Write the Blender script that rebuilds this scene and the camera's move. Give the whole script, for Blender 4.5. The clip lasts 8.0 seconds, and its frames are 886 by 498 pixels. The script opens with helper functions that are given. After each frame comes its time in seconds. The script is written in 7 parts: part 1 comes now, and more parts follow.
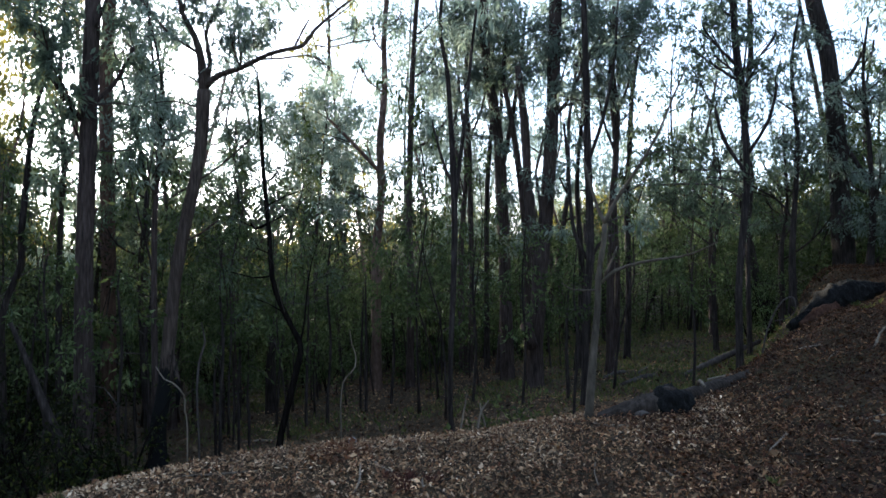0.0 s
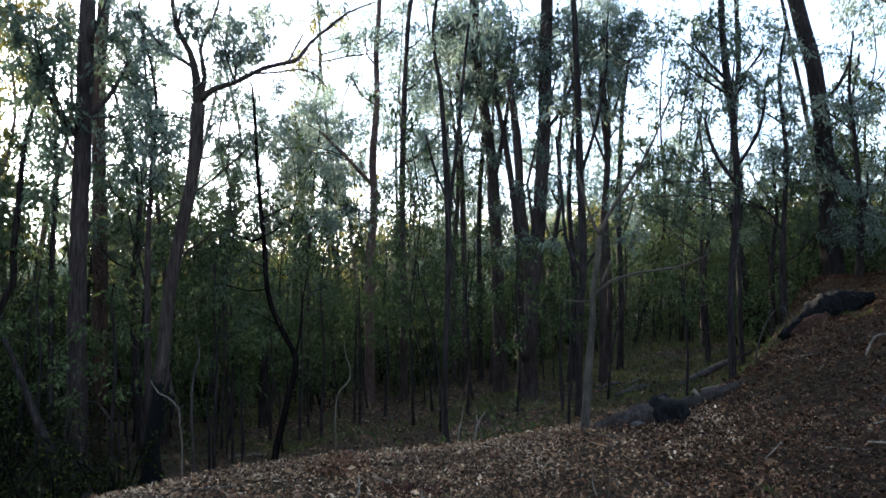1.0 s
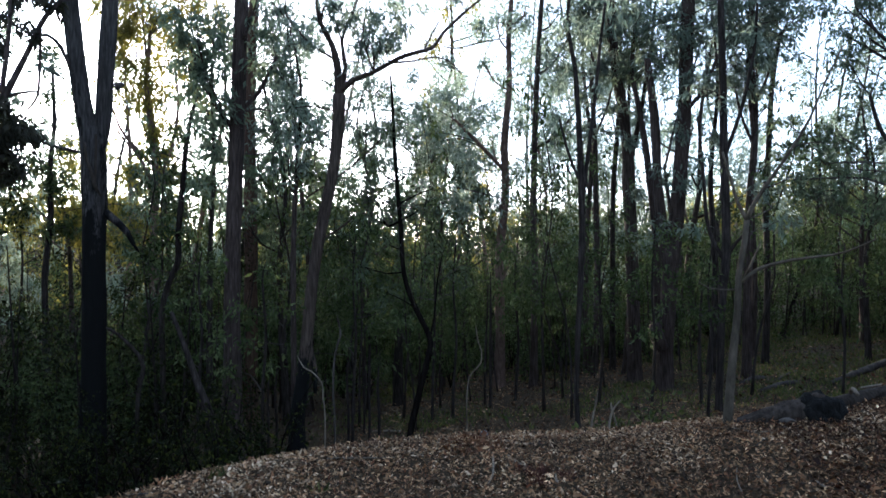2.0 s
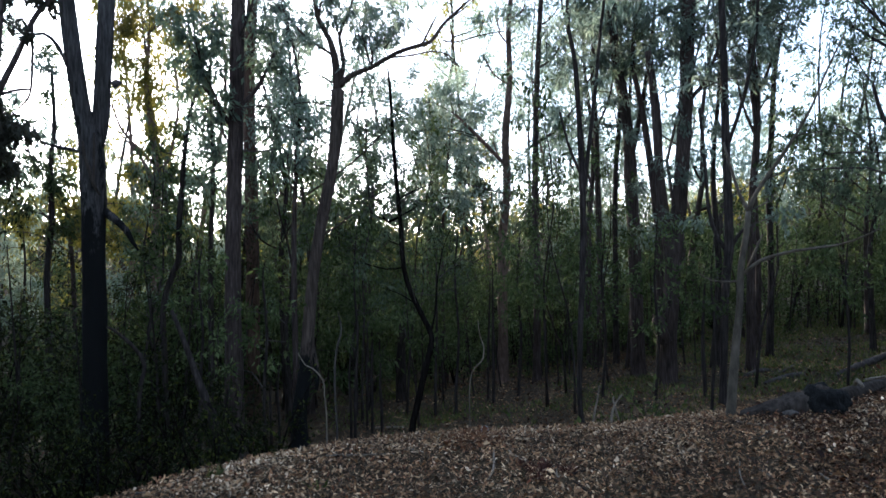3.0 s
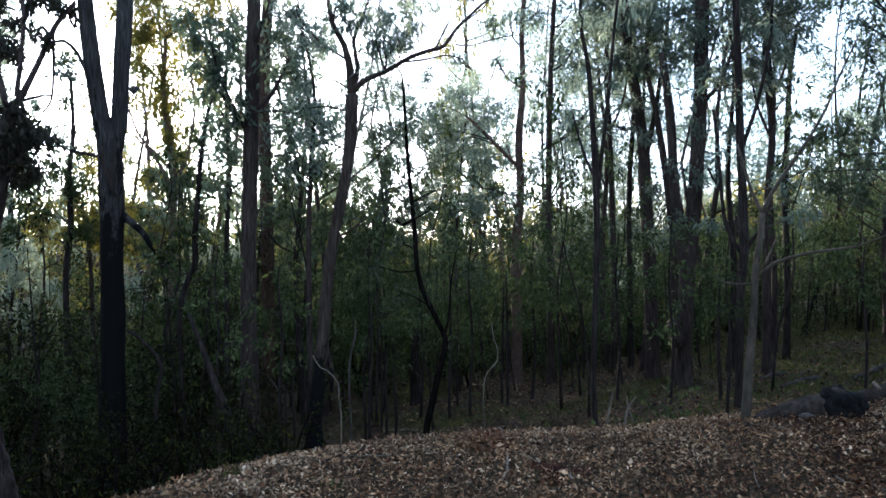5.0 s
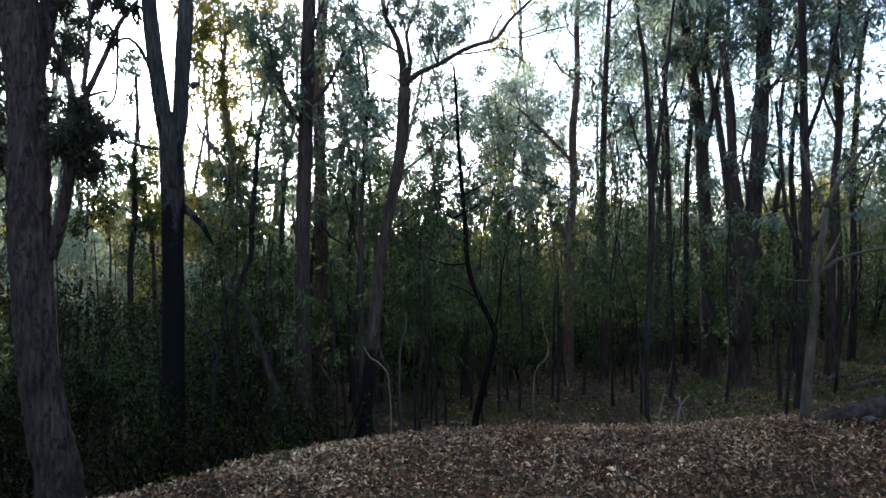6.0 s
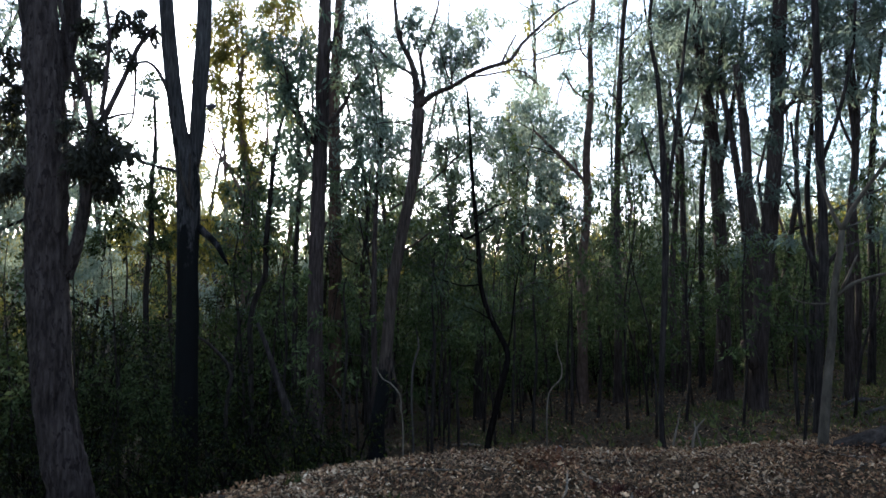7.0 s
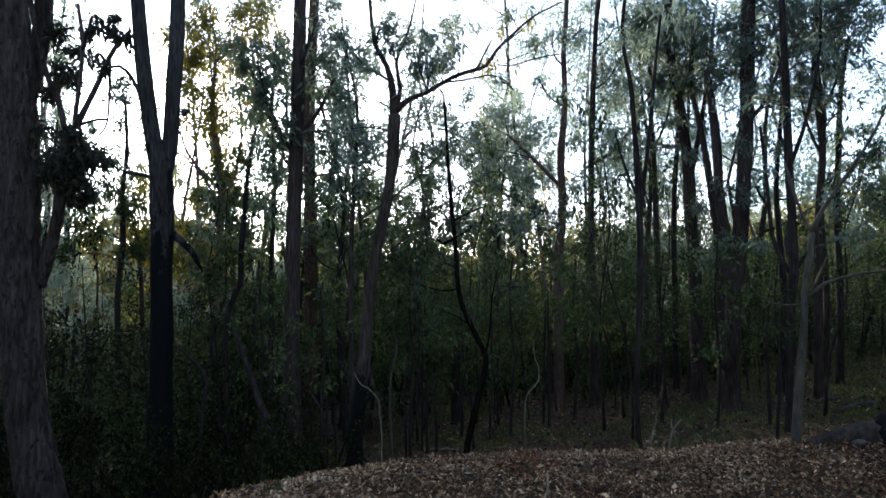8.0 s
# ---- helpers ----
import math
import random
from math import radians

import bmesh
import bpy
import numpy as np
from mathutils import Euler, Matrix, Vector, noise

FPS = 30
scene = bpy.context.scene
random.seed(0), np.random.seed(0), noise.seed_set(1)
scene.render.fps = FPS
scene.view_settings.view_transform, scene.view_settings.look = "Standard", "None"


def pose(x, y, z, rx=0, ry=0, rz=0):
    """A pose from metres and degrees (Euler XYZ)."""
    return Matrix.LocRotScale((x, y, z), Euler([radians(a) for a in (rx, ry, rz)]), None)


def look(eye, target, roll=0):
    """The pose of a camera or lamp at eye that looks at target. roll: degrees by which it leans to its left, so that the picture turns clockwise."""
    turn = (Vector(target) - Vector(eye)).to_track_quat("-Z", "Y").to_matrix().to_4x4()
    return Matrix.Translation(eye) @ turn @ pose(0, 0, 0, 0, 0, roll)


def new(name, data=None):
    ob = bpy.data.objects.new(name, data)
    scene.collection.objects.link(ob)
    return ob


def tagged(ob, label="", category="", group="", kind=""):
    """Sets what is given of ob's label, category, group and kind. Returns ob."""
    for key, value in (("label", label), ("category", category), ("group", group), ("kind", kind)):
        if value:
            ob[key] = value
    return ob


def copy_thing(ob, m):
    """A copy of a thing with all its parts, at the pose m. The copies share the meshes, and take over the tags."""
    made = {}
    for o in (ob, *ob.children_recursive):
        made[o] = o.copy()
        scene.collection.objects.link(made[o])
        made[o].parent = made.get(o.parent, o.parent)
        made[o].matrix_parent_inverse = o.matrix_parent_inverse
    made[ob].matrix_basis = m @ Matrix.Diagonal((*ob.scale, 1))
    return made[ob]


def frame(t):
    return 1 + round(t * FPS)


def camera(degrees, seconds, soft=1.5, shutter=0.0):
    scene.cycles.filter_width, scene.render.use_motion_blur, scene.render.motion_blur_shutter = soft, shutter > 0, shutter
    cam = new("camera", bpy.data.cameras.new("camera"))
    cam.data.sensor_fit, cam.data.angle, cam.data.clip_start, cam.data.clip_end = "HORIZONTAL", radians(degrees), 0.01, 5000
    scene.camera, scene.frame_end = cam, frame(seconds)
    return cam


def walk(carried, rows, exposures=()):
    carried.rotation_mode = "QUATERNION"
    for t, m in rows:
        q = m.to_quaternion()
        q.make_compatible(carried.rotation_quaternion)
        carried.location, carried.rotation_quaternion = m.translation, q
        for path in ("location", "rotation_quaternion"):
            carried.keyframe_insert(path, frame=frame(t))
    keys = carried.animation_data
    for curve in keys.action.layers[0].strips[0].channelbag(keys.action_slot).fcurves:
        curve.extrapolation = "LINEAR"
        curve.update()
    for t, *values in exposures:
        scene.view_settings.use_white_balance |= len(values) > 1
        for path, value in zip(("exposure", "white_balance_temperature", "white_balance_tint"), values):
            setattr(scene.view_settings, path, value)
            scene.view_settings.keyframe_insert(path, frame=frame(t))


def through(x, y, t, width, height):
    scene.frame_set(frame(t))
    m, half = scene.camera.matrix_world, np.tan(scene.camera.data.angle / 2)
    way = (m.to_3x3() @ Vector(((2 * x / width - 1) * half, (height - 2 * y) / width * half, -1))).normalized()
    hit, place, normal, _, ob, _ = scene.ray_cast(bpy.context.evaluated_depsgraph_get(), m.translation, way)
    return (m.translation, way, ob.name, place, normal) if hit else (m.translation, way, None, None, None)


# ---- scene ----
cam = camera(65.0, 8.0, 1.6)
PATH = [
    (0, (0.17, 0.029, 1.419), (0.121, 2.028, 1.459), -0.3),
    (0.3, (0.174, 0.033, 1.425), (0.1936, 2.0319, 1.4873), -0.26),
    (0.5, (0.175, 0.034, 1.426), (0.216, 2.033, 1.492), -0.3),
    (0.8, (0.152, 0.012, 1.423), (0.1831, 2.011, 1.4931), -0.42),
    (1, (0.128, -0.008, 1.419), (0.106, 1.991, 1.494), -0.6),
    (1.3, (0.105, -0.022, 1.414), (-0.06, 1.9701, 1.4907), -0.24),
    (1.5, (0.095, -0.034, 1.411), (-0.148, 1.95, 1.476), 0.0),
    (1.7, (0.089, -0.05, 1.409), (-0.2449, 1.9214, 1.4555), 0.44),
    (2.8, (0.108, 0.003, 1.395), (-0.316, 1.958, 1.423), -0.1),
    (3, (0.118, 0.006, 1.395), (-0.282, 1.966, 1.42), -0.5),
    (3.2, (0.127, 0.01, 1.395), (-0.2442, 1.9746, 1.4269), -0.56),
    (3.5, (0.134, 0.014, 1.394), (-0.195, 1.986, 1.429), -0.7),
    (3.7, (0.131, 0.012, 1.393), (-0.1953, 1.9847, 1.4294), -0.77),
    (4, (0.124, 0.003, 1.391), (-0.191, 1.978, 1.424), -0.8),
    (4.2, (0.124, -0.004, 1.39), (-0.2032, 1.9691, 1.4261), -0.89),
    (5.3, (0.129, -0.028, 1.385), (-0.3497, 1.9135, 1.4158), -0.08),
    (5.5, (0.132, -0.029, 1.383), (-0.37, 1.907, 1.41), 0.3),
    (5.8, (0.143, -0.026, 1.38), (-0.4091, 1.8962, 1.4018), 0.32),
    (6, (0.151, -0.022, 1.379), (-0.434, 1.89, 1.398), 0.0),
    (6.3, (0.155, -0.016, 1.383), (-0.4393, 1.8935, 1.4189), -0.17),
    (6.5, (0.157, -0.014, 1.387), (-0.441, 1.894, 1.43), -0.1),
    (6.8, (0.163, -0.016, 1.39), (-0.4642, 1.883, 1.4367), -0.11),
    (7, (0.166, -0.019, 1.39), (-0.458, 1.88, 1.466), 0.2),
    (7.3, (0.167, -0.027, 1.387), (-0.4393, 1.8767, 1.4703), 0.22),
    (7.5, (0.167, -0.033, 1.385), (-0.429, 1.875, 1.463), -0.0),
    (7.8, (0.156, -0.038, 1.388), (-0.4348, 1.8699, 1.4841), -0.33),
    (8, (0.141, -0.041, 1.391), (-0.413, 1.878, 1.48), -0.3),
]
walk(cam, [(t, look(eye, target, roll)) for t, eye, target, roll in PATH],
     [(0.0, 2.28, 5300, 11), (0.5, 2.30, 5300, 11), (1.0, 2.37, 5300, 11), (1.5, 2.25, 5300, 11), (3.0, 2.31, 5300, 11), (4.0, 2.35, 5300, 11), (5.5, 2.33, 5300, 11), (6.5, 2.18, 5300, 11), (7.0, 2.03, 5300, 11), (7.5, 1.75, 5300, 11), (8.0, 1.79, 5300, 11)])

# ---- light ----
SUN_EL, SUN_AZ = 10.5, -33.0          # degrees above the horizon; degrees clockwise from straight ahead
world = bpy.data.worlds.new("evening_sky")
scene.world = world
world.use_nodes = True
wn = world.node_tree.nodes
sky = wn.new("ShaderNodeTexSky")
sky.sky_type, sky.sun_disc = "NISHITA", False
sky.sun_elevation, sky.sun_rotation = radians(SUN_EL), radians(SUN_AZ)
sky.air_density, sky.dust_density, sky.ozone_density = 1.0, 1.0, 1.5
haze = wn.new("ShaderNodeHueSaturation")      # thin high cloud takes most of the blue away
haze.inputs["Saturation"].default_value = 0.55
world.node_tree.links.new(sky.outputs["Color"], haze.inputs["Color"])
world.node_tree.links.new(haze.outputs["Color"], wn["Background"].inputs["Color"])
wn["Background"].inputs["Strength"].default_value = 0.15

sun_data = bpy.data.lights.new("sun", "SUN")
sun_data.energy, sun_data.angle, sun_data.color = 3.2, radians(0.5), (1.0, 0.78, 0.5)
sun = new("sun", sun_data)
a, e = radians(SUN_AZ), radians(SUN_EL)
sun.matrix_world = look((0, 0, 30), (-math.sin(a) * math.cos(e), -math.cos(a) * math.cos(e), 30 - math.sin(e)))


# ---- materials ----
def material(name, rough=0.8, spec=0.3):
    m = bpy.data.materials.new(name)
    m.use_nodes = True
    b = m.node_tree.nodes["Principled BSDF"]
    b.inputs["Roughness"].default_value, b.inputs["Specular IOR Level"].default_value = rough, spec
    return m, m.node_tree.nodes, m.node_tree.links, b


def ramp(nodes, stops):
    r = nodes.new("ShaderNodeValToRGB")
    for i, (p, c) in enumerate(stops):
        el = r.color_ramp.elements[i] if i < 2 else r.color_ramp.elements.new(p)
        el.position, el.color = p, (*c, 1)
    return r


def noise_node(nodes, links, scale, detail=5.0, stretch=(1, 1, 1), rough=0.6, coords="Object"):
    tc, mp, nz = nodes.new("ShaderNodeTexCoord"), nodes.new("ShaderNodeMapping"), nodes.new("ShaderNodeTexNoise")
    mp.inputs["Scale"].default_value = stretch
    nz.inputs["Scale"].default_value, nz.inputs["Detail"].default_value, nz.inputs["Roughness"].default_value = scale, detail, rough
    links.new(tc.outputs[coords], mp.inputs["Vector"])
    links.new(mp.outputs["Vector"], nz.inputs["Vector"])
    return nz


def mix_colour(nodes, links, fac, one, two, kind="MIX"):
    mx = nodes.new("ShaderNodeMix")
    mx.data_type, mx.blend_type = "RGBA", kind
    for sock, val in ((mx.inputs[0], fac), (mx.inputs[6], one), (mx.inputs[7], two)):
        if isinstance(val, (int, float)):
            sock.default_value = val
        elif isinstance(val, tuple):
            sock.default_value = (*val, 1)
        else:
            links.new(val, sock)
    return mx.outputs[2]


def bark(name, dark, mid, light, furrow=1.0, stretch=0.12, fine=42.0, char_height=0.0, patch=None, patch_scale=9.0, spec=0.15):
    """Bark: long furrows up the stem, blotches, and where told a charred foot with a ragged edge."""
    m, n, l, b = material(name, 0.95, spec)
    grain = noise_node(n, l, fine, 6, (1, 1, stretch))
    blotch = noise_node(n, l, 3.2, 4, (1, 1, 0.45))
    tone = ramp(n, ((0.3, dark), (0.5, mid), (0.72, light)))
    l.new(grain.outputs["Fac"], tone.inputs["Fac"])
    over = ramp(n, ((0.35, (0.55, 0.5, 0.47)), (0.65, (1.15, 1.1, 1.06))))
    l.new(blotch.outputs["Fac"], over.inputs["Fac"])
    colour = mix_colour(n, l, 0.8, tone.outputs["Color"], over.outputs["Color"], "MULTIPLY")
    if patch:
        spots = noise_node(n, l, patch_scale, 4, (1, 1, 0.4), 0.6)
        cut = ramp(n, ((0.55, (0, 0, 0)), (0.6, (1, 1, 1))))
        l.new(spots.outputs["Fac"], cut.inputs["Fac"])
        colour = mix_colour(n, l, cut.outputs["Color"], colour, patch)
    if char_height:
        tc, sep, add = n.new("ShaderNodeTexCoord"), n.new("ShaderNodeSeparateXYZ"), n.new("ShaderNodeMath")
        l.new(tc.outputs["Object"], sep.inputs[0])
        add.operation = "MULTIPLY_ADD"
        tongue = noise_node(n, l, 7.0, 6, (1, 1, 0.3), 0.7)
        l.new(tongue.outputs["Fac"], add.inputs[0])
        add.inputs[1].default_value = -char_height * 2.2
        l.new(sep.outputs["Z"], add.inputs[2])
        edge = n.new("ShaderNodeMapRange")
        l.new(add.outputs[0], edge.inputs["Value"])
        edge.inputs["From Min"].default_value, edge.inputs["From Max"].default_value = -char_height * 0.2, -char_height * 0.05
        colour = mix_colour(n, l, edge.outputs["Result"], (0.008, 0.008, 0.008), colour)
    l.new(colour, b.inputs["Base Color"])
    bump = n.new("ShaderNodeBump")
    bump.inputs["Strength"].default_value, bump.inputs["Distance"].default_value = 0.7 * furrow, 0.02
    l.new(grain.outputs["Fac"], bump.inputs["Height"])
    l.new(bump.outputs["Normal"], b.inputs["Normal"])
    return m


def leaf_material(name, cols, through=0.4, rough=0.6, glow=(1.3, 1.35, 0.95), spec=0.2, drift=False):
    """Leaves: every leaf has its own tone, and light comes through it. drift: leaves lie in paler and darker drifts."""
    m, n, l, b = material(name, rough, spec)
    geo = n.new("ShaderNodeNewGeometry")
    tone = ramp(n, tuple((i / (len(cols) - 1), c) for i, c in enumerate(cols)))
    l.new(geo.outputs["Random Per Island"], tone.inputs["Fac"])
    info = n.new("ShaderNodeObjectInfo")
    shade = n.new("ShaderNodeMapRange")
    shade.inputs["To Min"].default_value, shade.inputs["To Max"].default_value = 0.7, 1.25
    l.new(info.outputs["Random"], shade.inputs["Value"])
    colour = mix_colour(n, l, 1.0, tone.outputs["Color"], shade.outputs["Result"], "MULTIPLY")
    if drift:
        wide, close = noise_node(n, l, 0.9, 3, (1, 1, 0)), noise_node(n, l, 5.5, 3, (1, 1, 0))
        for nz, low, high in ((wide, (0.62, 0.56, 0.52), (1.25, 1.25, 1.25)), (close, (0.6, 0.58, 0.55), (1.4, 1.38, 1.33))):
            span = ramp(n, ((0.36, low), (0.64, high)))
            l.new(nz.outputs["Fac"], span.inputs["Fac"])
            colour = mix_colour(n, l, 1.0, colour, span.outputs["Color"], "MULTIPLY")
    l.new(colour, b.inputs["Base Color"])
    if through:
        tr, mx = n.new("ShaderNodeBsdfTranslucent"), n.new("ShaderNodeMixShader")
        l.new(mix_colour(n, l, 1.0, colour, glow, "MULTIPLY"), tr.inputs["Color"])
        mx.inputs[0].default_value = through
        l.new(b.outputs[0], mx.inputs[1])
        l.new(tr.outputs[0], mx.inputs[2])
        l.new(mx.outputs[0], n["Material Output"].inputs["Surface"])
    return m


def soil_material():
    m, n, l, b = material("leaf_strewn_soil", 0.95, 0.15)
    big, small = noise_node(n, l, 0.45, 4), noise_node(n, l, 26.0, 6, (1, 1, 1), 0.75)
    tone = ramp(n, ((0.3, (0.015, 0.0108, 0.0064)), (0.5, (0.049, 0.035, 0.0205)), (0.68, (0.126, 0.094, 0.055))))
    l.new(small.outputs["Fac"], tone.inputs["Fac"])
    over = ramp(n, ((0.35, (0.75, 0.72, 0.66)), (0.5, (1.0, 0.96, 0.9)), (0.68, (0.7, 0.82, 0.55))))
    l.new(big.outputs["Fac"], over.inputs["Fac"])
    l.new(mix_colour(n, l, 1.0, tone.outputs["Color"], over.outputs["Color"], "MULTIPLY"), b.inputs["Base Color"])
    bump = n.new("ShaderNodeBump")
    bump.inputs["Strength"].default_value, bump.inputs["Distance"].default_value = 0.9, 0.03
    l.new(small.outputs["Fac"], bump.inputs["Height"])
    l.new(bump.outputs["Normal"], b.inputs["Normal"])
    return m


BARKS = {
    "black": bark("charred_bark", (0.0036, 0.003317, 0.00347), (0.0096, 0.008257, 0.007333), (0.024, 0.02101, 0.01866), 1.2, spec=0.02),
    "grey": bark("grey_brown_bark", (0.0189, 0.01481, 0.01366), (0.0565, 0.04312, 0.03873), (0.1052, 0.0833, 0.07579), 1.0),
    "red": bark("red_brown_bark", (0.01982, 0.01024, 0.006605), (0.05705, 0.02983, 0.0195), (0.09931, 0.05762, 0.03901), 0.8),
    "pale": bark("smooth_pale_bark", (0.0486, 0.04298, 0.03402), (0.0972, 0.08584, 0.06804), (0.1458, 0.1296, 0.1053), 0.35, 0.4, 22.0),
    "pink": bark("pinkish_pale_bark", (0.06736, 0.04459, 0.03692), (0.1433, 0.09897, 0.08024), (0.2108, 0.1581, 0.1325), 0.4, 0.3, 24.0),
    "rosy": bark("reddish_peeling_bark", (0.0432, 0.02592, 0.02016), (0.0936, 0.05904, 0.04536), (0.144, 0.0972, 0.07632), 0.7, 0.2, 28.0),
    "dark": bark("dark_brown_bark", (0.01253, 0.009933, 0.009607), (0.0334, 0.02761, 0.02523), (0.07098, 0.06071, 0.05646), 1.1),
    "flaky": bark("flaking_grey_bark", (0.02048, 0.01583, 0.01456), (0.06281, 0.04983, 0.04605), (0.1263, 0.1037, 0.09618), 2.2, 0.16, 36.0, 0.0, (0.026, 0.019, 0.018), 34.0),
    "mottled": bark("white_mottled_bark", (0.12, 0.113, 0.104), (0.21, 0.2, 0.185), (0.3, 0.29, 0.272), 0.5, 0.3, 24.0, 0.75, (0.035, 0.032, 0.03), 15.0),
    "burnt_foot": bark("grey_bark_with_burnt_foot", (0.02468, 0.01866, 0.016), (0.07043, 0.05495, 0.04578), (0.1196, 0.09384, 0.08014), 1.0, 0.12, 42.0, 1.5),
    # charred stem; the paler grey higher up imitates veiling glare
    "burnt_veiled_above": bark("charred_bark_veil_grey_above", (0.0216, 0.02093, 0.0217), (0.0567, 0.054, 0.0546), (0.1148, 0.1094, 0.1092), 1.1, 0.12, 42.0, 3.9, spec=0.1),
    "charwood": bark("cracked_charred_wood", (0.0015, 0.0015, 0.00144), (0.00525, 0.00525, 0.00504), (0.0195, 0.0195, 0.02016), 1.6, 0.5, 30.0, spec=0.25),
    "twig": bark("twig_bark", (0.0297, 0.02668, 0.02449), (0.07425, 0.06615, 0.06063), (0.1287, 0.1174, 0.1108), 0.5),
    "logwood": bark("weathered_log_bark", (0.01561, 0.01268, 0.01073), (0.04229, 0.03488, 0.02969), (0.07567, 0.0632, 0.05362), 1.0, 0.2, 30.0),
    "dead": bark("weathered_dead_wood", (0.0986, 0.08455, 0.06508), (0.2095, 0.1812, 0.1464), (0.3451, 0.308, 0.2494), 0.8, 0.08, 50.0),
}
LEAVES = {
    # pale bluish tone and strong translucency imitate veiling glare over the crowns
    "gum": leaf_material("veil_paled_gum_leaves", ((0.102, 0.1298, 0.1157), (0.153, 0.1875, 0.1639), (0.2142, 0.2503, 0.225), (0.1448, 0.1761, 0.1661)), 0.72, glow=(1.45, 1.48, 1.25)),
    "deep": leaf_material("dark_gum_leaves", ((0.07, 0.091, 0.079), (0.108, 0.138, 0.116), (0.155, 0.187, 0.157)), 0.65),
    "bush": leaf_material("understorey_leaves", ((0.02934, 0.04384, 0.01628), (0.05046, 0.07044, 0.02675), (0.07979, 0.1018, 0.04071), (0.127, 0.1488, 0.06979)), 0.35, 0.7, glow=(1.2, 1.25, 1.1), spec=0.08),
    # near-black tones put shade into these leaves, the pale last one imitates glints
    "low": leaf_material("shade_toned_shrub_leaves", ((0.006465, 0.009476, 0.001589), (0.01077, 0.01516, 0.002438), (0.01693, 0.02139, 0.003604), (0.008468, 0.01218, 0.002014), (0.07697, 0.08665, 0.0175)), 0.25, 0.6, spec=0.15),
    # yellow tint in the leaf colour imitates golden sun coming through
    "far": leaf_material("sun_tinted_distant_leaves", ((0.07774, 0.08589, 0.03134), (0.1153, 0.1219, 0.04387), (0.163, 0.16, 0.05955)), 0.7, 0.6, (1.9, 1.6, 0.75)),
    "litter": leaf_material("fallen_leaves", ((0.01355, 0.007396, 0.003876), (0.04744, 0.02389, 0.01212), (0.2096, 0.1118, 0.05462), (0.4188, 0.2512, 0.1322), (0.1355, 0.0455, 0.01938), (0.2958, 0.1737, 0.08813), (0.02371, 0.01251, 0.006785), (0.5546, 0.3621, 0.1983), (0.008813, 0.005121, 0.002907), (0.887, 0.6205, 0.37)), 0.0, 0.7, drift=True),
    "bleached": leaf_material("bleached_fallen_leaves", ((0.0562, 0.03551, 0.02051), (0.3823, 0.2715, 0.1678), (0.697, 0.5534, 0.3822), (0.2247, 0.1357, 0.07927), (0.8431, 0.689, 0.494)), 0.0, 0.7, drift=True),
    "orange": leaf_material("orange_brown_fallen_leaves", ((0.07, 0.0231, 0.00924), (0.154, 0.06545, 0.02695), (0.21, 0.1078, 0.0539)), 0.0, 0.7),
    "russet": leaf_material("russet_fallen_leaves", ((0.01047, 0.004278, 0.001828), (0.03667, 0.01283, 0.004876), (0.07856, 0.02824, 0.01097), (0.02305, 0.01027, 0.004876), (0.1571, 0.08126, 0.03657), (0.05238, 0.01881, 0.007926), (0.01258, 0.005991, 0.002438), (0.3143, 0.1881, 0.09143)), 0.0, 0.7, drift=True),
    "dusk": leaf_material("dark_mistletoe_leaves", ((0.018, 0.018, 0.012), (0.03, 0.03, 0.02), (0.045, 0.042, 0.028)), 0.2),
    "mid": leaf_material("young_gum_leaves", ((0.055, 0.07276, 0.04794), (0.0825, 0.1049, 0.0714), (0.1155, 0.1391, 0.09588)), 0.45, glow=(1.3, 1.35, 1.05), spec=0.1),
    "fern": leaf_material("dead_fern_fronds", ((0.03375, 0.01215, 0.00972), (0.0675, 0.02309, 0.0158), (0.108, 0.04374, 0.02916)), 0.1),
    "grass": leaf_material("forest_grass", ((0.04315, 0.06252, 0.01608), (0.07554, 0.09379, 0.0268), (0.1403, 0.1375, 0.04913)), 0.3),
}
SOIL = soil_material()
STONE = bark("grey_stone", (0.14, 0.14, 0.145), (0.24, 0.24, 0.25), (0.34, 0.34, 0.35), 0.5, 1.0, 30.0)


# ---- mesh helpers ----
def mesh(name, verts, quads, mat, smooth=True):
    me = bpy.data.meshes.new(name)
    verts, quads = np.asarray(verts, np.float32), np.asarray(quads, np.int32)
    me.vertices.add(len(verts))
    me.vertices.foreach_set("co", verts.ravel())
    me.loops.add(4 * len(quads))
    me.loops.foreach_set("vertex_index", quads.ravel())
    me.polygons.add(len(quads))
    me.polygons.foreach_set("loop_start", np.arange(0, 4 * len(quads), 4, dtype=np.int32))
    me.polygons.foreach_set("use_smooth", np.full(len(quads), smooth))
    me.update(calc_edges=True)
    me.validate()
    me.materials.append(mat)
    return me


def part(name, data, mat, parent, label="", smooth=True):
    ob = new(name, mesh(name, data[0], data[1], mat, smooth))
    ob.parent = parent
    return tagged(ob, label)


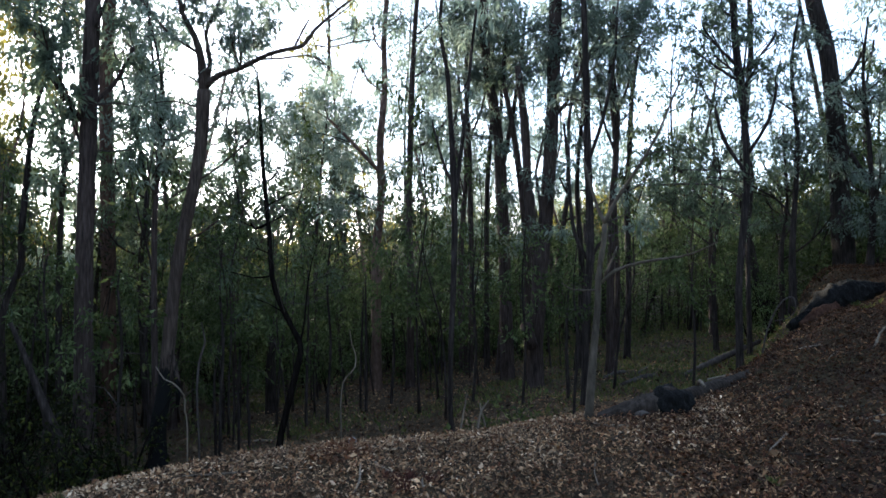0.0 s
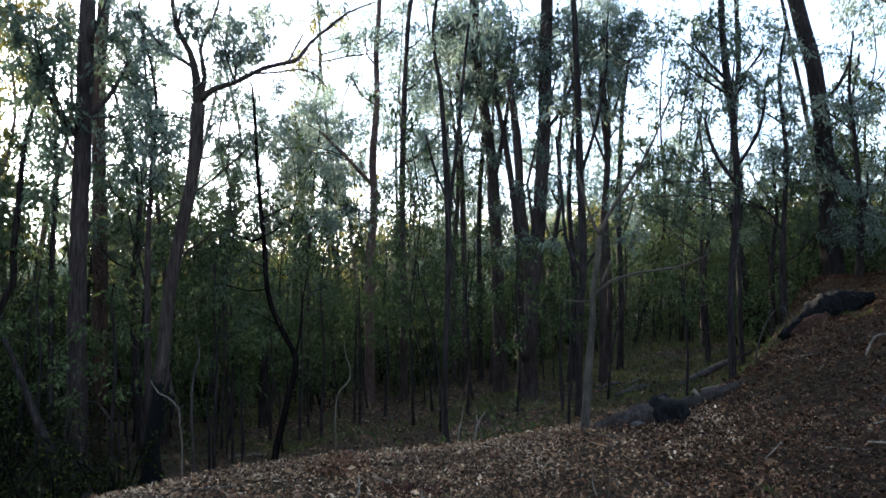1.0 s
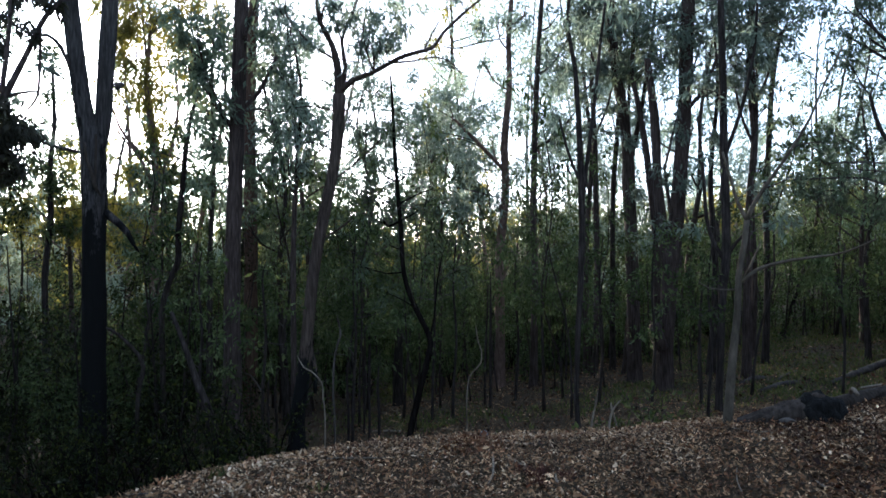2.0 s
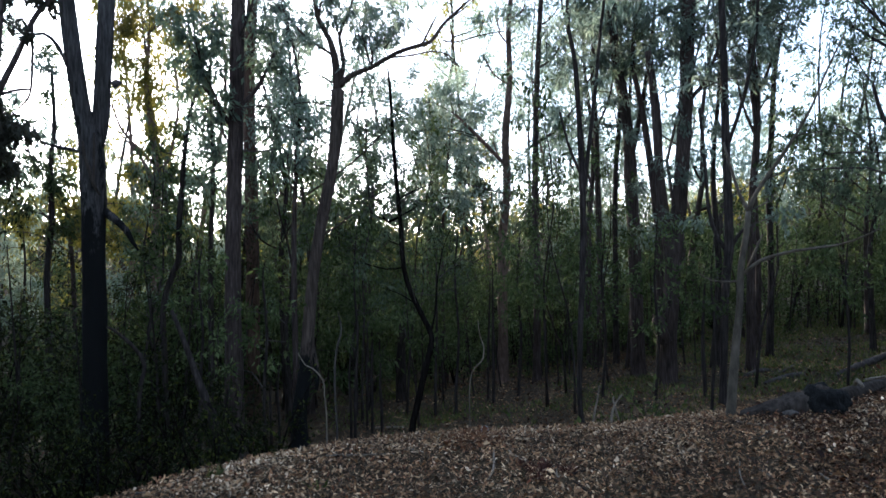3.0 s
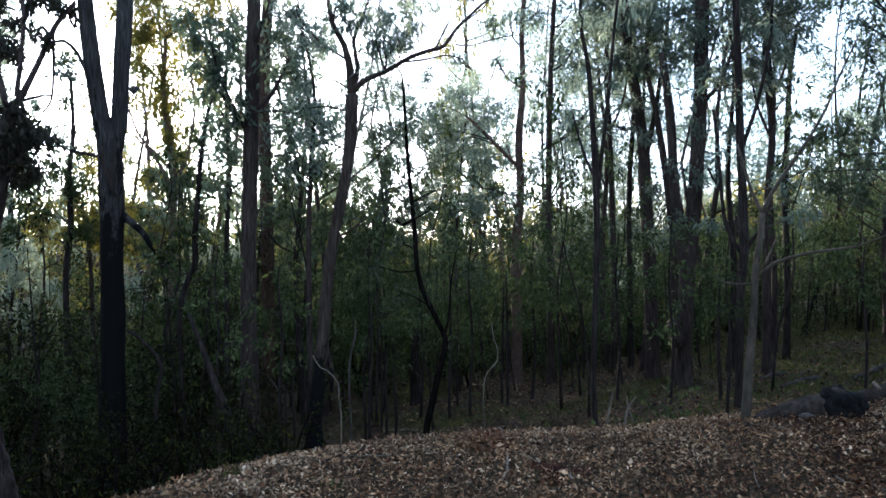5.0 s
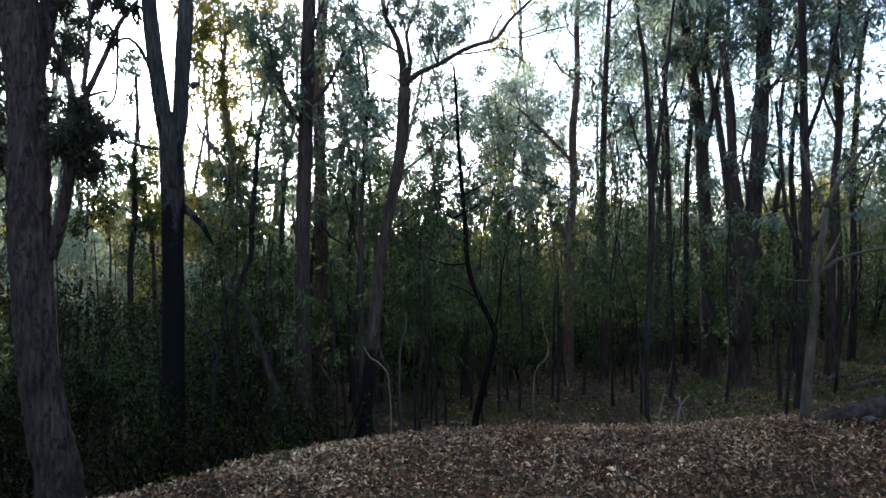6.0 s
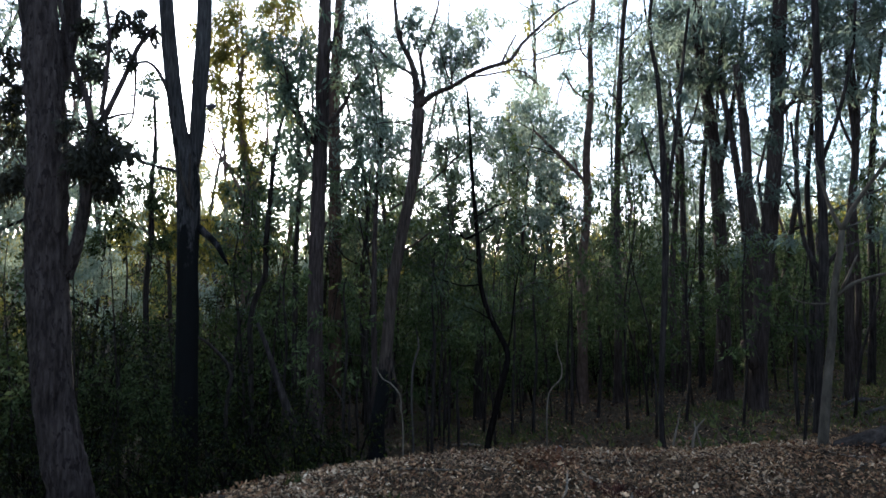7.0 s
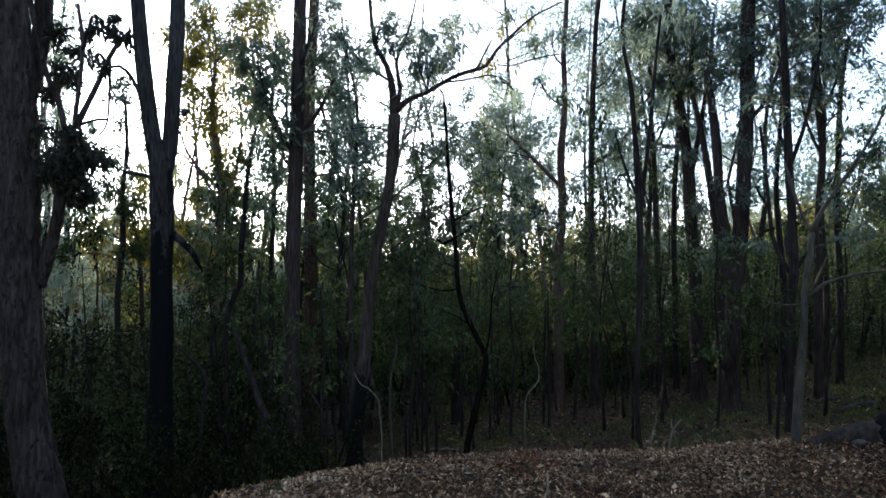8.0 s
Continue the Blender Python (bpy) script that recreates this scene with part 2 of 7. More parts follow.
def spline(points, step):
    """Points (x, y, z, radius) along a smooth curve through those given."""
    p = np.asarray(points, float)
    if len(p) == 2:
        p = np.array([p[0], p.mean(0), p[1]])
    q = np.vstack([2 * p[0] - p[1], p, 2 * p[-1] - p[-2]])
    out = []
    for i in range(1, len(q) - 2):
        count = max(2, int(np.linalg.norm(q[i + 1, :3] - q[i, :3]) / step))
        for k in np.arange(count) / count:
            a, b, c, d = q[i - 1], q[i], q[i + 1], q[i + 2]
            out.append(0.5 * (2 * b + (c - a) * k + (2 * a - 5 * b + 4 * c - d) * k * k + (3 * b - a - 3 * c + d) * k ** 3))
    out.append(p[-1])
    out = np.array(out)
    out[:, 3] = np.maximum(out[:, 3], 0.0015)
    return out


def tube(points, sides, rng, step=0.15, rough=0.06, flare=0.0):
    """A round stem through points (x, y, z, radius), uneven in girth, closed at both ends; flare widens its foot."""
    p = spline(points, step)
    t = np.gradient(p[:, :3], axis=0)
    t /= np.linalg.norm(t, axis=1)[:, None] + 1e-9
    u = np.cross(t[0], (0.31, 0.95, 0.05))
    rings, turn = [], np.arange(sides) * 2 * math.pi / sides
    lump = 1 + rough * rng.standard_normal((len(p), sides))
    lump = (lump + np.roll(lump, 1, 1)) / 2
    for _ in range(3):
        lump[1:-1] = (lump[:-2] + 2 * lump[1:-1] + lump[2:]) / 4
    lump = 1 + (lump - 1) * 1.6
    along = np.r_[0, np.cumsum(np.linalg.norm(np.diff(p[:, :3], axis=0), axis=1))]
    lobes = 1 + 0.35 * np.cos(turn * 4 + rng.random() * 6)
    for i in range(len(p)):
        u = u - t[i] * (u @ t[i])
        u /= np.linalg.norm(u) + 1e-9
        v = np.cross(t[i], u)
        r = p[i, 3] * lump[i] * (1 + flare * lobes * math.exp(-along[i] / (3.2 * p[0, 3])))
        rings.append(p[i, :3] + np.outer(np.cos(turn) * r, u) + np.outer(np.sin(turn) * r, v))
    rings = [p[0, :3] + (rings[0] - p[0, :3]) * 0.02] + rings + [p[-1, :3] + (rings[-1] - p[-1, :3]) * 0.02]
    n, k = len(rings), np.arange(sides)
    quads = [np.stack([i * sides + k, i * sides + (k + 1) % sides, (i + 1) * sides + (k + 1) % sides, (i + 1) * sides + k], 1) for i in range(n - 1)]
    return np.vstack(rings), np.vstack(quads)


def gnarled(data, amount, fine):
    """The same mesh with its skin pushed in and out, as on rotten or burnt wood."""
    verts = np.array(data[0], float)
    for v in verts:
        p = Vector(v)
        v += np.array(noise.noise_vector(p * fine)) * amount + np.array(noise.noise_vector(p * fine * 3.1)) * amount * 0.45
    return verts, data[1]


def joined(pieces):
    verts, quads, at = [], [], 0
    for v, q in pieces:
        verts.append(v)
        quads.append(q + at)
        at += len(v)
    return np.vstack(verts), np.vstack(quads)


def leaves(where, along, size, width, rng, fold=0.15):
    """One pointed, slightly folded leaf at each place, pointing along."""
    n = len(where)
    d = along / (np.linalg.norm(along, axis=1)[:, None] + 1e-9)
    side = np.cross(d, rng.standard_normal((n, 3)))
    side /= np.linalg.norm(side, axis=1)[:, None] + 1e-9
    up = np.cross(side, d)
    ln = (size * (0.45 + 0.75 * rng.random(n)))[:, None]
    wd = ln * width * 1.4 * (0.7 + 0.6 * rng.random(n))[:, None]
    mid = where + d * ln * 0.42
    verts = np.stack([where, mid + side * wd * 0.5 + up * wd * fold, where + d * ln, mid - side * wd * 0.5 + up * wd * fold], 1)
    return verts.reshape(-1, 3), np.arange(4 * n).reshape(-1, 4)


def twiglets(lines):
    """Thin three-sided twigs, each bent once: rows of start, bend, end and the radius at the start."""
    p = np.array([l[:3] for l in lines], float)
    r = np.array([l[3] for l in lines])[:, None, None]
    turn = np.array(((1, 0, 0), (-0.5, 0.6, 0.6), (-0.5, -0.6, -0.6)))
    rings = p[:, :, None, :] + turn[None, None] * r[:, :, :, None] * np.array((1.0, 0.7, 0.25))[None, :, None, None]
    k = np.arange(3)
    one = np.vstack([np.stack([q * 3 + k, q * 3 + (k + 1) % 3, q * 3 + 3 + (k + 1) % 3, q * 3 + 3 + k], 1) for q in (0, 1)])
    return rings.reshape(-1, 3), (one[None] + 9 * np.arange(len(p))[:, None, None]).reshape(-1, 4)


def spray(clumps, rng, size, width, dens, droop=0.8, fan=6.0):
    """Leaf clumps (x, y, z, radius): thin twigs that fan out and sag, with leaves hung along them. Returns twigs and leaves."""
    lines, at, dirs = [], [], []
    for x, y, z, r in clumps:
        count = max(2, int(1.5 + fan * min(r, 1.0)))
        total = max(10, int(dens * r * r))
        for _ in range(count):
            d = rng.standard_normal(3)
            d /= np.linalg.norm(d)
            d[2] = d[2] * 0.7 + 0.15
            span = r * (0.5 + 0.9 * rng.random())
            a = np.array((x, y, z)) + rng.standard_normal(3) * 0.12 * r
            b = a + d * span * 0.55 + (0, 0, 0.08 * span)
            c = a + d * span + (0, 0, -droop * 0.3 * span)
            lines.append((a, b, c, 0.004 + 0.004 * min(r, 1.0)))
            n = max(2, total // count)
            k = 0.1 + 0.98 * rng.random(n)[:, None]
            at.append(a * (1 - k) ** 2 + 2 * b * k * (1 - k) + c * k * k + rng.standard_normal((n, 3)) * r * np.array((0.2, 0.2, 0.24)))
            w = rng.standard_normal((n, 3)) * 0.55 + d * 0.5
            w[:, 2] -= droop
            dirs.append(w)
    return twiglets(lines), leaves(np.vstack(at), np.vstack(dirs), size, width, rng)


def puff(heart, wide, tall, count, stem, rng):
    """A loose head of leaves round heart: the bough that bears it, with two forks, and its clumps."""
    away = np.linalg.norm(stem[:, :2] - heart[:2], axis=1)
    pick = (away + 1.2 * np.abs(heart[2] - 0.15 - 0.7 * away - stem[:, 2]) + 9 * (stem[:, 2] < 0.3 * stem[:, 2].max())).argmin()
    start = stem[pick]
    r = max(0.008, min(0.5 * start[3], 0.02))
    mid = start[:3] * 0.45 + heart * 0.55 + rng.standard_normal(3) * 0.1 * wide + (0, 0, -0.06 * np.linalg.norm(heart - start[:3]))
    bough = [[np.array([*start[:3], r]), np.array([*mid, r * 0.75]), np.array([*heart, r * 0.5]), np.array([*(heart + (0, 0, 0.6 * tall)), r * 0.2])]]
    clumps = []
    for k in range(count):
        d = rng.standard_normal(3)
        d = d / np.linalg.norm(d) * rng.random() ** 0.45
        at = heart + d * np.array((wide, wide, tall))
        clumps.append(np.array([*at, 0.4 * math.sqrt(wide * tall) * (0.65 + 0.7 * rng.random())]))
        if k < 2:
            bend = heart * 0.4 + mid * 0.6 + (at - heart) * 0.3
            bough.append([np.array([*mid, r * 0.5]), np.array([*bend, r * 0.4]), np.array([*at, r * 0.2])])
    return bough, clumps


def bare_twigs(wood, count, rng, girth):
    """Bare twigs that leave the wood (x, y, z, radius) at random places, bend and fork twice."""
    wood = wood[wood[:, 2] > 0.42 * wood[:, 2].max()]
    lines = []
    for w in wood[rng.integers(0, len(wood), count)]:
        turn, span = rng.random() * 6.28, girth * (40 + 90 * rng.random())
        way = np.array((math.cos(turn), math.sin(turn), 0.2 + 0.9 * rng.random()))
        a = w[:3]
        b = a + way * span * 0.5 + rng.standard_normal(3) * 0.1 * span
        c = b + (way * 0.5 + (0, 0, 0.25 * rng.normal())) * span * 0.8 + rng.standard_normal(3) * 0.1 * span
        lines.append((a, b, c, girth))
        for start, much in ((b, 0.55), (b, 0.4), ((b + c) / 2, 0.35)):
            off = way * 0.6 + rng.standard_normal(3) * 0.7
            mid = start + off * span * much * 0.5
            lines.append((start, mid, mid + (off + rng.standard_normal(3) * 0.4) * span * much * 0.5, girth * 0.6))
    return twiglets(lines)


def tree(name, label, trunk, limbs=(), clumps=(), skin="grey", leaf="gum", rise=0.0, seed=0, size=0.12, width=0.2, dens=2000,
         sides=14, category="tree", group="gum trees", flare=0.5, step=0.12, droop=0.8, fan=11.0, puffs=(), gnarl=0.0, twiggy=0):
    """A tree from stem and limb lines (x, y, z, radius) and leaf clumps (x, y, z, radius) in the world. rise: how far the stem goes on
    above its given top, with a crown of its own. puffs: loose heads of leaves (x, y, z, reach, height, clumps), each on a bough of its own.
    twiggy: how many bare forking twigs stand out from the upper wood."""
    rng = np.random.default_rng(seed)
    foot = np.array([*trunk[0][:3], 0.0])
    trunk = [np.array(p, float) - foot for p in trunk]
    limbs = [[np.array(p, float) - foot for p in limb] for limb in limbs]
    clumps, high = [np.array(p, float) - foot for p in clumps], []
    bearing = len(limbs)
    for x, y, z, wide, tall, count in puffs:
        heart = np.array((x, y, z)) - foot[:3]
        bough, clump = puff(heart, wide, tall, count, np.vstack([spline(line, 0.1) for line in [trunk, *limbs[:bearing]]]), rng)
        limbs += bough
        clumps += clump
    if rise:
        tip = trunk[-1]
        way = tip[:3] - trunk[-2][:3]
        way = way / np.linalg.norm(way) * 0.6 + np.array((0, 0, 0.6))
        for k in (0.33, 0.66, 1.0):
            q = tip[:3] + way * rise * k + rng.standard_normal(3) * 0.12 * rise * k * np.array((1, 1, 0.2))
            trunk.append(np.array([*q, tip[3] * (1 - 0.8 * k)]))
        for k in range(int(3 + rise)):
            f = (k + 0.6) / (3 + rise)
            start = tip[:3] + way * rise * f
            turn = k * 2.4 + rng.random()
            reach = (0.35 + 0.25 * rng.random()) * rise * (1.1 - 0.7 * f) + 0.4
            end = start + np.array((math.cos(turn) * reach, math.sin(turn) * reach, 0.5 * reach))
            mid = start * 0.5 + end * 0.5 + np.array((0, 0, 0.1 * reach))
            limbs.append([np.array([*start, tip[3] * 0.45 * (1 - 0.5 * f)]), np.array([*mid, tip[3] * 0.3]), np.array([*end, tip[3] * 0.12])])
            for j in (0.65, 1.05):
                c = start * (1 - j) + end * j + rng.standard_normal(3) * 0.2
                high.append(np.array([*c, 0.55 + 0.3 * rng.random()]))
    root = new(name)
    root.location = foot[:3]
    tagged(root, label, category, group)
    stem = tube(trunk, sides, rng, step, 0.07, flare)
    part("trunk", gnarled(stem, gnarl, 12.0) if gnarl else stem, BARKS[skin], root)
    lines, made, stem = [], [], spline(trunk, 0.05)
    for limb in limbs:
        gap = [np.linalg.norm(p[:, :3] - limb[0][:3], axis=1).min() for p in lines]
        on = int(np.argmin(gap)) if gap and min(gap) < 0.12 and min(gap) < 0.7 * np.linalg.norm(stem[:, :3] - limb[0][:3], axis=1).min() else -1
        if on >= 0 and made[on].parent == root:
            part("side_branch", tube(limb, max(5, sides // 2), rng, step, 0.06), BARKS[skin], made[on])
        else:
            made.append(part("limb", tube(limb, max(5, sides // 2), rng, step, 0.06), BARKS[skin], root))
            lines.append(spline(limb, 0.05))
    if twiggy:
        wood = np.vstack([spline(line, 0.15) for line in [trunk, *limbs]])
        tagged(part("twigwork", bare_twigs(wood, twiggy, rng, 0.0045 if sides > 13 else 0.006), BARKS["twig"], root), kind="stuff")
    if clumps or high:
        wood = np.vstack([spline(line, 0.2) for line in [trunk, *limbs]])
        joins = []
        for c in clumps + high:
            gap = np.linalg.norm(wood[:, :3] - c[:3], axis=1) + 1.5 * np.maximum(0, wood[:, 2] - c[2] + 0.1) + 3 * (wood[:, 2] < 0.3)
            w = wood[gap.argmin()]
            r = min(w[3] * 0.5, 0.006 + 0.007 * gap.min())
            mid = (w[:3] + c[:3]) / 2 + rng.standard_normal(3) * 0.08 * gap.min() + (0, 0, 0.06 * gap.min())
            joins.append((w[:3], mid, c[:3], r))
        sprays = [spray(some, rng, size * k, width, d, droop, fan / k) for some, k, d in ((clumps, 1.0, dens), (high, 1.7, 300)) if some]
        twigs, crown = joined([p[0] for p in sprays]), joined([p[1] for p in sprays])
        bows = twiglets(joins) if sides < 8 else joined([tube([(*p, r), (*q, r * 0.8), (*e, r * 0.55)], 5, rng, 0.3, 0.03) for p, q, e, r in joins])
        tagged(part("branchwork", joined([bows, twigs]), BARKS["twig" if skin != "black" and category != "shrub" else "black" if skin == "black" else "dark"], root), kind="stuff")
        tagged(part("crown", crown, LEAVES[leaf], root, smooth=False), kind="stuff")
    return root


def sstep(a, b, v):
    k = min(1.0, max(0.0, (v - a) / (b - a)))
    return k * k * (3 - 2 * k)


def mound_edge(x):
    """How far ahead the top of the mound reaches at x."""
    return max(-6.0, 5.17 + 0.2 * x + 0.097 * x ** 3) if x < 0 else min(11.2, 5.17 + 0.23 * sstep(0.0, 1.2, x) + 0.3 * x + 0.068 * x * x + 0.0012 * x ** 4)


def ground_height(x, y):
    edge = mound_edge(x)
    soft = math.log1p(math.exp(min(40.0, 2.0 * (x - 2.6)))) / 2.0
    top = 0.12 + 0.3 * min(soft, 6.0) - 0.02 * max(0.0, min(y - 6.0, 10.0)) + 0.03 * sstep(2.0, 5.0, y)
    low = -0.78 + 2.4 * math.tanh(0.13 * x / 2.4) - 0.03 * max(-4.0, min(y - 10.0, 8.0))
    z = top + (min(low, top) - top) * sstep(-0.3, 2.6, y - edge)
    # a hollow under the burnt log, a shelf of earth behind it and a dip round the white tree
    z += 0.27 * math.exp(-((x - 6.0) / 0.75) ** 2 - ((y - 11.4) / 0.6) ** 2)
    z -= 0.30 * math.exp(-((x - 5.25) / 0.5) ** 2 - ((y - 10.05) / 0.45) ** 2) + 0.14 * math.exp(-((x - 6.1) / 0.8) ** 2 - ((y - 9.2) / 0.7) ** 2)
    return z + (6.0 - 2.2 * sstep(-5.0, 10.0, x) + 1.2 * math.sin(x * 0.11) + 0.8 * math.sin(x * 0.27 + y * 0.05)) * sstep(22.0, 85.0, math.hypot(x, y)) * sstep(5.0, 30.0, y)


# ---- ground ----
def build_ground():
    n = 236
    u = np.linspace(-1, 1, n)
    xs, ys = 2.0 * np.sinh(8 * u) * 0.7 + 0.3, 2.0 * np.sinh(8 * u) * 0.7 + 5.0
    verts = np.empty((n * n, 3))
    for j, y in enumerate(ys):
        for i, x in enumerate(xs):
            near = math.exp(-(((x * x) + (y - 5) ** 2) / 700.0))
            bump = 0.05 * noise.noise((x * 0.9, y * 0.9, 3.0)) + 0.025 * noise.noise((x * 3.1, y * 3.1, 7.0)) + 0.012 * noise.noise((x * 9.0, y * 9.0, 1.0))
            verts[j * n + i] = x, y, ground_height(x, y) + bump * near
    k = np.arange((n - 1) * n)
    k = k[k % n < n - 1]
    ob = new("ground", mesh("ground", verts, np.stack([k, k + 1, k + n + 1, k + n], 1), SOIL))
    tagged(ob, "brown forest floor strewn with leaf litter, sloping into a gully", "ground", kind="structure")


build_ground()


def surface(x, y):
    near = math.exp(-(((x * x) + (y - 5) ** 2) / 700.0))
    return ground_height(x, y) + near * (0.05 * noise.noise((x * 0.9, y * 0.9, 3.0)) + 0.025 * noise.noise((x * 3.1, y * 3.1, 7.0)))


# ---- the trees near the mound ----
tree("gum_tree", "thick grey gum tree with flaking bark beside the mound",
     [(-3.56, 3.60, -1.24, 0.138), (-3.57, 3.60, -0.16, 0.132), (-3.61, 3.55, 0.23, 0.124), (-3.65, 3.51, 0.60, 0.119), (-3.67, 3.49, 0.97, 0.122), (-3.69, 3.47, 1.52, 0.121), (-3.70, 3.46, 2.26, 0.118), (-3.73, 3.43, 2.81, 0.114), (-3.75, 3.41, 3.18, 0.110), (-3.77, 3.38, 3.73, 0.104)],
     [[(-3.61, 3.55, 1.37, 0.042), (-3.50, 3.53, 1.61, 0.039), (-3.40, 3.49, 1.88, 0.035), (-3.40, 3.49, 2.14, 0.032), (-3.37, 3.52, 2.32, 0.026), (-3.33, 3.56, 2.42, 0.020), (-3.26, 3.62, 2.64, 0.017), (-3.19, 3.69, 2.90, 0.015), (-3.11, 3.76, 3.06, 0.012)],
      [(-3.37, 3.51, 2.30, 0.019), (-3.48, 3.55, 2.56, 0.018), (-3.59, 3.57, 2.73, 0.018), (-3.63, 3.53, 2.95, 0.016), (-3.67, 3.50, 3.20, 0.015), (-3.68, 3.48, 3.43, 0.013)],
      [(-3.34, 3.54, 2.42, 0.015), (-3.32, 3.56, 2.74, 0.013), (-3.32, 3.57, 2.96, 0.012), (-3.34, 3.55, 3.18, 0.010)],
      [(-3.32, 3.56, 2.40, 0.010), (-3.26, 3.63, 2.44, 0.008), (-3.21, 3.67, 2.45, 0.007)],
      [(-3.20, 3.68, 2.87, 0.010), (-3.20, 3.68, 2.65, 0.008), (-3.21, 3.67, 2.42, 0.007), (-3.26, 3.63, 2.32, 0.005)],
      [(-3.73, 3.57, 2.66, 0.059), (-3.77, 3.68, 3.05, 0.058), (-3.76, 3.69, 3.29, 0.058), (-3.75, 3.70, 3.77, 0.051)]],
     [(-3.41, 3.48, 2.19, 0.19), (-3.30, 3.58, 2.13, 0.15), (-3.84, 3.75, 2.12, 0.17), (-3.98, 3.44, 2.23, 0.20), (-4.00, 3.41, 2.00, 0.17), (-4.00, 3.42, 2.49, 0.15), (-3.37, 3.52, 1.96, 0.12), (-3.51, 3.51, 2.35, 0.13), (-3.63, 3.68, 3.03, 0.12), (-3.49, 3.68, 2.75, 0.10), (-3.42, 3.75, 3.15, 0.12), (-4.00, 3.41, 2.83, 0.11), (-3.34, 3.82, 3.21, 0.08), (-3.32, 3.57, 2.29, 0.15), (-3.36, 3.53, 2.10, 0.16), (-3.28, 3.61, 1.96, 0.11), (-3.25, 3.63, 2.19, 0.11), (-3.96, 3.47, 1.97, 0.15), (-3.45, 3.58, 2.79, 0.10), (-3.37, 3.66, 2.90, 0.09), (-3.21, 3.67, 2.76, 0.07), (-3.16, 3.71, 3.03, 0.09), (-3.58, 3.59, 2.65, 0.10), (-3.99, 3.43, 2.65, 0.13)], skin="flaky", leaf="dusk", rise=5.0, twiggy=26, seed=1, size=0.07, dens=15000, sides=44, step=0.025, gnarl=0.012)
forked = tree("gum_tree", "black charred gum tree forked into two stems",
     [(-5.51, 7.16, -1.51, 0.155), (-5.51, 7.16, -1.18, 0.148), (-5.50, 7.16, -0.60, 0.136), (-5.50, 7.16, 0.56, 0.128), (-5.51, 7.16, 1.53, 0.131), (-5.51, 7.15, 2.31, 0.136), (-5.53, 7.13, 2.79, 0.124), (-5.60, 7.08, 3.14, 0.095), (-5.66, 7.03, 3.72, 0.091), (-5.71, 6.99, 4.29, 0.088), (-5.77, 6.94, 5.18, 0.082)],
     [[(-5.51, 7.15, 2.70, 0.108), (-5.45, 7.20, 3.03, 0.097), (-5.42, 7.22, 3.76, 0.098), (-5.40, 7.24, 4.35, 0.095), (-5.38, 7.25, 5.49, 0.087)],
      [(-5.44, 7.21, 2.00, 0.052), (-5.27, 7.21, 1.88, 0.043), (-5.11, 7.20, 1.74, 0.035), (-5.06, 7.24, 1.61, 0.023), (-5.01, 7.28, 1.51, 0.009)],
      [(-5.63, 7.06, 2.67, 0.022), (-5.71, 6.86, 2.69, 0.019), (-5.76, 6.68, 2.71, 0.016), (-5.81, 6.51, 2.80, 0.013)],
      [(-5.70, 7.00, 3.58, 0.022), (-5.72, 6.85, 3.83, 0.021), (-5.76, 6.68, 3.93, 0.018), (-5.87, 6.58, 3.87, 0.013)],
      [(-5.35, 7.28, 3.47, 0.046), (-5.29, 7.32, 3.51, 0.032), (-5.27, 7.34, 3.50, 0.015)]],
     [(-5.78, 6.67, 2.82, 0.16), (-5.86, 6.60, 3.54, 0.20)], skin="burnt_veiled_above", leaf="gum", rise=5.5, twiggy=16, seed=2, sides=20)
tree("gum_tree", "tall straight grey-brown gum tree with a dense drooping side crown",
     [(-4.23, 8.11, -1.38, 0.144), (-4.23, 8.11, -1.19, 0.137), (-4.24, 8.11, -0.66, 0.121), (-4.25, 8.10, 0.46, 0.104), (-4.25, 8.10, 1.52, 0.099), (-4.23, 8.12, 2.58, 0.093), (-4.20, 8.13, 3.65, 0.091), (-4.18, 8.14, 4.59, 0.085), (-4.17, 8.15, 5.81, 0.077)],
     [[(-4.24, 8.11, 1.84, 0.027), (-4.18, 8.14, 1.98, 0.024), (-4.13, 8.16, 2.09, 0.017)],
      [(-4.21, 8.12, 3.01, 0.034), (-4.42, 8.01, 3.35, 0.030), (-4.59, 7.91, 3.69, 0.023), (-4.70, 7.84, 4.10, 0.016)],
      [(-4.20, 8.13, 3.30, 0.030), (-3.97, 8.25, 3.60, 0.027), (-3.78, 8.34, 4.05, 0.021)]],
     [(-4.59, 7.91, 4.04, 0.32), (-4.64, 7.88, 3.61, 0.35), (-4.51, 7.96, 3.24, 0.31), (-4.70, 7.84, 4.34, 0.24), (-4.78, 7.79, 3.88, 0.22), (-4.42, 8.01, 4.27, 0.23), (-3.88, 8.29, 3.89, 0.29), (-3.81, 8.32, 4.33, 0.25), (-3.86, 8.74, 3.41, 0.31), (-4.42, 8.01, 2.72, 0.30), (-3.89, 8.62, 2.86, 0.30), (-4.75, 8.16, 2.39, 0.27)], puffs=[(-4.38, 7.44, 4.06, 0.30, 0.36, 9), (-4.35, 7.74, 3.56, 0.28, 0.33, 8), (-4.82, 7.74, 4.41, 0.21, 0.26, 4), (-4.46, 8.23, 3.11, 0.17, 0.27, 4), (-3.84, 7.88, 4.61, 0.22, 0.25, 4)], skin="grey", leaf="deep", rise=5.5, twiggy=34, seed=3, dens=2500, sides=20)
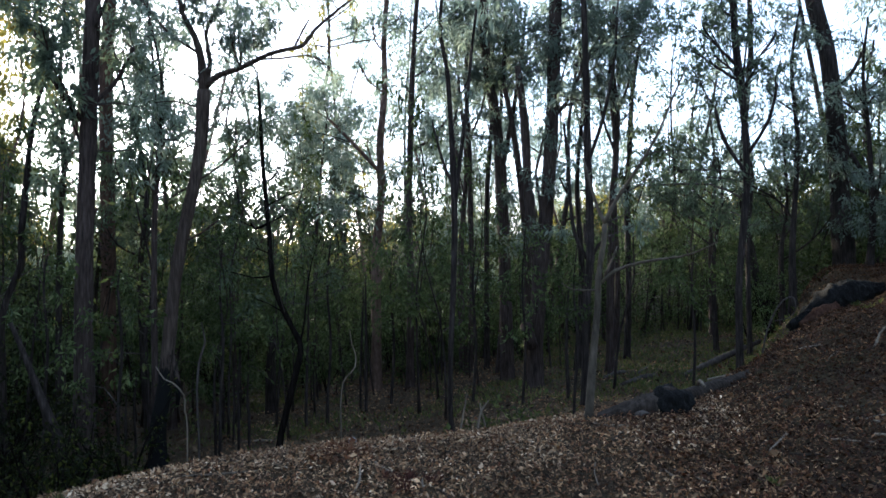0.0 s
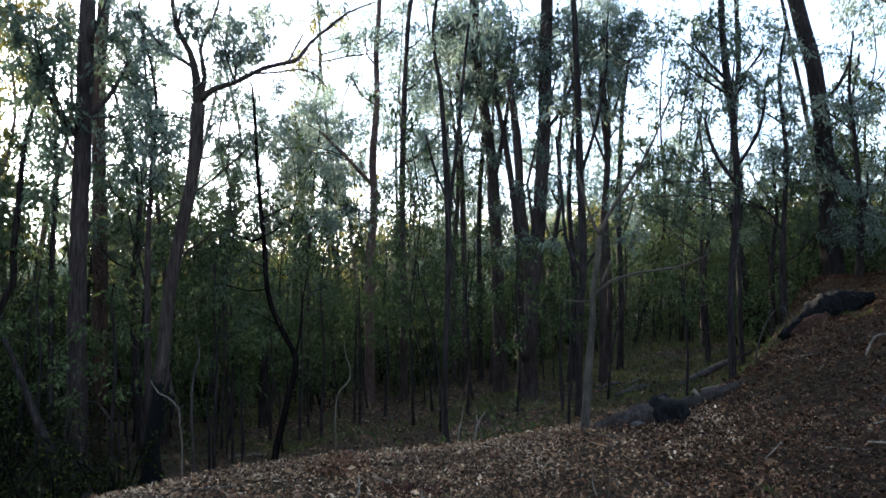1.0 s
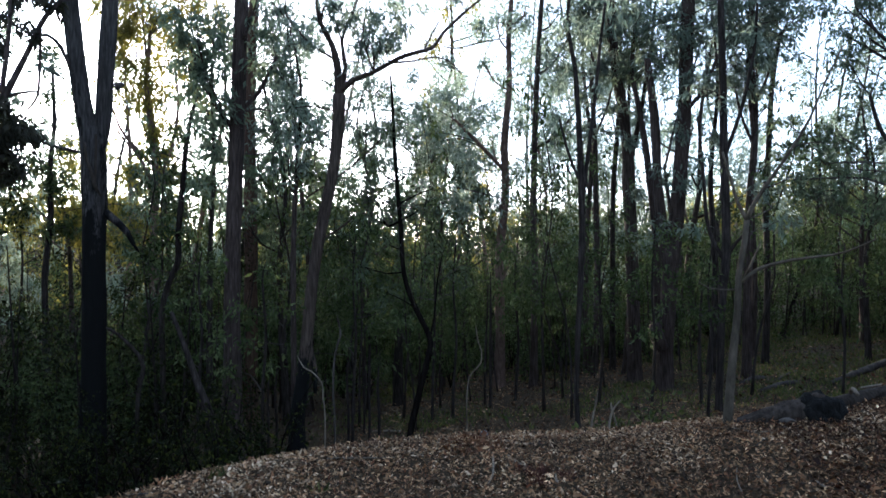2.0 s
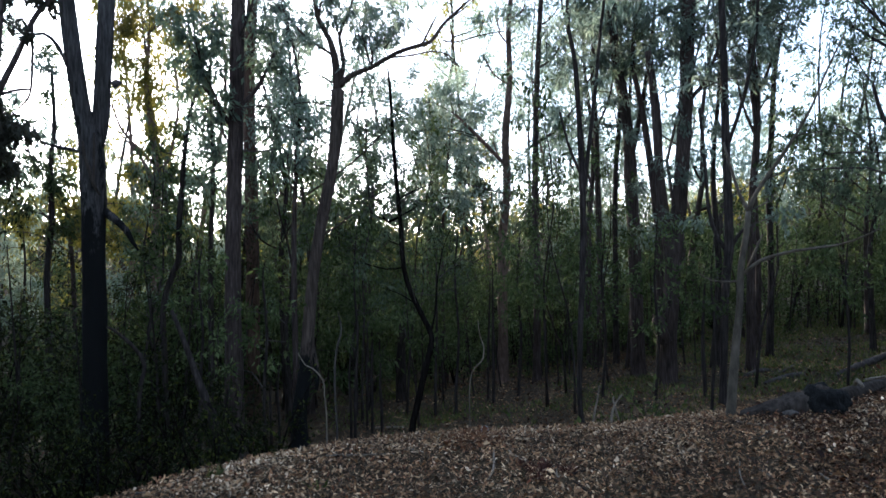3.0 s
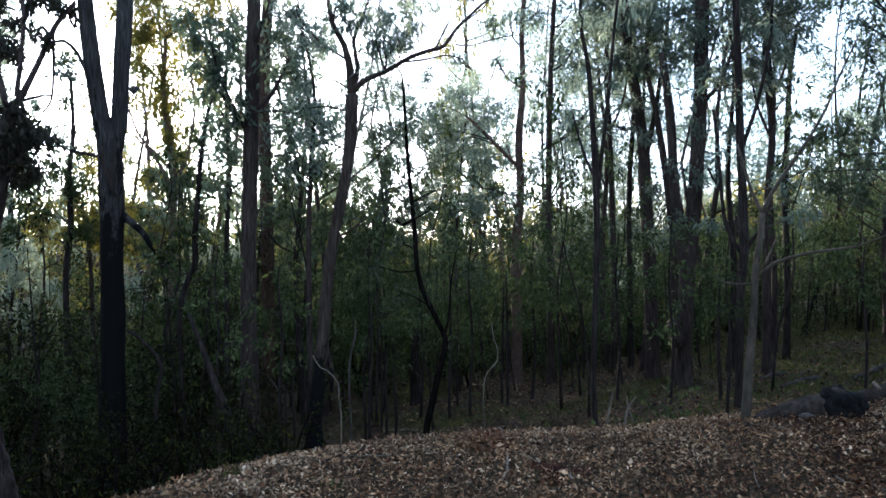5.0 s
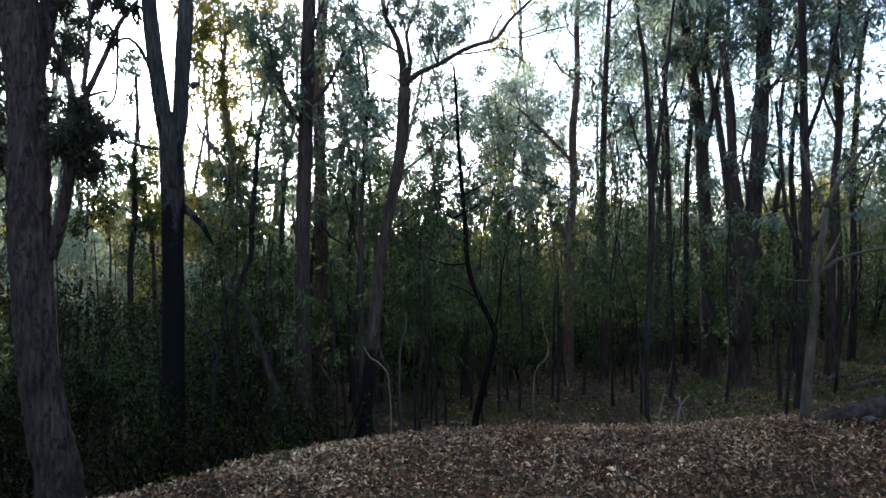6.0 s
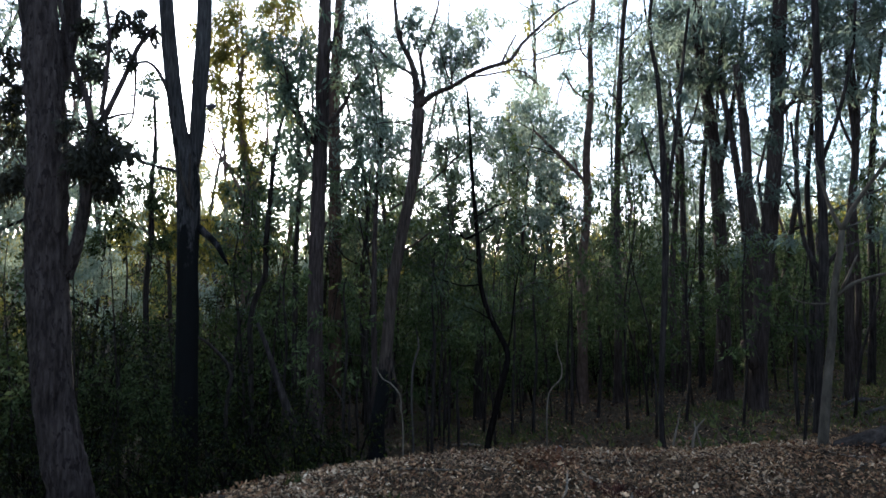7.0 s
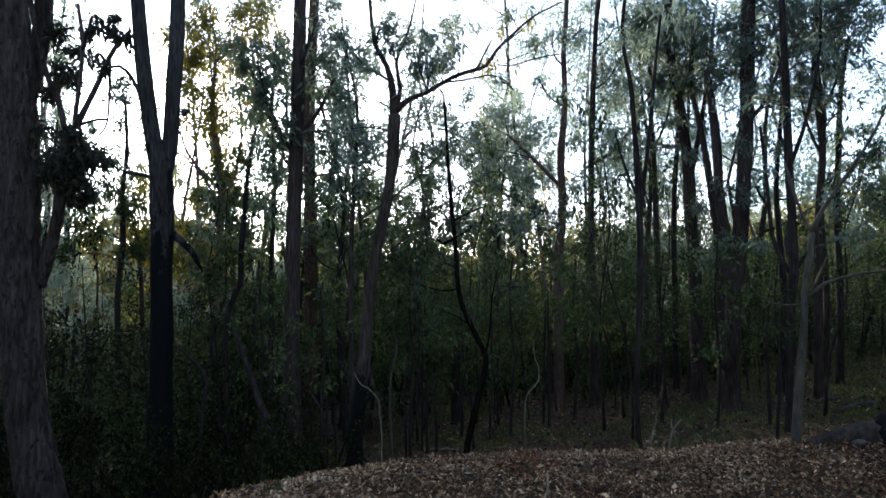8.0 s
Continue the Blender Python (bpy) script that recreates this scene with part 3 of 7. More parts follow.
tree("gum_tree", "red-brown barked gum tree behind the straight one",
     [(-5.99, 12.05, -1.71, 0.136), (-5.99, 12.05, -1.03, 0.130), (-5.98, 12.05, 1.05, 0.125), (-5.99, 12.04, 2.62, 0.120), (-6.03, 12.03, 4.20, 0.114), (-6.00, 12.04, 5.47, 0.105), (-5.94, 12.07, 6.96, 0.095)], (),
     [(-5.76, 12.16, 3.15, 0.40), (-5.57, 12.25, 4.76, 0.41), (-5.84, 12.12, 5.91, 0.40), (-5.66, 12.21, 5.39, 0.41), (-5.33, 12.36, 5.74, 0.37), (-5.89, 12.10, 5.05, 0.36), (-5.29, 12.38, 4.99, 0.37), (-5.52, 12.27, 6.15, 0.41), (-5.20, 12.42, 4.35, 0.31), (-5.76, 12.16, 4.21, 0.40), (-6.50, 11.77, 6.04, 0.35), (-6.37, 11.84, 5.12, 0.29), (-5.48, 12.29, 3.80, 0.35), (-5.25, 12.39, 3.17, 0.37), (-5.86, 12.11, 2.41, 0.36)], skin="rosy", rise=5.0, twiggy=30, seed=4, dens=1700, size=0.12)
tree("gum_tree", "dark leaning gum tree with a burnt foot and wide forked limbs",
     [(-3.28, 7.91, -1.26, 0.102), (-3.28, 7.91, -0.96, 0.098), (-3.28, 7.91, -0.46, 0.086), (-3.22, 7.93, 0.01, 0.081), (-3.16, 7.96, 0.76, 0.072), (-3.10, 7.98, 1.37, 0.070), (-3.01, 8.02, 1.91, 0.070), (-2.91, 8.06, 2.46, 0.070), (-2.85, 8.08, 3.01, 0.073), (-2.83, 8.09, 3.46, 0.076)],
     [[(-2.83, 8.09, 3.43, 0.058), (-2.85, 8.08, 3.78, 0.049), (-2.92, 8.06, 4.08, 0.035), (-3.04, 8.01, 4.32, 0.029), (-3.09, 7.99, 4.59, 0.025), (-3.13, 7.97, 5.14, 0.019)],
      [(-2.83, 8.09, 3.46, 0.037), (-2.76, 8.11, 3.78, 0.029), (-2.81, 8.10, 4.12, 0.023), (-2.73, 8.12, 4.37, 0.019), (-2.64, 8.16, 4.62, 0.014), (-2.55, 8.18, 5.05, 0.010)],
      [(-2.82, 8.09, 3.51, 0.049), (-2.63, 8.05, 3.63, 0.033), (-2.38, 8.03, 3.70, 0.029), (-2.06, 8.02, 3.85, 0.026), (-1.83, 8.08, 3.93, 0.025), (-1.66, 8.12, 3.99, 0.023), (-1.53, 8.15, 4.18, 0.020), (-1.34, 8.18, 4.36, 0.017), (-1.09, 8.22, 4.57, 0.012), (-0.75, 8.27, 4.73, 0.009)],
      [(-2.15, 7.99, 3.79, 0.014), (-1.89, 8.06, 3.82, 0.012), (-1.64, 8.12, 3.87, 0.010), (-1.46, 8.16, 3.82, 0.009), (-1.33, 8.18, 3.68, 0.004)],
      [(-1.76, 8.09, 3.95, 0.014), (-1.68, 8.11, 4.13, 0.012), (-1.59, 8.13, 4.30, 0.010)],
      [(-1.53, 8.15, 4.00, 0.009), (-1.36, 8.18, 3.98, 0.009), (-1.09, 8.22, 4.05, 0.009), (-0.76, 8.27, 4.10, 0.006)],
      [(-3.06, 8.00, 1.67, 0.014), (-2.87, 8.07, 1.77, 0.012), (-2.68, 8.14, 1.93, 0.009)],
      [(-3.16, 7.96, 0.42, 0.029), (-3.09, 7.99, 0.07, 0.032), (-3.09, 7.99, -0.20, 0.020)]],
     [(-2.34, 8.04, 4.35, 0.28), (-2.44, 8.01, 3.97, 0.29), (-2.14, 8.10, 4.15, 0.23), (-2.56, 8.18, 4.52, 0.20), (-2.17, 8.09, 4.43, 0.23), (-3.42, 8.28, 2.93, 0.29), (-3.48, 8.25, 3.36, 0.27), (-3.13, 7.97, 4.04, 0.17), (-1.85, 8.07, 4.40, 0.17), (-3.54, 8.23, 3.64, 0.23), (-3.60, 8.20, 4.14, 0.23), (-2.75, 8.11, 4.34, 0.18)], puffs=[(-2.10, 7.64, 3.91, 0.25, 0.18, 9), (-2.43, 7.79, 4.07, 0.20, 0.15, 5), (-2.74, 7.93, 4.36, 0.31, 0.21, 6), (-3.13, 8.04, 4.42, 0.30, 0.20, 6), (-1.90, 7.82, 4.13, 0.20, 0.13, 4), (-1.05, 8.24, 4.25, 0.20, 0.15, 4), (-1.55, 8.40, 3.90, 0.18, 0.12, 3), (-2.34, 7.83, 3.98, 0.23, 0.23, 6), (-2.91, 7.88, 4.58, 0.31, 0.19, 5), (-2.11, 8.40, 4.56, 0.28, 0.25, 4), (-3.56, 8.13, 4.52, 0.25, 0.25, 4), (-1.29, 8.21, 4.65, 0.27, 0.17, 4), (-2.69, 8.09, 4.41, 0.21, 0.21, 3)], skin="burnt_foot", leaf="gum", twiggy=70, seed=5, dens=2600, size=0.1, sides=18)
tree("sapling", "thin dark crooked gum sapling with sparse leaves",
     [(-1.65, 6.99, -1.02, 0.038), (-1.65, 6.99, -0.41, 0.036), (-1.61, 7.00, -0.18, 0.034), (-1.54, 7.02, 0.13, 0.034), (-1.46, 7.03, 0.45, 0.032), (-1.45, 7.04, 0.60, 0.029), (-1.54, 7.02, 0.80, 0.027), (-1.65, 6.99, 1.04, 0.027), (-1.72, 6.97, 1.30, 0.025), (-1.75, 6.96, 1.77, 0.023), (-1.79, 6.95, 2.23, 0.020), (-1.82, 6.94, 2.70, 0.018), (-1.84, 6.94, 3.11, 0.014), (-1.86, 6.93, 3.35, 0.009)],
     [[(-1.46, 7.04, 0.57, 0.013), (-1.41, 7.05, 0.83, 0.012), (-1.38, 7.05, 1.18, 0.009), (-1.33, 7.06, 1.47, 0.006)],
      [(-1.75, 6.96, 1.83, 0.014), (-1.87, 6.93, 1.77, 0.012), (-1.92, 6.91, 1.83, 0.009)]],
     [(-1.86, 6.93, 2.79, 0.20), (-2.00, 6.89, 2.35, 0.21), (-1.64, 6.99, 2.41, 0.21), (-1.58, 7.01, 1.94, 0.21), (-1.87, 6.93, 1.59, 0.17), (-1.41, 7.05, 2.17, 0.19), (-2.08, 6.86, 1.89, 0.17), (-1.39, 7.05, 1.53, 0.20), (-1.87, 6.93, 1.07, 0.20), (-1.53, 7.02, 1.41, 0.20), (-1.25, 7.39, 1.29, 0.22), (-2.21, 7.03, 1.36, 0.20), (-1.20, 7.50, 1.78, 0.20)], skin="black", leaf="mid", twiggy=22, seed=6, sides=12, category="sapling", group="saplings", dens=2200, size=0.075)
tree("sapling", "slim pale smooth-barked sapling beside the fallen log",
     [(1.20, 5.71, 0.03, 0.039), (1.20, 5.71, 0.12, 0.037), (1.22, 5.71, 0.37, 0.035), (1.25, 5.71, 0.72, 0.031), (1.28, 5.70, 1.03, 0.027), (1.29, 5.70, 1.29, 0.025), (1.33, 5.69, 1.55, 0.022), (1.35, 5.69, 1.75, 0.020)],
     [[(1.35, 5.68, 1.73, 0.018), (1.29, 5.70, 1.86, 0.014), (1.24, 5.71, 2.04, 0.012), (1.18, 5.72, 2.27, 0.008)],
      [(1.35, 5.68, 1.74, 0.020), (1.41, 5.67, 1.88, 0.016), (1.53, 5.64, 2.07, 0.014), (1.65, 5.61, 2.26, 0.012), (1.77, 5.58, 2.48, 0.010), (1.86, 5.55, 2.72, 0.008), (1.98, 5.51, 3.00, 0.006)],
      [(1.31, 5.69, 1.25, 0.016), (1.42, 5.67, 1.35, 0.014), (1.64, 5.62, 1.42, 0.012), (1.91, 5.53, 1.46, 0.009), (2.05, 5.49, 1.51, 0.007), (2.16, 5.45, 1.57, 0.005)],
      [(1.34, 5.69, 1.30, 0.012), (1.39, 5.68, 1.42, 0.010), (1.44, 5.67, 1.55, 0.006)],
      [(1.31, 5.69, 1.20, 0.010), (1.20, 5.71, 1.19, 0.008), (1.08, 5.74, 1.20, 0.006), (1.00, 5.75, 1.25, 0.004)]],
     [(1.95, 5.52, 1.60, 0.08), (2.16, 5.45, 1.61, 0.09), (1.84, 5.56, 2.30, 0.10), (1.66, 5.61, 2.43, 0.09), (1.20, 5.72, 2.14, 0.11), (1.65, 5.61, 2.06, 0.12), (1.51, 5.65, 1.81, 0.11)], skin="pale", leaf="mid", seed=7, size=0.04, flare=0.15, sides=14, category="sapling", group="saplings", dens=700)
tree("gum_tree", "pale pinkish gum tree with a crown of hanging leaves",
     [(-1.54, 13.91, -1.22, 0.106), (-1.51, 13.92, -0.17, 0.098), (-1.52, 13.92, 1.53, 0.090), (-1.41, 13.93, 2.66, 0.082), (-1.42, 13.93, 3.81, 0.078), (-1.33, 13.94, 4.95, 0.061), (-1.34, 13.94, 5.98, 0.053), (-1.26, 13.94, 7.13, 0.045)],
     [[(-1.49, 13.92, 0.96, 0.040), (-1.41, 13.93, 1.19, 0.034), (-1.29, 13.94, 1.47, 0.023)],
      [(-1.41, 13.93, 3.23, 0.045), (-1.96, 13.86, 3.82, 0.040), (-2.41, 13.78, 4.28, 0.028)]],
     [(-1.96, 13.86, 4.39, 0.52), (-2.52, 13.76, 4.62, 0.59), (-2.80, 13.70, 3.82, 0.52), (-2.14, 13.83, 3.36, 0.52), (-1.64, 13.90, 2.67, 0.50), (-3.09, 13.64, 2.91, 0.52), (-1.18, 13.95, 3.23, 0.36), (-1.05, 13.96, 4.25, 0.29), (-3.19, 13.61, 3.94, 0.45), (-2.65, 13.73, 2.68, 0.52), (-2.21, 13.82, 2.33, 0.52), (-1.03, 13.97, 6.20, 0.45), (-3.18, 13.61, 4.51, 0.41)], puffs=[(-1.50, 13.52, 6.16, 0.39, 0.31, 5), (-1.81, 13.72, 5.41, 0.29, 0.29, 3), (-1.01, 14.05, 6.52, 0.34, 0.32, 4), (-1.71, 14.22, 3.79, 0.33, 0.42, 5)], skin="pink", rise=4.5, twiggy=36, seed=8, size=0.13, dens=1400)
tree("gum_tree", "thin straight grey gum tree",
     [(-0.81, 13.48, -1.11, 0.080), (-0.81, 13.48, -0.72, 0.076), (-0.79, 13.48, 0.97, 0.065), (-0.81, 13.48, 2.61, 0.060), (-0.77, 13.48, 4.25, 0.054), (-0.71, 13.49, 5.57, 0.049), (-0.59, 13.49, 6.89, 0.043)],
     [[(-0.77, 13.48, 3.59, 0.027), (-0.36, 13.50, 3.86, 0.027), (0.02, 13.51, 4.33, 0.021)],
      [(-0.75, 13.49, 5.02, 0.027), (-0.45, 13.50, 5.23, 0.022), (-0.12, 13.51, 5.76, 0.016)]],
     [(-1.02, 13.46, 3.49, 0.28), (-0.35, 13.51, 4.79, 0.28), (-0.55, 13.50, 5.79, 0.43), (-1.11, 13.46, 5.15, 0.28), (-0.11, 13.51, 6.09, 0.39)], puffs=[(-0.53, 13.20, 5.53, 0.30, 0.39, 5), (-0.86, 13.42, 4.86, 0.24, 0.24, 3), (-0.34, 13.69, 6.26, 0.33, 0.33, 5), (-0.43, 13.93, 3.08, 0.32, 0.41, 4)], skin="grey", rise=4.0, twiggy=36, seed=9, size=0.14, dens=800)
tree("gum_tree", "grey gum tree with a bent stem and high crown",
     [(1.02, 12.78, -0.85, 0.125), (1.01, 12.78, -0.03, 0.117), (0.99, 12.79, 1.18, 0.113), (0.95, 12.79, 2.20, 0.109), (0.92, 12.79, 3.21, 0.105), (0.83, 12.79, 4.14, 0.097), (0.70, 12.80, 4.97, 0.093), (0.63, 12.80, 5.79, 0.089), (0.59, 12.81, 7.14, 0.081)],
     [[(0.92, 12.79, 3.01, 0.049), (1.13, 12.78, 4.02, 0.044), (1.29, 12.76, 5.02, 0.034), (1.40, 12.75, 6.03, 0.024)]],
     [(0.30, 12.81, 5.51, 0.52), (-0.12, 12.81, 4.91, 0.47), (0.74, 12.80, 4.76, 0.34), (1.20, 12.77, 5.44, 0.45), (0.27, 12.81, 3.76, 0.30), (1.23, 12.77, 4.11, 0.39), (-0.23, 12.81, 3.78, 0.41), (0.05, 12.81, 5.94, 0.47), (1.14, 12.77, 4.73, 0.37), (0.91, 12.79, 5.77, 0.40), (0.59, 12.31, 5.52, 0.38), (0.72, 12.30, 5.02, 0.34), (0.39, 12.41, 4.87, 0.35), (0.18, 12.81, 4.38, 0.34), (0.31, 12.81, 6.13, 0.46), (1.39, 12.75, 5.11, 0.37), (0.91, 12.79, 6.18, 0.46), (0.84, 12.29, 3.44, 0.25), (0.97, 12.29, 2.65, 0.25), (1.05, 12.28, 1.67, 0.28), (0.67, 12.40, 4.06, 0.27)], skin="grey", rise=5.0, twiggy=40, seed=10, flare=0.3, size=0.13, dens=2300)
tree("gum_tree", "stout grey gum tree with a dark hollow burl near its foot",
     [(1.41, 11.64, -0.77, 0.136), (1.42, 11.64, 0.10, 0.125), (1.50, 11.63, 1.19, 0.121), (1.59, 11.62, 2.11, 0.120), (1.68, 11.61, 3.20, 0.112), (1.74, 11.60, 4.38, 0.108), (1.78, 11.60, 5.57, 0.104), (1.82, 11.59, 6.85, 0.097)],
     [[(1.46, 11.64, 1.29, 0.088), (1.36, 11.65, 2.11, 0.084), (1.30, 11.66, 2.85, 0.075), (1.26, 11.66, 3.78, 0.071), (1.15, 11.67, 4.71, 0.054)],
      [(1.36, 11.45, 0.03, 0.095), (1.25, 11.41, 0.26, 0.113), (1.24, 11.46, 0.52, 0.070)],
      [(1.75, 11.60, 3.83, 0.035), (2.01, 11.56, 4.17, 0.030), (2.23, 11.53, 4.70, 0.025)]],
     [(1.94, 11.57, 5.00, 0.45), (1.46, 11.64, 4.68, 0.41), (2.44, 11.48, 4.94, 0.43), (2.09, 11.55, 4.26, 0.32), (1.29, 11.66, 5.35, 0.41), (2.76, 11.42, 4.63, 0.38), (1.64, 11.62, 5.40, 0.40), (3.04, 11.35, 5.12, 0.32), (2.63, 11.45, 4.11, 0.30), (2.20, 11.53, 5.33, 0.39), (2.04, 11.56, 3.45, 0.26), (1.56, 11.02, 4.85, 0.33), (1.67, 11.01, 4.31, 0.28), (2.47, 11.48, 4.49, 0.33), (2.32, 11.51, 5.50, 0.39), (2.88, 11.39, 4.88, 0.32), (1.99, 11.57, 5.63, 0.39), (3.19, 11.31, 4.83, 0.24), (1.47, 11.13, 3.92, 0.24), (2.97, 11.37, 5.40, 0.37), (1.53, 11.03, 3.37, 0.22), (1.41, 11.14, 2.78, 0.24), (1.60, 11.02, 2.50, 0.20), (1.28, 11.26, 1.91, 0.26)], skin="grey", leaf="gum", rise=5.0, twiggy=44, seed=11, flare=0.2, size=0.12, dens=2100, sides=18)
tree("gum_tree", "dark gum tree that forks low into upright limbs",
     [(1.85, 9.56, -0.65, 0.049), (1.85, 9.56, -0.36, 0.047), (1.87, 9.56, 0.34, 0.047), (1.90, 9.55, 1.08, 0.050), (1.94, 9.54, 1.48, 0.056), (1.94, 9.54, 2.11, 0.053), (1.92, 9.55, 2.93, 0.053), (1.91, 9.55, 3.83, 0.047), (1.89, 9.55, 4.80, 0.041)],
     [[(1.91, 9.55, 1.45, 0.031), (1.79, 9.57, 1.67, 0.028), (1.71, 9.58, 1.97, 0.025), (1.67, 9.59, 2.57, 0.021), (1.61, 9.60, 3.33, 0.018)],
      [(1.96, 9.54, 1.48, 0.028), (2.04, 9.52, 1.63, 0.024), (2.14, 9.50, 1.75, 0.017)],
      [(1.93, 9.55, 2.78, 0.028), (2.14, 9.50, 3.43, 0.024), (2.28, 9.47, 4.15, 0.020), (2.32, 9.46, 4.74, 0.017)]],
     [(1.67, 9.59, 2.80, 0.17), (2.31, 9.47, 4.30, 0.23), (1.99, 9.53, 3.45, 0.18), (1.58, 9.61, 3.71, 0.19), (2.38, 9.45, 2.31, 0.20), (2.71, 9.99, 1.97, 0.24), (1.61, 10.01, 1.84, 0.19)], skin="dark", rise=4.0, twiggy=30, seed=12)
tree("gum_tree", "thin pale brown gum tree with twin upper stems",
     [(0.05, 9.01, -0.86, 0.036), (0.05, 9.01, -0.73, 0.034), (0.03, 9.01, -0.26, 0.034), (0.05, 9.01, 0.39, 0.037), (0.08, 9.01, 1.11, 0.040), (0.10, 9.01, 1.83, 0.043), (0.09, 9.01, 2.55, 0.043), (0.06, 9.01, 3.21, 0.034), (0.02, 9.01, 3.86, 0.029), (-0.07, 9.01, 4.60, 0.023)],
     [[(0.10, 9.01, 2.12, 0.032), (0.17, 9.01, 2.69, 0.028), (0.26, 9.01, 3.42, 0.025), (0.33, 9.01, 4.14, 0.021), (0.40, 9.01, 4.71, 0.018)],
      [(0.09, 9.01, 2.41, 0.021), (-0.06, 9.01, 2.78, 0.018), (-0.19, 9.01, 3.29, 0.014)]],
     [(-0.04, 9.01, 3.87, 0.19), (0.35, 9.01, 3.63, 0.18), (-0.19, 9.01, 3.29, 0.16), (0.25, 9.01, 4.36, 0.23), (-0.10, 9.01, 4.46, 0.22)], skin="dark", rise=3.0, twiggy=24, seed=13, sides=10)
tree("gum_tree", "grey gum tree with a wavering stem on the bank",
     [(3.62, 8.74, -0.14, 0.047), (3.62, 8.74, 0.08, 0.045), (3.62, 8.74, 0.44, 0.044), (3.62, 8.74, 1.09, 0.044), (3.67, 8.72, 1.74, 0.044), (3.72, 8.70, 2.39, 0.043), (3.71, 8.71, 3.04, 0.042), (3.67, 8.72, 3.64, 0.049), (3.62, 8.74, 4.17, 0.045), (3.60, 8.75, 5.04, 0.038)],
     [[(3.71, 8.71, 2.52, 0.025), (3.49, 8.80, 2.94, 0.023), (3.39, 8.83, 3.35, 0.017)],
      [(3.72, 8.70, 2.72, 0.022), (3.95, 8.60, 3.14, 0.019), (4.05, 8.56, 3.57, 0.013)]],
     [(3.51, 8.79, 4.07, 0.26), (3.18, 8.91, 4.13, 0.25), (3.52, 8.35, 4.05, 0.21), (3.55, 8.34, 3.47, 0.18), (3.30, 8.87, 4.44, 0.27), (3.62, 8.74, 4.44, 0.26), (3.00, 8.97, 3.95, 0.22), (3.76, 8.68, 3.88, 0.22), (3.17, 8.91, 3.72, 0.24), (2.90, 9.00, 4.59, 0.25), (3.32, 8.86, 2.96, 0.20), (3.41, 8.82, 3.41, 0.27), (3.08, 8.94, 3.53, 0.23), (3.85, 8.65, 3.15, 0.23), (2.95, 8.98, 4.31, 0.21), (3.61, 8.75, 2.53, 0.28), (3.29, 8.87, 2.49, 0.27), (3.10, 9.46, 2.65, 0.28), (2.75, 9.56, 2.46, 0.27), (3.96, 8.60, 3.72, 0.22), (3.99, 8.59, 2.49, 0.24), (3.65, 9.27, 2.05, 0.28), (3.95, 8.93, 1.88, 0.26)], puffs=[(3.19, 8.66, 4.33, 0.28, 0.25, 8), (3.48, 8.81, 4.69, 0.34, 0.21, 7), (3.90, 8.90, 4.49, 0.34, 0.26, 8), (4.23, 9.02, 4.30, 0.30, 0.26, 7), (3.35, 8.73, 3.99, 0.29, 0.20, 6), (3.89, 8.78, 3.86, 0.25, 0.22, 5), (3.25, 9.28, 4.26, 0.26, 0.18, 4), (3.99, 8.34, 3.81, 0.21, 0.21, 4), (3.21, 8.91, 3.80, 0.17, 0.15, 2), (3.57, 9.03, 3.68, 0.20, 0.20, 3)], skin="dark", leaf="mid", rise=4.0, twiggy=44, seed=14, size=0.085, dens=2600, sides=16)
tree("gum_tree", "dark leaning gum tree behind the bank",
     [(6.65, 11.88, 0.79, 0.163), (6.64, 11.88, 0.92, 0.155), (6.62, 11.90, 1.90, 0.156), (6.58, 11.92, 2.88, 0.148), (6.54, 11.94, 3.87, 0.140), (6.46, 11.98, 4.87, 0.132), (6.30, 12.07, 5.80, 0.130), (6.11, 12.16, 6.86, 0.118)],
     [[(6.56, 11.93, 3.57, 0.044), (6.76, 11.82, 3.16, 0.039), (6.94, 11.72, 2.76, 0.029)],
      [(6.49, 11.96, 4.27, 0.035), (6.74, 11.83, 4.53, 0.030), (6.94, 11.72, 4.99, 0.021)]],
     [(6.81, 11.79, 4.23, 0.38), (7.10, 11.62, 4.09, 0.30), (5.91, 12.26, 4.44, 0.40), (6.21, 12.11, 5.31, 0.36), (5.80, 12.31, 5.68, 0.43), (6.42, 12.00, 3.58, 0.41), (6.86, 11.76, 2.86, 0.31), (6.10, 12.17, 3.61, 0.36)], skin="dark", leaf="gum", rise=3.0, twiggy=30, seed=15, size=0.13, dens=1500, sides=16)
tree("gum_tree", "white mottled gum tree with a blackened foot on the bank",
     [(6.09, 9.29, 1.01, 0.132), (6.08, 9.30, 1.41, 0.116), (6.09, 9.29, 2.17, 0.109), (6.12, 9.28, 3.16, 0.108), (6.14, 9.26, 4.16, 0.101), (6.17, 9.24, 5.08, 0.097), (6.19, 9.23, 6.24, 0.085)],
     [[(6.12, 9.27, 2.78, 0.029), (6.33, 9.14, 3.21, 0.025), (6.52, 9.01, 3.71, 0.018)]],
     [(6.61, 8.94, 3.17, 0.25)], skin="mottled", rise=4.5, seed=16, sides=18, flare=0.12)
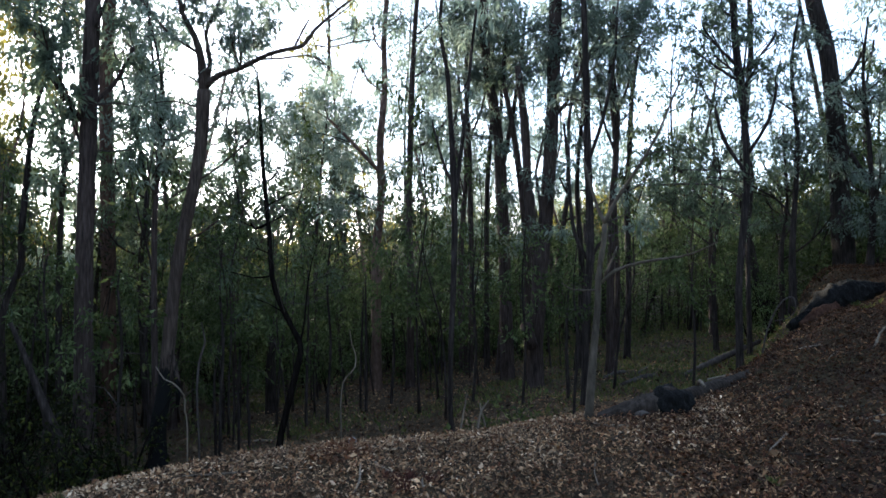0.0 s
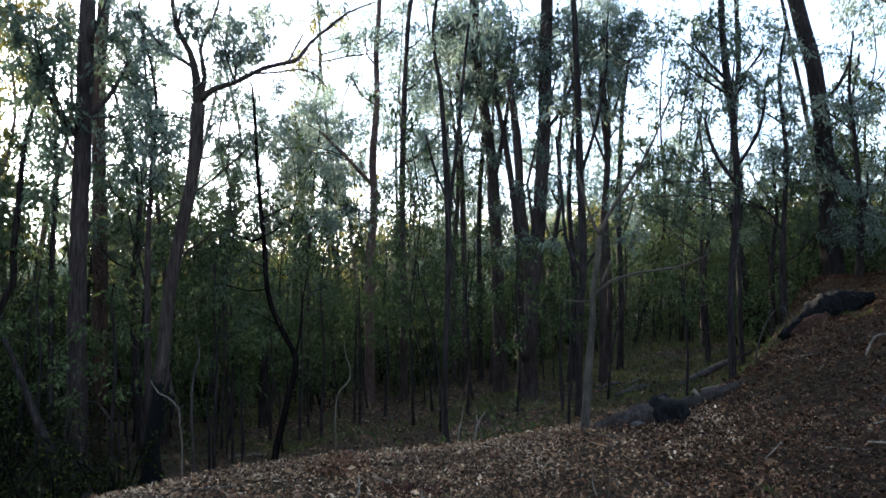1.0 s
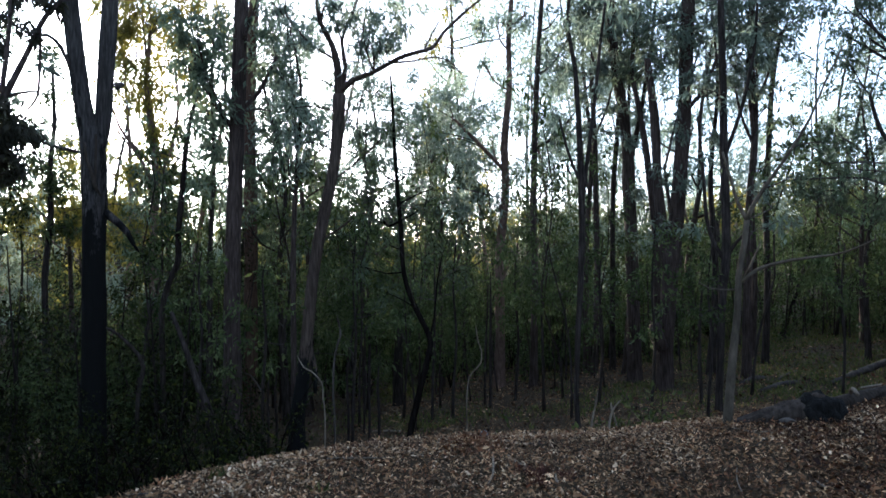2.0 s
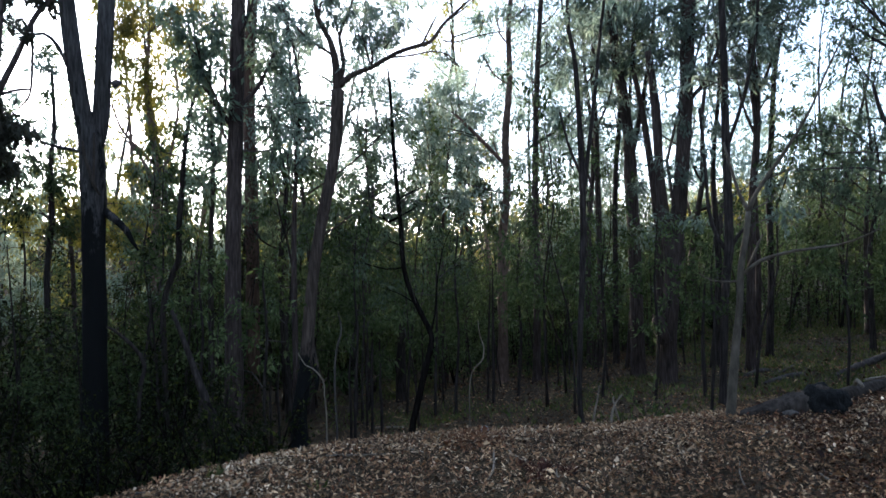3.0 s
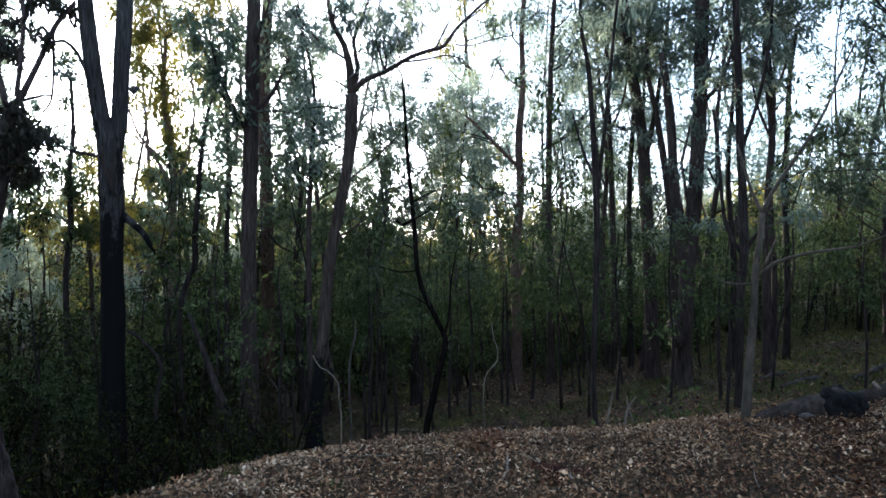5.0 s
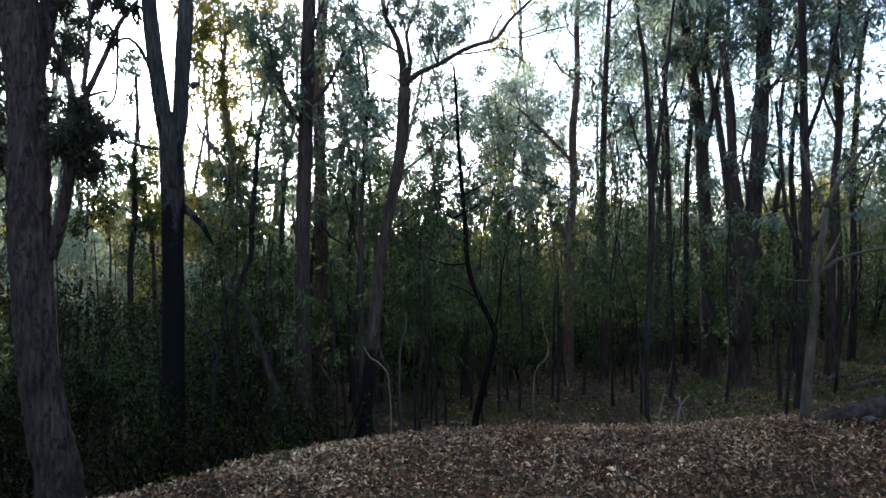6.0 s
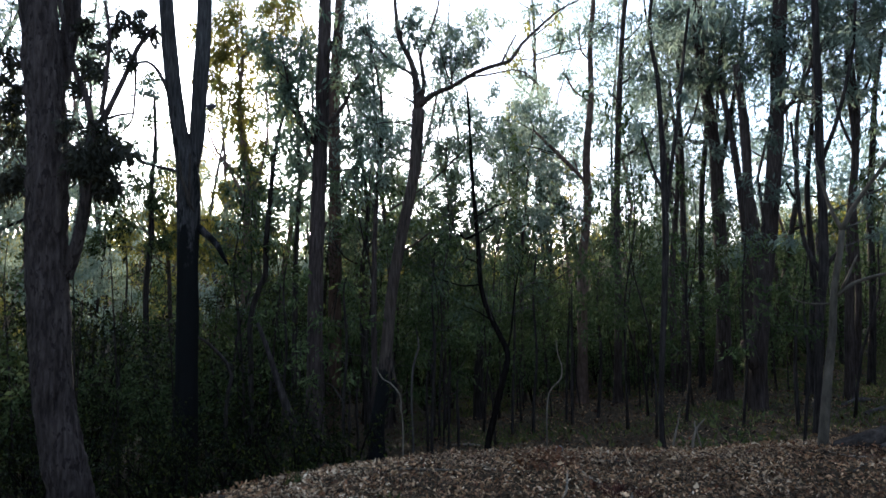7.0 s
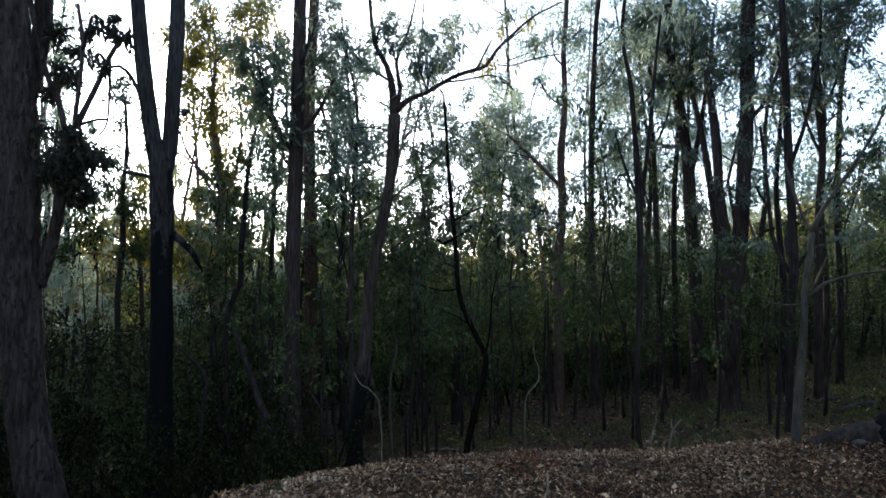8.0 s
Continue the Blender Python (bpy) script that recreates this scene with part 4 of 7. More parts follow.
tree("gum_tree", "crooked dark slender gum tree with hanging leaves",
     [(-5.64, 8.78, -1.58, 0.045), (-5.64, 8.78, -0.86, 0.043), (-5.66, 8.77, 0.07, 0.039), (-5.67, 8.76, 0.69, 0.039), (-5.61, 8.81, 1.07, 0.043), (-5.50, 8.87, 1.39, 0.043), (-5.50, 8.87, 1.78, 0.043), (-5.46, 8.90, 2.41, 0.040), (-5.42, 8.93, 3.04, 0.033), (-5.36, 8.96, 3.49, 0.026), (-5.25, 9.03, 4.01, 0.015)], (),
     [(-5.45, 8.91, 3.20, 0.25), (-5.63, 8.79, 2.64, 0.24), (-5.26, 9.02, 2.50, 0.27), (-5.78, 8.69, 2.94, 0.18), (-5.33, 8.98, 1.78, 0.26), (-5.69, 8.75, 1.93, 0.24), (-5.14, 9.09, 1.38, 0.27), (-5.87, 8.63, 1.39, 0.24)], skin="dark", leaf="bush", seed=17, sides=9)
tree("gum_tree", "pale distant gum tree with thin leaves tinted gold as by sun",
     [(-9.39, 14.10, -2.15, 0.096), (-9.39, 14.10, -0.74, 0.091), (-9.38, 14.10, 1.01, 0.086), (-9.39, 14.10, 2.27, 0.086), (-9.35, 14.12, 3.15, 0.074), (-9.44, 14.06, 4.28, 0.063), (-9.53, 14.00, 5.41, 0.051), (-9.48, 14.04, 6.55, 0.040)],
     [[(-9.37, 14.11, 3.53, 0.046), (-9.67, 13.90, 3.89, 0.039), (-9.94, 13.71, 4.30, 0.027), (-10.11, 13.58, 4.84, 0.022)],
      [(-9.37, 14.11, 3.15, 0.040), (-9.10, 14.29, 3.92, 0.035), (-8.98, 14.37, 4.96, 0.029), (-9.04, 14.32, 5.97, 0.023)]],
     [(-9.75, 13.84, 6.51, 0.51), (-9.28, 14.17, 6.84, 0.53), (-9.48, 14.04, 5.79, 0.52), (-9.19, 14.23, 5.19, 0.49), (-9.57, 13.97, 4.90, 0.43), (-8.27, 14.79, 7.11, 0.56), (-9.94, 13.71, 5.85, 0.44), (-9.09, 14.29, 6.22, 0.53), (-9.71, 13.88, 7.02, 0.45), (-8.99, 14.36, 7.01, 0.47), (-10.02, 13.65, 6.71, 0.39), (-9.48, 14.03, 4.28, 0.34), (-9.15, 14.26, 4.43, 0.39), (-9.76, 13.84, 3.38, 0.40), (-9.20, 14.22, 3.41, 0.46), (-8.69, 14.55, 7.18, 0.48), (-9.57, 13.97, 7.55, 0.52), (-9.09, 14.30, 7.77, 0.53), (-9.93, 13.71, 7.35, 0.44), (-10.03, 13.64, 5.22, 0.39), (-8.79, 14.48, 6.52, 0.47), (-8.58, 14.61, 7.85, 0.55), (-8.85, 14.45, 5.74, 0.42), (-8.59, 14.60, 5.25, 0.41), (-9.29, 14.16, 3.85, 0.37), (-9.89, 13.74, 6.48, 0.44), (-10.07, 13.61, 6.08, 0.39), (-9.62, 13.94, 5.40, 0.40), (-10.03, 13.64, 2.63, 0.44), (-9.67, 13.90, 2.26, 0.45), (-9.86, 13.77, 1.83, 0.44), (-9.44, 14.06, 2.14, 0.46), (-10.21, 13.51, 2.01, 0.43), (-9.06, 14.32, 2.27, 0.47), (-10.78, 13.05, 2.48, 0.41), (-10.62, 13.18, 1.89, 0.42)], skin="pink", leaf="far", seed=18, size=0.13, dens=2500)
tree("gum_tree", "slender gum tree with a full green crown",
     [(-9.73, 11.31, -2.10, 0.065), (-9.74, 11.31, -0.35, 0.062), (-9.76, 11.29, 1.10, 0.057), (-9.70, 11.34, 2.14, 0.053), (-9.71, 11.33, 3.18, 0.044), (-9.67, 11.37, 4.02, 0.036), (-9.70, 11.34, 5.07, 0.027)], (),
     [(-9.70, 11.34, 2.77, 0.41), (-9.77, 11.28, 1.93, 0.40), (-9.46, 11.54, 2.88, 0.33), (-9.90, 11.17, 3.17, 0.40), (-9.63, 11.40, 3.50, 0.30), (-10.09, 10.99, 2.34, 0.39), (-9.50, 11.51, 2.04, 0.36), (-9.77, 11.28, 4.64, 0.32), (-9.83, 11.23, 5.36, 0.31), (-10.09, 10.99, 3.87, 0.39), (-10.27, 10.82, 2.93, 0.38), (-10.33, 10.76, 1.92, 0.41)], skin="dark", leaf="bush", seed=19, size=0.13, dens=1900)
tree("dead_sapling", "pale curved dead sapling with a few green leaves",
     [(-1.46, 9.48, -1.07, 0.011), (-1.46, 9.48, -0.75, 0.010), (-1.46, 9.48, -0.45, 0.010), (-1.43, 9.49, -0.20, 0.010), (-1.34, 9.50, -0.08, 0.010), (-1.27, 9.51, 0.01, 0.010), (-1.26, 9.51, 0.17, 0.009), (-1.31, 9.50, 0.31, 0.008), (-1.34, 9.50, 0.52, 0.005)], (),
     [(-1.42, 9.49, 0.01, 0.09), (-1.30, 9.51, -0.07, 0.11), (-1.20, 9.52, -0.05, 0.08)], skin="dead", leaf="bush", seed=20, size=0.06, dens=2500, sides=6, flare=0.0, category="dead sapling", group="dead saplings")
tree("gum_tree", "thin grey gum tree among others of its kind",
     [(0.35, 14.51, -0.99, 0.063), (0.41, 14.51, 0.93, 0.057), (0.39, 14.51, 2.67, 0.057), (0.36, 14.51, 4.07, 0.051), (0.31, 14.51, 5.24, 0.046), (0.39, 14.51, 6.40, 0.040)],
     [[(0.37, 14.51, 3.95, 0.029), (0.64, 14.51, 4.63, 0.023), (0.77, 14.50, 5.32, 0.017)]],
     [(0.44, 14.51, 6.05, 0.46), (0.65, 14.50, 5.22, 0.39), (0.15, 14.51, 5.72, 0.41), (0.33, 14.51, 6.76, 0.50), (0.78, 14.50, 6.37, 0.45)], skin="grey", seed=21, size=0.12, dens=1500, sides=9)
tree("gum_tree", "thin grey gum tree among others of its kind",
     [(0.73, 15.00, -0.96, 0.058), (0.74, 15.00, 0.91, 0.058), (0.75, 15.00, 2.70, 0.053), (0.84, 15.00, 4.13, 0.047), (0.91, 14.99, 5.45, 0.041), (0.86, 15.00, 6.66, 0.035)], (),
     [(0.86, 15.00, 6.18, 0.44), (1.03, 14.99, 5.56, 0.39), (0.70, 15.00, 6.91, 0.47), (1.16, 14.98, 6.63, 0.46)], skin="dark", seed=22, size=0.12, dens=1500, sides=9)
tree("gum_tree", "leaning grey gum tree with a thin upper stem",
     [(1.34, 12.15, -0.79, 0.074), (1.35, 12.15, 0.52, 0.069), (1.33, 12.15, 1.76, 0.065), (1.24, 12.16, 2.73, 0.060), (1.16, 12.17, 3.40, 0.056), (1.07, 12.18, 3.99, 0.047), (0.95, 12.19, 4.68, 0.038), (1.01, 12.18, 5.45, 0.028)], (),
     [(1.06, 12.18, 5.26, 0.37), (1.23, 12.16, 4.66, 0.33), (0.86, 12.19, 4.59, 0.30), (1.16, 12.17, 5.83, 0.41)], skin="grey", leaf="deep", twiggy=24, seed=23, size=0.12, dens=1700, sides=9)
tree("gum_tree", "slim grey gum tree with a loose high crown",
     [(2.75, 12.24, -0.61, 0.074), (2.76, 12.24, -0.52, 0.070), (2.79, 12.23, 0.98, 0.066), (2.83, 12.22, 2.40, 0.061), (2.90, 12.20, 3.34, 0.057), (2.89, 12.21, 4.29, 0.052), (2.83, 12.22, 5.15, 0.039), (2.89, 12.21, 5.90, 0.031)],
     [[(2.89, 12.21, 4.00, 0.026), (3.10, 12.16, 4.45, 0.022), (3.21, 12.13, 4.91, 0.017)],
      [(2.89, 12.21, 3.34, 0.026), (2.72, 12.24, 3.83, 0.022), (2.62, 12.26, 4.32, 0.018)]],
     [(2.90, 12.20, 5.33, 0.35), (3.14, 12.15, 4.73, 0.31), (2.67, 12.25, 4.41, 0.28), (2.96, 12.19, 4.00, 0.26), (3.24, 12.12, 5.47, 0.34), (2.74, 12.24, 5.74, 0.39), (3.17, 12.14, 3.69, 0.24), (3.45, 12.07, 5.43, 0.30), (3.03, 12.17, 2.95, 0.24), (3.28, 12.11, 3.12, 0.25)], skin="grey", leaf="deep", twiggy=24, seed=24, size=0.12, dens=1500, sides=10)
tree("gum_tree", "slim grey gum tree with a loose high crown",
     [(3.39, 13.63, -0.57, 0.063), (3.44, 13.62, 1.14, 0.058), (3.42, 13.62, 2.51, 0.058), (3.48, 13.61, 3.66, 0.053), (3.53, 13.59, 4.60, 0.043), (3.65, 13.56, 5.53, 0.033)], (),
     [(3.61, 13.58, 5.54, 0.36), (3.40, 13.63, 4.61, 0.31), (3.83, 13.52, 5.09, 0.24), (3.80, 13.53, 6.13, 0.42), (3.48, 13.61, 3.87, 0.27), (4.16, 13.42, 5.86, 0.37), (3.65, 13.57, 2.70, 0.32)], skin="dark", seed=25, size=0.12, dens=1400, sides=9)
tree("sapling", "leafy dark green understorey sapling with a thin stem",
     [(0.35, 10.81, -0.88, 0.027), (0.36, 10.81, -0.67, 0.025), (0.41, 10.81, 0.19, 0.021), (0.36, 10.81, 1.05, 0.017), (0.42, 10.81, 1.82, 0.008)], (),
     [(0.22, 10.81, 1.48, 0.29), (0.56, 10.81, 1.22, 0.29), (0.38, 10.81, 0.70, 0.29), (0.13, 10.81, 0.88, 0.29), (0.65, 10.80, 1.73, 0.29), (0.85, 10.79, 0.87, 0.28), (0.29, 10.81, 0.27, 0.29)], skin="dark", leaf="bush", seed=30, size=0.085, width=0.26, dens=1500, sides=6, flare=0.1, category="sapling", group="understorey saplings", fan=5.0)
tree("sapling", "leafy dark green understorey sapling with a thin stem",
     [(1.07, 10.27, -0.77, 0.025), (1.08, 10.27, -0.55, 0.023), (1.12, 10.27, 0.25, 0.020), (1.08, 10.27, 1.06, 0.016), (1.13, 10.27, 1.95, 0.008)], (),
     [(1.02, 10.28, 1.63, 0.27), (1.25, 10.25, 1.30, 0.26), (0.93, 10.28, 1.06, 0.27), (1.18, 10.26, 0.70, 0.26), (1.33, 10.24, 1.82, 0.26), (1.40, 10.24, 0.90, 0.26), (1.00, 10.28, 0.33, 0.27)], skin="dark", leaf="bush", seed=31, size=0.085, width=0.26, dens=1500, sides=6, flare=0.1, category="sapling", group="understorey saplings", fan=5.0)
tree("sapling", "leafy dark green understorey sapling with a thin stem",
     [(-1.03, 11.96, -1.09, 0.031), (-1.02, 11.96, -0.92, 0.029), (-0.97, 11.96, 0.05, 0.024), (-1.03, 11.96, 1.02, 0.019), (-0.97, 11.96, 1.80, 0.010)], (),
     [(-1.11, 11.95, 1.51, 0.33), (-0.82, 11.98, 1.21, 0.33), (-1.31, 11.93, 1.02, 0.33), (-0.93, 11.97, 0.68, 0.33), (-0.67, 11.99, 1.70, 0.33), (-1.22, 11.94, 0.34, 0.33)], skin="dark", leaf="bush", seed=32, size=0.085, width=0.26, dens=1500, sides=6, flare=0.1, category="sapling", group="understorey saplings", fan=5.0)
tree("sapling", "leafy dark green understorey sapling with a thin stem",
     [(-2.92, 8.91, -1.24, 0.023), (-2.91, 8.91, -0.37, 0.022), (-2.88, 8.92, 0.38, 0.019), (-2.92, 8.90, 1.13, 0.015), (-2.88, 8.92, 1.81, 0.007)], (),
     [(-3.05, 8.86, 1.66, 0.25), (-2.77, 8.95, 1.35, 0.25), (-2.98, 8.88, 0.98, 0.25), (-2.63, 9.00, 0.82, 0.26), (-3.19, 8.81, 1.29, 0.25), (-2.78, 8.95, 0.49, 0.25), (-3.06, 8.86, 0.31, 0.25)], skin="dark", leaf="bush", seed=33, size=0.085, width=0.26, dens=1500, sides=6, flare=0.1, category="sapling", group="understorey saplings", fan=5.0)
tree("sapling", "leafy dark green understorey sapling with a thin stem",
     [(-1.90, 10.82, -1.17, 0.028), (-1.90, 10.82, -0.72, 0.027), (-1.85, 10.83, 0.17, 0.022), (-1.90, 10.82, 1.06, 0.018), (-1.85, 10.83, 1.78, 0.009)], (),
     [(-2.06, 10.79, 1.60, 0.30), (-1.72, 10.86, 1.24, 0.30), (-1.90, 10.82, 0.71, 0.30), (-2.23, 10.76, 0.89, 0.30), (-1.53, 10.89, 1.68, 0.30), (-1.82, 10.84, 0.26, 0.30)], skin="dark", leaf="bush", seed=34, size=0.085, width=0.26, dens=1500, sides=6, flare=0.1, category="sapling", group="understorey saplings", fan=5.0)
tree("sapling", "leafy dark green understorey sapling with a thin stem",
     [(-4.34, 7.48, -1.38, 0.019), (-4.34, 7.48, -0.12, 0.018), (-4.31, 7.49, 0.53, 0.015), (-4.35, 7.47, 1.19, 0.012), (-4.32, 7.49, 1.52, 0.006)], (),
     [(-4.44, 7.41, 1.32, 0.21), (-4.24, 7.54, 1.05, 0.21), (-4.34, 7.47, 0.66, 0.21), (-4.12, 7.61, 1.38, 0.21), (-4.55, 7.35, 0.93, 0.20), (-4.16, 7.58, 0.45, 0.21), (-4.45, 7.41, 0.28, 0.21)], skin="dark", leaf="bush", seed=35, size=0.085, width=0.26, dens=1500, sides=6, flare=0.1, category="sapling", group="understorey saplings", fan=5.0)
tree("sapling", "leafy dark green understorey sapling with a thin stem",
     [(-3.61, 7.65, -1.29, 0.020), (-3.61, 7.65, -0.14, 0.019), (-3.58, 7.66, 0.51, 0.016), (-3.62, 7.64, 1.18, 0.013), (-3.59, 7.66, 1.37, 0.006)], (),
     [(-3.64, 7.63, 1.18, 0.21), (-3.48, 7.71, 0.77, 0.22), (-3.73, 7.58, 0.39, 0.21), (-3.54, 7.68, 0.08, 0.22), (-3.83, 7.54, 0.79, 0.21), (-3.93, 7.48, 0.14, 0.21)], skin="dark", leaf="bush", seed=36, size=0.085, width=0.26, dens=1500, sides=6, flare=0.1, category="sapling", group="understorey saplings", fan=5.0)
tree("sapling", "leafy dark green understorey sapling with a thin stem",
     [(1.63, 9.09, -0.66, 0.021), (1.64, 9.09, -0.32, 0.020), (1.68, 9.08, 0.39, 0.017), (1.64, 9.09, 1.09, 0.013), (1.69, 9.08, 1.66, 0.007)], (),
     [(1.57, 9.10, 1.45, 0.23), (1.70, 9.08, 1.09, 0.23), (1.53, 9.11, 0.77, 0.23), (1.47, 9.12, 1.24, 0.23), (1.79, 9.06, 0.67, 0.22)], skin="dark", leaf="bush", seed=37, size=0.085, width=0.26, dens=1500, sides=6, flare=0.1, category="sapling", group="understorey saplings", fan=5.0)
tree("sapling", "leafy dark green understorey sapling with a thin stem",
     [(3.22, 9.31, -0.44, 0.020), (3.23, 9.31, -0.33, 0.019), (3.26, 9.30, 0.37, 0.015), (3.23, 9.31, 1.07, 0.012), (3.27, 9.30, 1.64, 0.006)], (),
     [(3.14, 9.34, 1.50, 0.21), (3.37, 9.26, 1.28, 0.21), (3.19, 9.33, 1.00, 0.21), (3.54, 9.20, 1.42, 0.20), (3.01, 9.38, 1.15, 0.22), (3.30, 9.29, 0.80, 0.21), (3.59, 9.18, 1.01, 0.20)], skin="dark", leaf="bush", seed=38, size=0.085, width=0.26, dens=1500, sides=6, flare=0.1, category="sapling", group="understorey saplings", fan=5.0)


# ---- the trees that fill the gaps between those ----
def rooted(line):
    """The stem line with its foot taken down into the ground."""
    x, y, _, r = line[0]
    return [(x, y, surface(x, y) - 0.1, r * 1.05), *line[1:]]


tree("gum_tree", "slim gum tree with a rounded sunlit crown low over the gully",
     rooted([(-10.61, 13.13, -0.58, 0.060), (-10.68, 13.07, 1.21, 0.045), (-10.79, 12.98, 2.49, 0.030), (-10.98, 12.82, 3.26, 0.015)]),
     puffs=[(-11.03, 12.29, 2.64, 0.74, 0.47, 9), (-10.72, 12.88, 3.19, 0.62, 0.38, 7), (-10.49, 13.38, 2.52, 0.56, 0.49, 8), (-11.29, 13.03, 2.12, 0.85, 0.42, 9)], skin="grey", leaf="far", seed=701, size=0.120, dens=1700, sides=9)
tree("gum_tree", "pale bent gum tree with a loose light crown",
     rooted([(-8.71, 13.29, -0.52, 0.070), (-8.77, 13.25, 1.47, 0.053), (-8.90, 13.16, 3.22, 0.035), (-9.40, 12.81, 4.13, 0.018)]),
     puffs=[(-8.80, 12.80, 3.24, 0.51, 0.38, 7), (-8.58, 13.24, 2.60, 0.58, 0.45, 9), (-9.25, 13.06, 2.22, 0.59, 0.46, 8), (-8.64, 13.77, 3.41, 0.37, 0.53, 6)], skin="pink", leaf="mid", twiggy=26, seed=702, size=0.110, dens=1600, sides=9)
tree("gum_tree", "slender gum tree with thin yellowish leaves high up",
     rooted([(-10.01, 16.02, -0.89, 0.080), (-10.23, 15.88, 2.38, 0.060), (-10.57, 15.66, 5.52, 0.040), (-10.78, 15.51, 8.37, 0.020)]),
     puffs=[(-10.79, 15.06, 7.83, 0.61, 0.61, 7), (-10.40, 15.63, 7.23, 0.54, 0.61, 6), (-10.18, 16.06, 8.42, 0.54, 0.54, 6), (-11.31, 15.57, 6.62, 0.44, 0.41, 4), (-10.47, 15.43, 9.06, 0.91, 0.61, 8)], skin="grey", leaf="gum", twiggy=26, seed=703, size=0.120, dens=1700, sides=9)
tree("gum_tree", "dark twiggy gum tree with leaning branches",
     rooted([(-4.94, 11.39, -0.64, 0.060), (-5.08, 11.32, 1.06, 0.049), (-5.00, 11.36, 2.68, 0.037), (-5.24, 11.25, 4.00, 0.026), (-5.48, 11.14, 5.01, 0.015)]),
     puffs=[(-4.95, 10.99, 3.88, 0.44, 0.49, 9), (-5.36, 11.06, 2.96, 0.45, 0.45, 9), (-4.68, 11.63, 3.11, 0.41, 0.51, 8), (-5.45, 11.55, 5.13, 0.40, 0.42, 5), (-4.77, 11.21, 2.06, 0.50, 0.40, 9), (-5.54, 11.10, 2.06, 0.41, 0.41, 7)], skin="dark", leaf="mid", twiggy=26, seed=704, size=0.090, dens=2500, sides=10)
tree("gum_tree", "thin twiggy gum tree with a see-through crown",
     rooted([(-4.13, 13.31, -0.89, 0.050), (-4.19, 13.29, 1.02, 0.041), (-4.03, 13.34, 2.73, 0.031), (-4.31, 13.25, 4.00, 0.022), (-4.15, 13.30, 5.04, 0.013)]),
     puffs=[(-4.03, 12.96, 3.82, 0.50, 0.50, 7), (-4.37, 13.10, 2.83, 0.51, 0.51, 9), (-3.85, 13.52, 2.75, 0.46, 0.52, 8), (-3.69, 13.81, 2.07, 0.58, 0.47, 10), (-4.59, 12.89, 1.92, 0.50, 0.45, 9), (-5.22, 12.90, 4.33, 0.34, 0.46, 4)], skin="grey", leaf="mid", twiggy=26, seed=705, size=0.100, dens=2200, sides=9)
tree("gum_tree", "gum tree with layered round-topped grey-green crowns",
     rooted([(-4.19, 19.50, -1.05, 0.100), (-4.26, 19.48, 1.68, 0.075), (-4.11, 19.52, 4.12, 0.050), (-4.26, 19.48, 6.09, 0.025)]),
     puffs=[(-4.18, 19.13, 6.41, 0.77, 0.45, 10), (-4.79, 19.23, 5.33, 0.89, 0.52, 12), (-3.50, 19.77, 5.52, 0.74, 0.62, 11), (-5.47, 19.55, 6.10, 0.46, 0.41, 4), (-4.13, 19.27, 4.41, 0.96, 0.64, 14), (-3.08, 19.72, 4.27, 0.65, 0.65, 9), (-5.27, 19.48, 4.16, 0.74, 0.66, 9)], skin="grey", leaf="gum", twiggy=26, seed=706, size=0.130, dens=1700, sides=9)
tree("gum_tree", "green leafy young gum tree under the tall ones",
     rooted([(-2.67, 16.74, -1.21, 0.050), (-2.70, 16.74, 0.42, 0.038), (-2.60, 16.75, 2.05, 0.025), (-2.73, 16.73, 3.01, 0.013)]),
     puffs=[(-3.00, 16.32, 2.71, 0.68, 0.47, 10), (-2.25, 16.69, 2.93, 0.62, 0.55, 10), (-2.68, 16.86, 3.58, 0.49, 0.35, 6), (-3.41, 16.97, 2.07, 0.63, 0.49, 9), (-1.97, 16.60, 2.04, 0.61, 0.48, 9), (-1.21, 16.93, 2.32, 0.55, 0.41, 8)], skin="dark", leaf="mid", twiggy=26, seed=707, size=0.110, dens=2400, sides=9)
tree("gum_tree", "slim grey gum tree with leaves all up its stem",
     rooted([(0.22, 14.98, -0.80, 0.075), (0.18, 14.98, 1.50, 0.061), (0.31, 14.98, 3.58, 0.047), (0.16, 14.98, 5.35, 0.033), (0.12, 14.98, 7.14, 0.019)]),
     puffs=[(0.06, 14.62, 6.31, 0.48, 0.54, 9), (0.49, 14.86, 5.41, 0.42, 0.54, 8), (-0.07, 15.10, 4.87, 0.34, 0.39, 5), (0.62, 15.33, 6.73, 0.44, 0.50, 7), (0.12, 14.98, 7.50, 0.73, 0.49, 9)], skin="grey", leaf="gum", twiggy=26, seed=708, size=0.100, dens=1450, sides=9)
tree("gum_tree", "slim grey gum tree with leaves all up its stem",
     rooted([(0.94, 13.96, -0.61, 0.070), (1.03, 13.95, 1.28, 0.057), (0.92, 13.96, 3.09, 0.044), (1.02, 13.95, 4.90, 0.031), (0.89, 13.96, 6.65, 0.018)]),
     puffs=[(0.86, 13.60, 5.72, 0.44, 0.55, 9), (1.26, 13.82, 5.06, 0.36, 0.47, 7), (0.78, 14.09, 4.85, 0.32, 0.44, 5), (1.36, 14.29, 6.34, 0.41, 0.47, 7)], skin="grey", leaf="gum", twiggy=26, seed=709, size=0.100, dens=1450, sides=9)
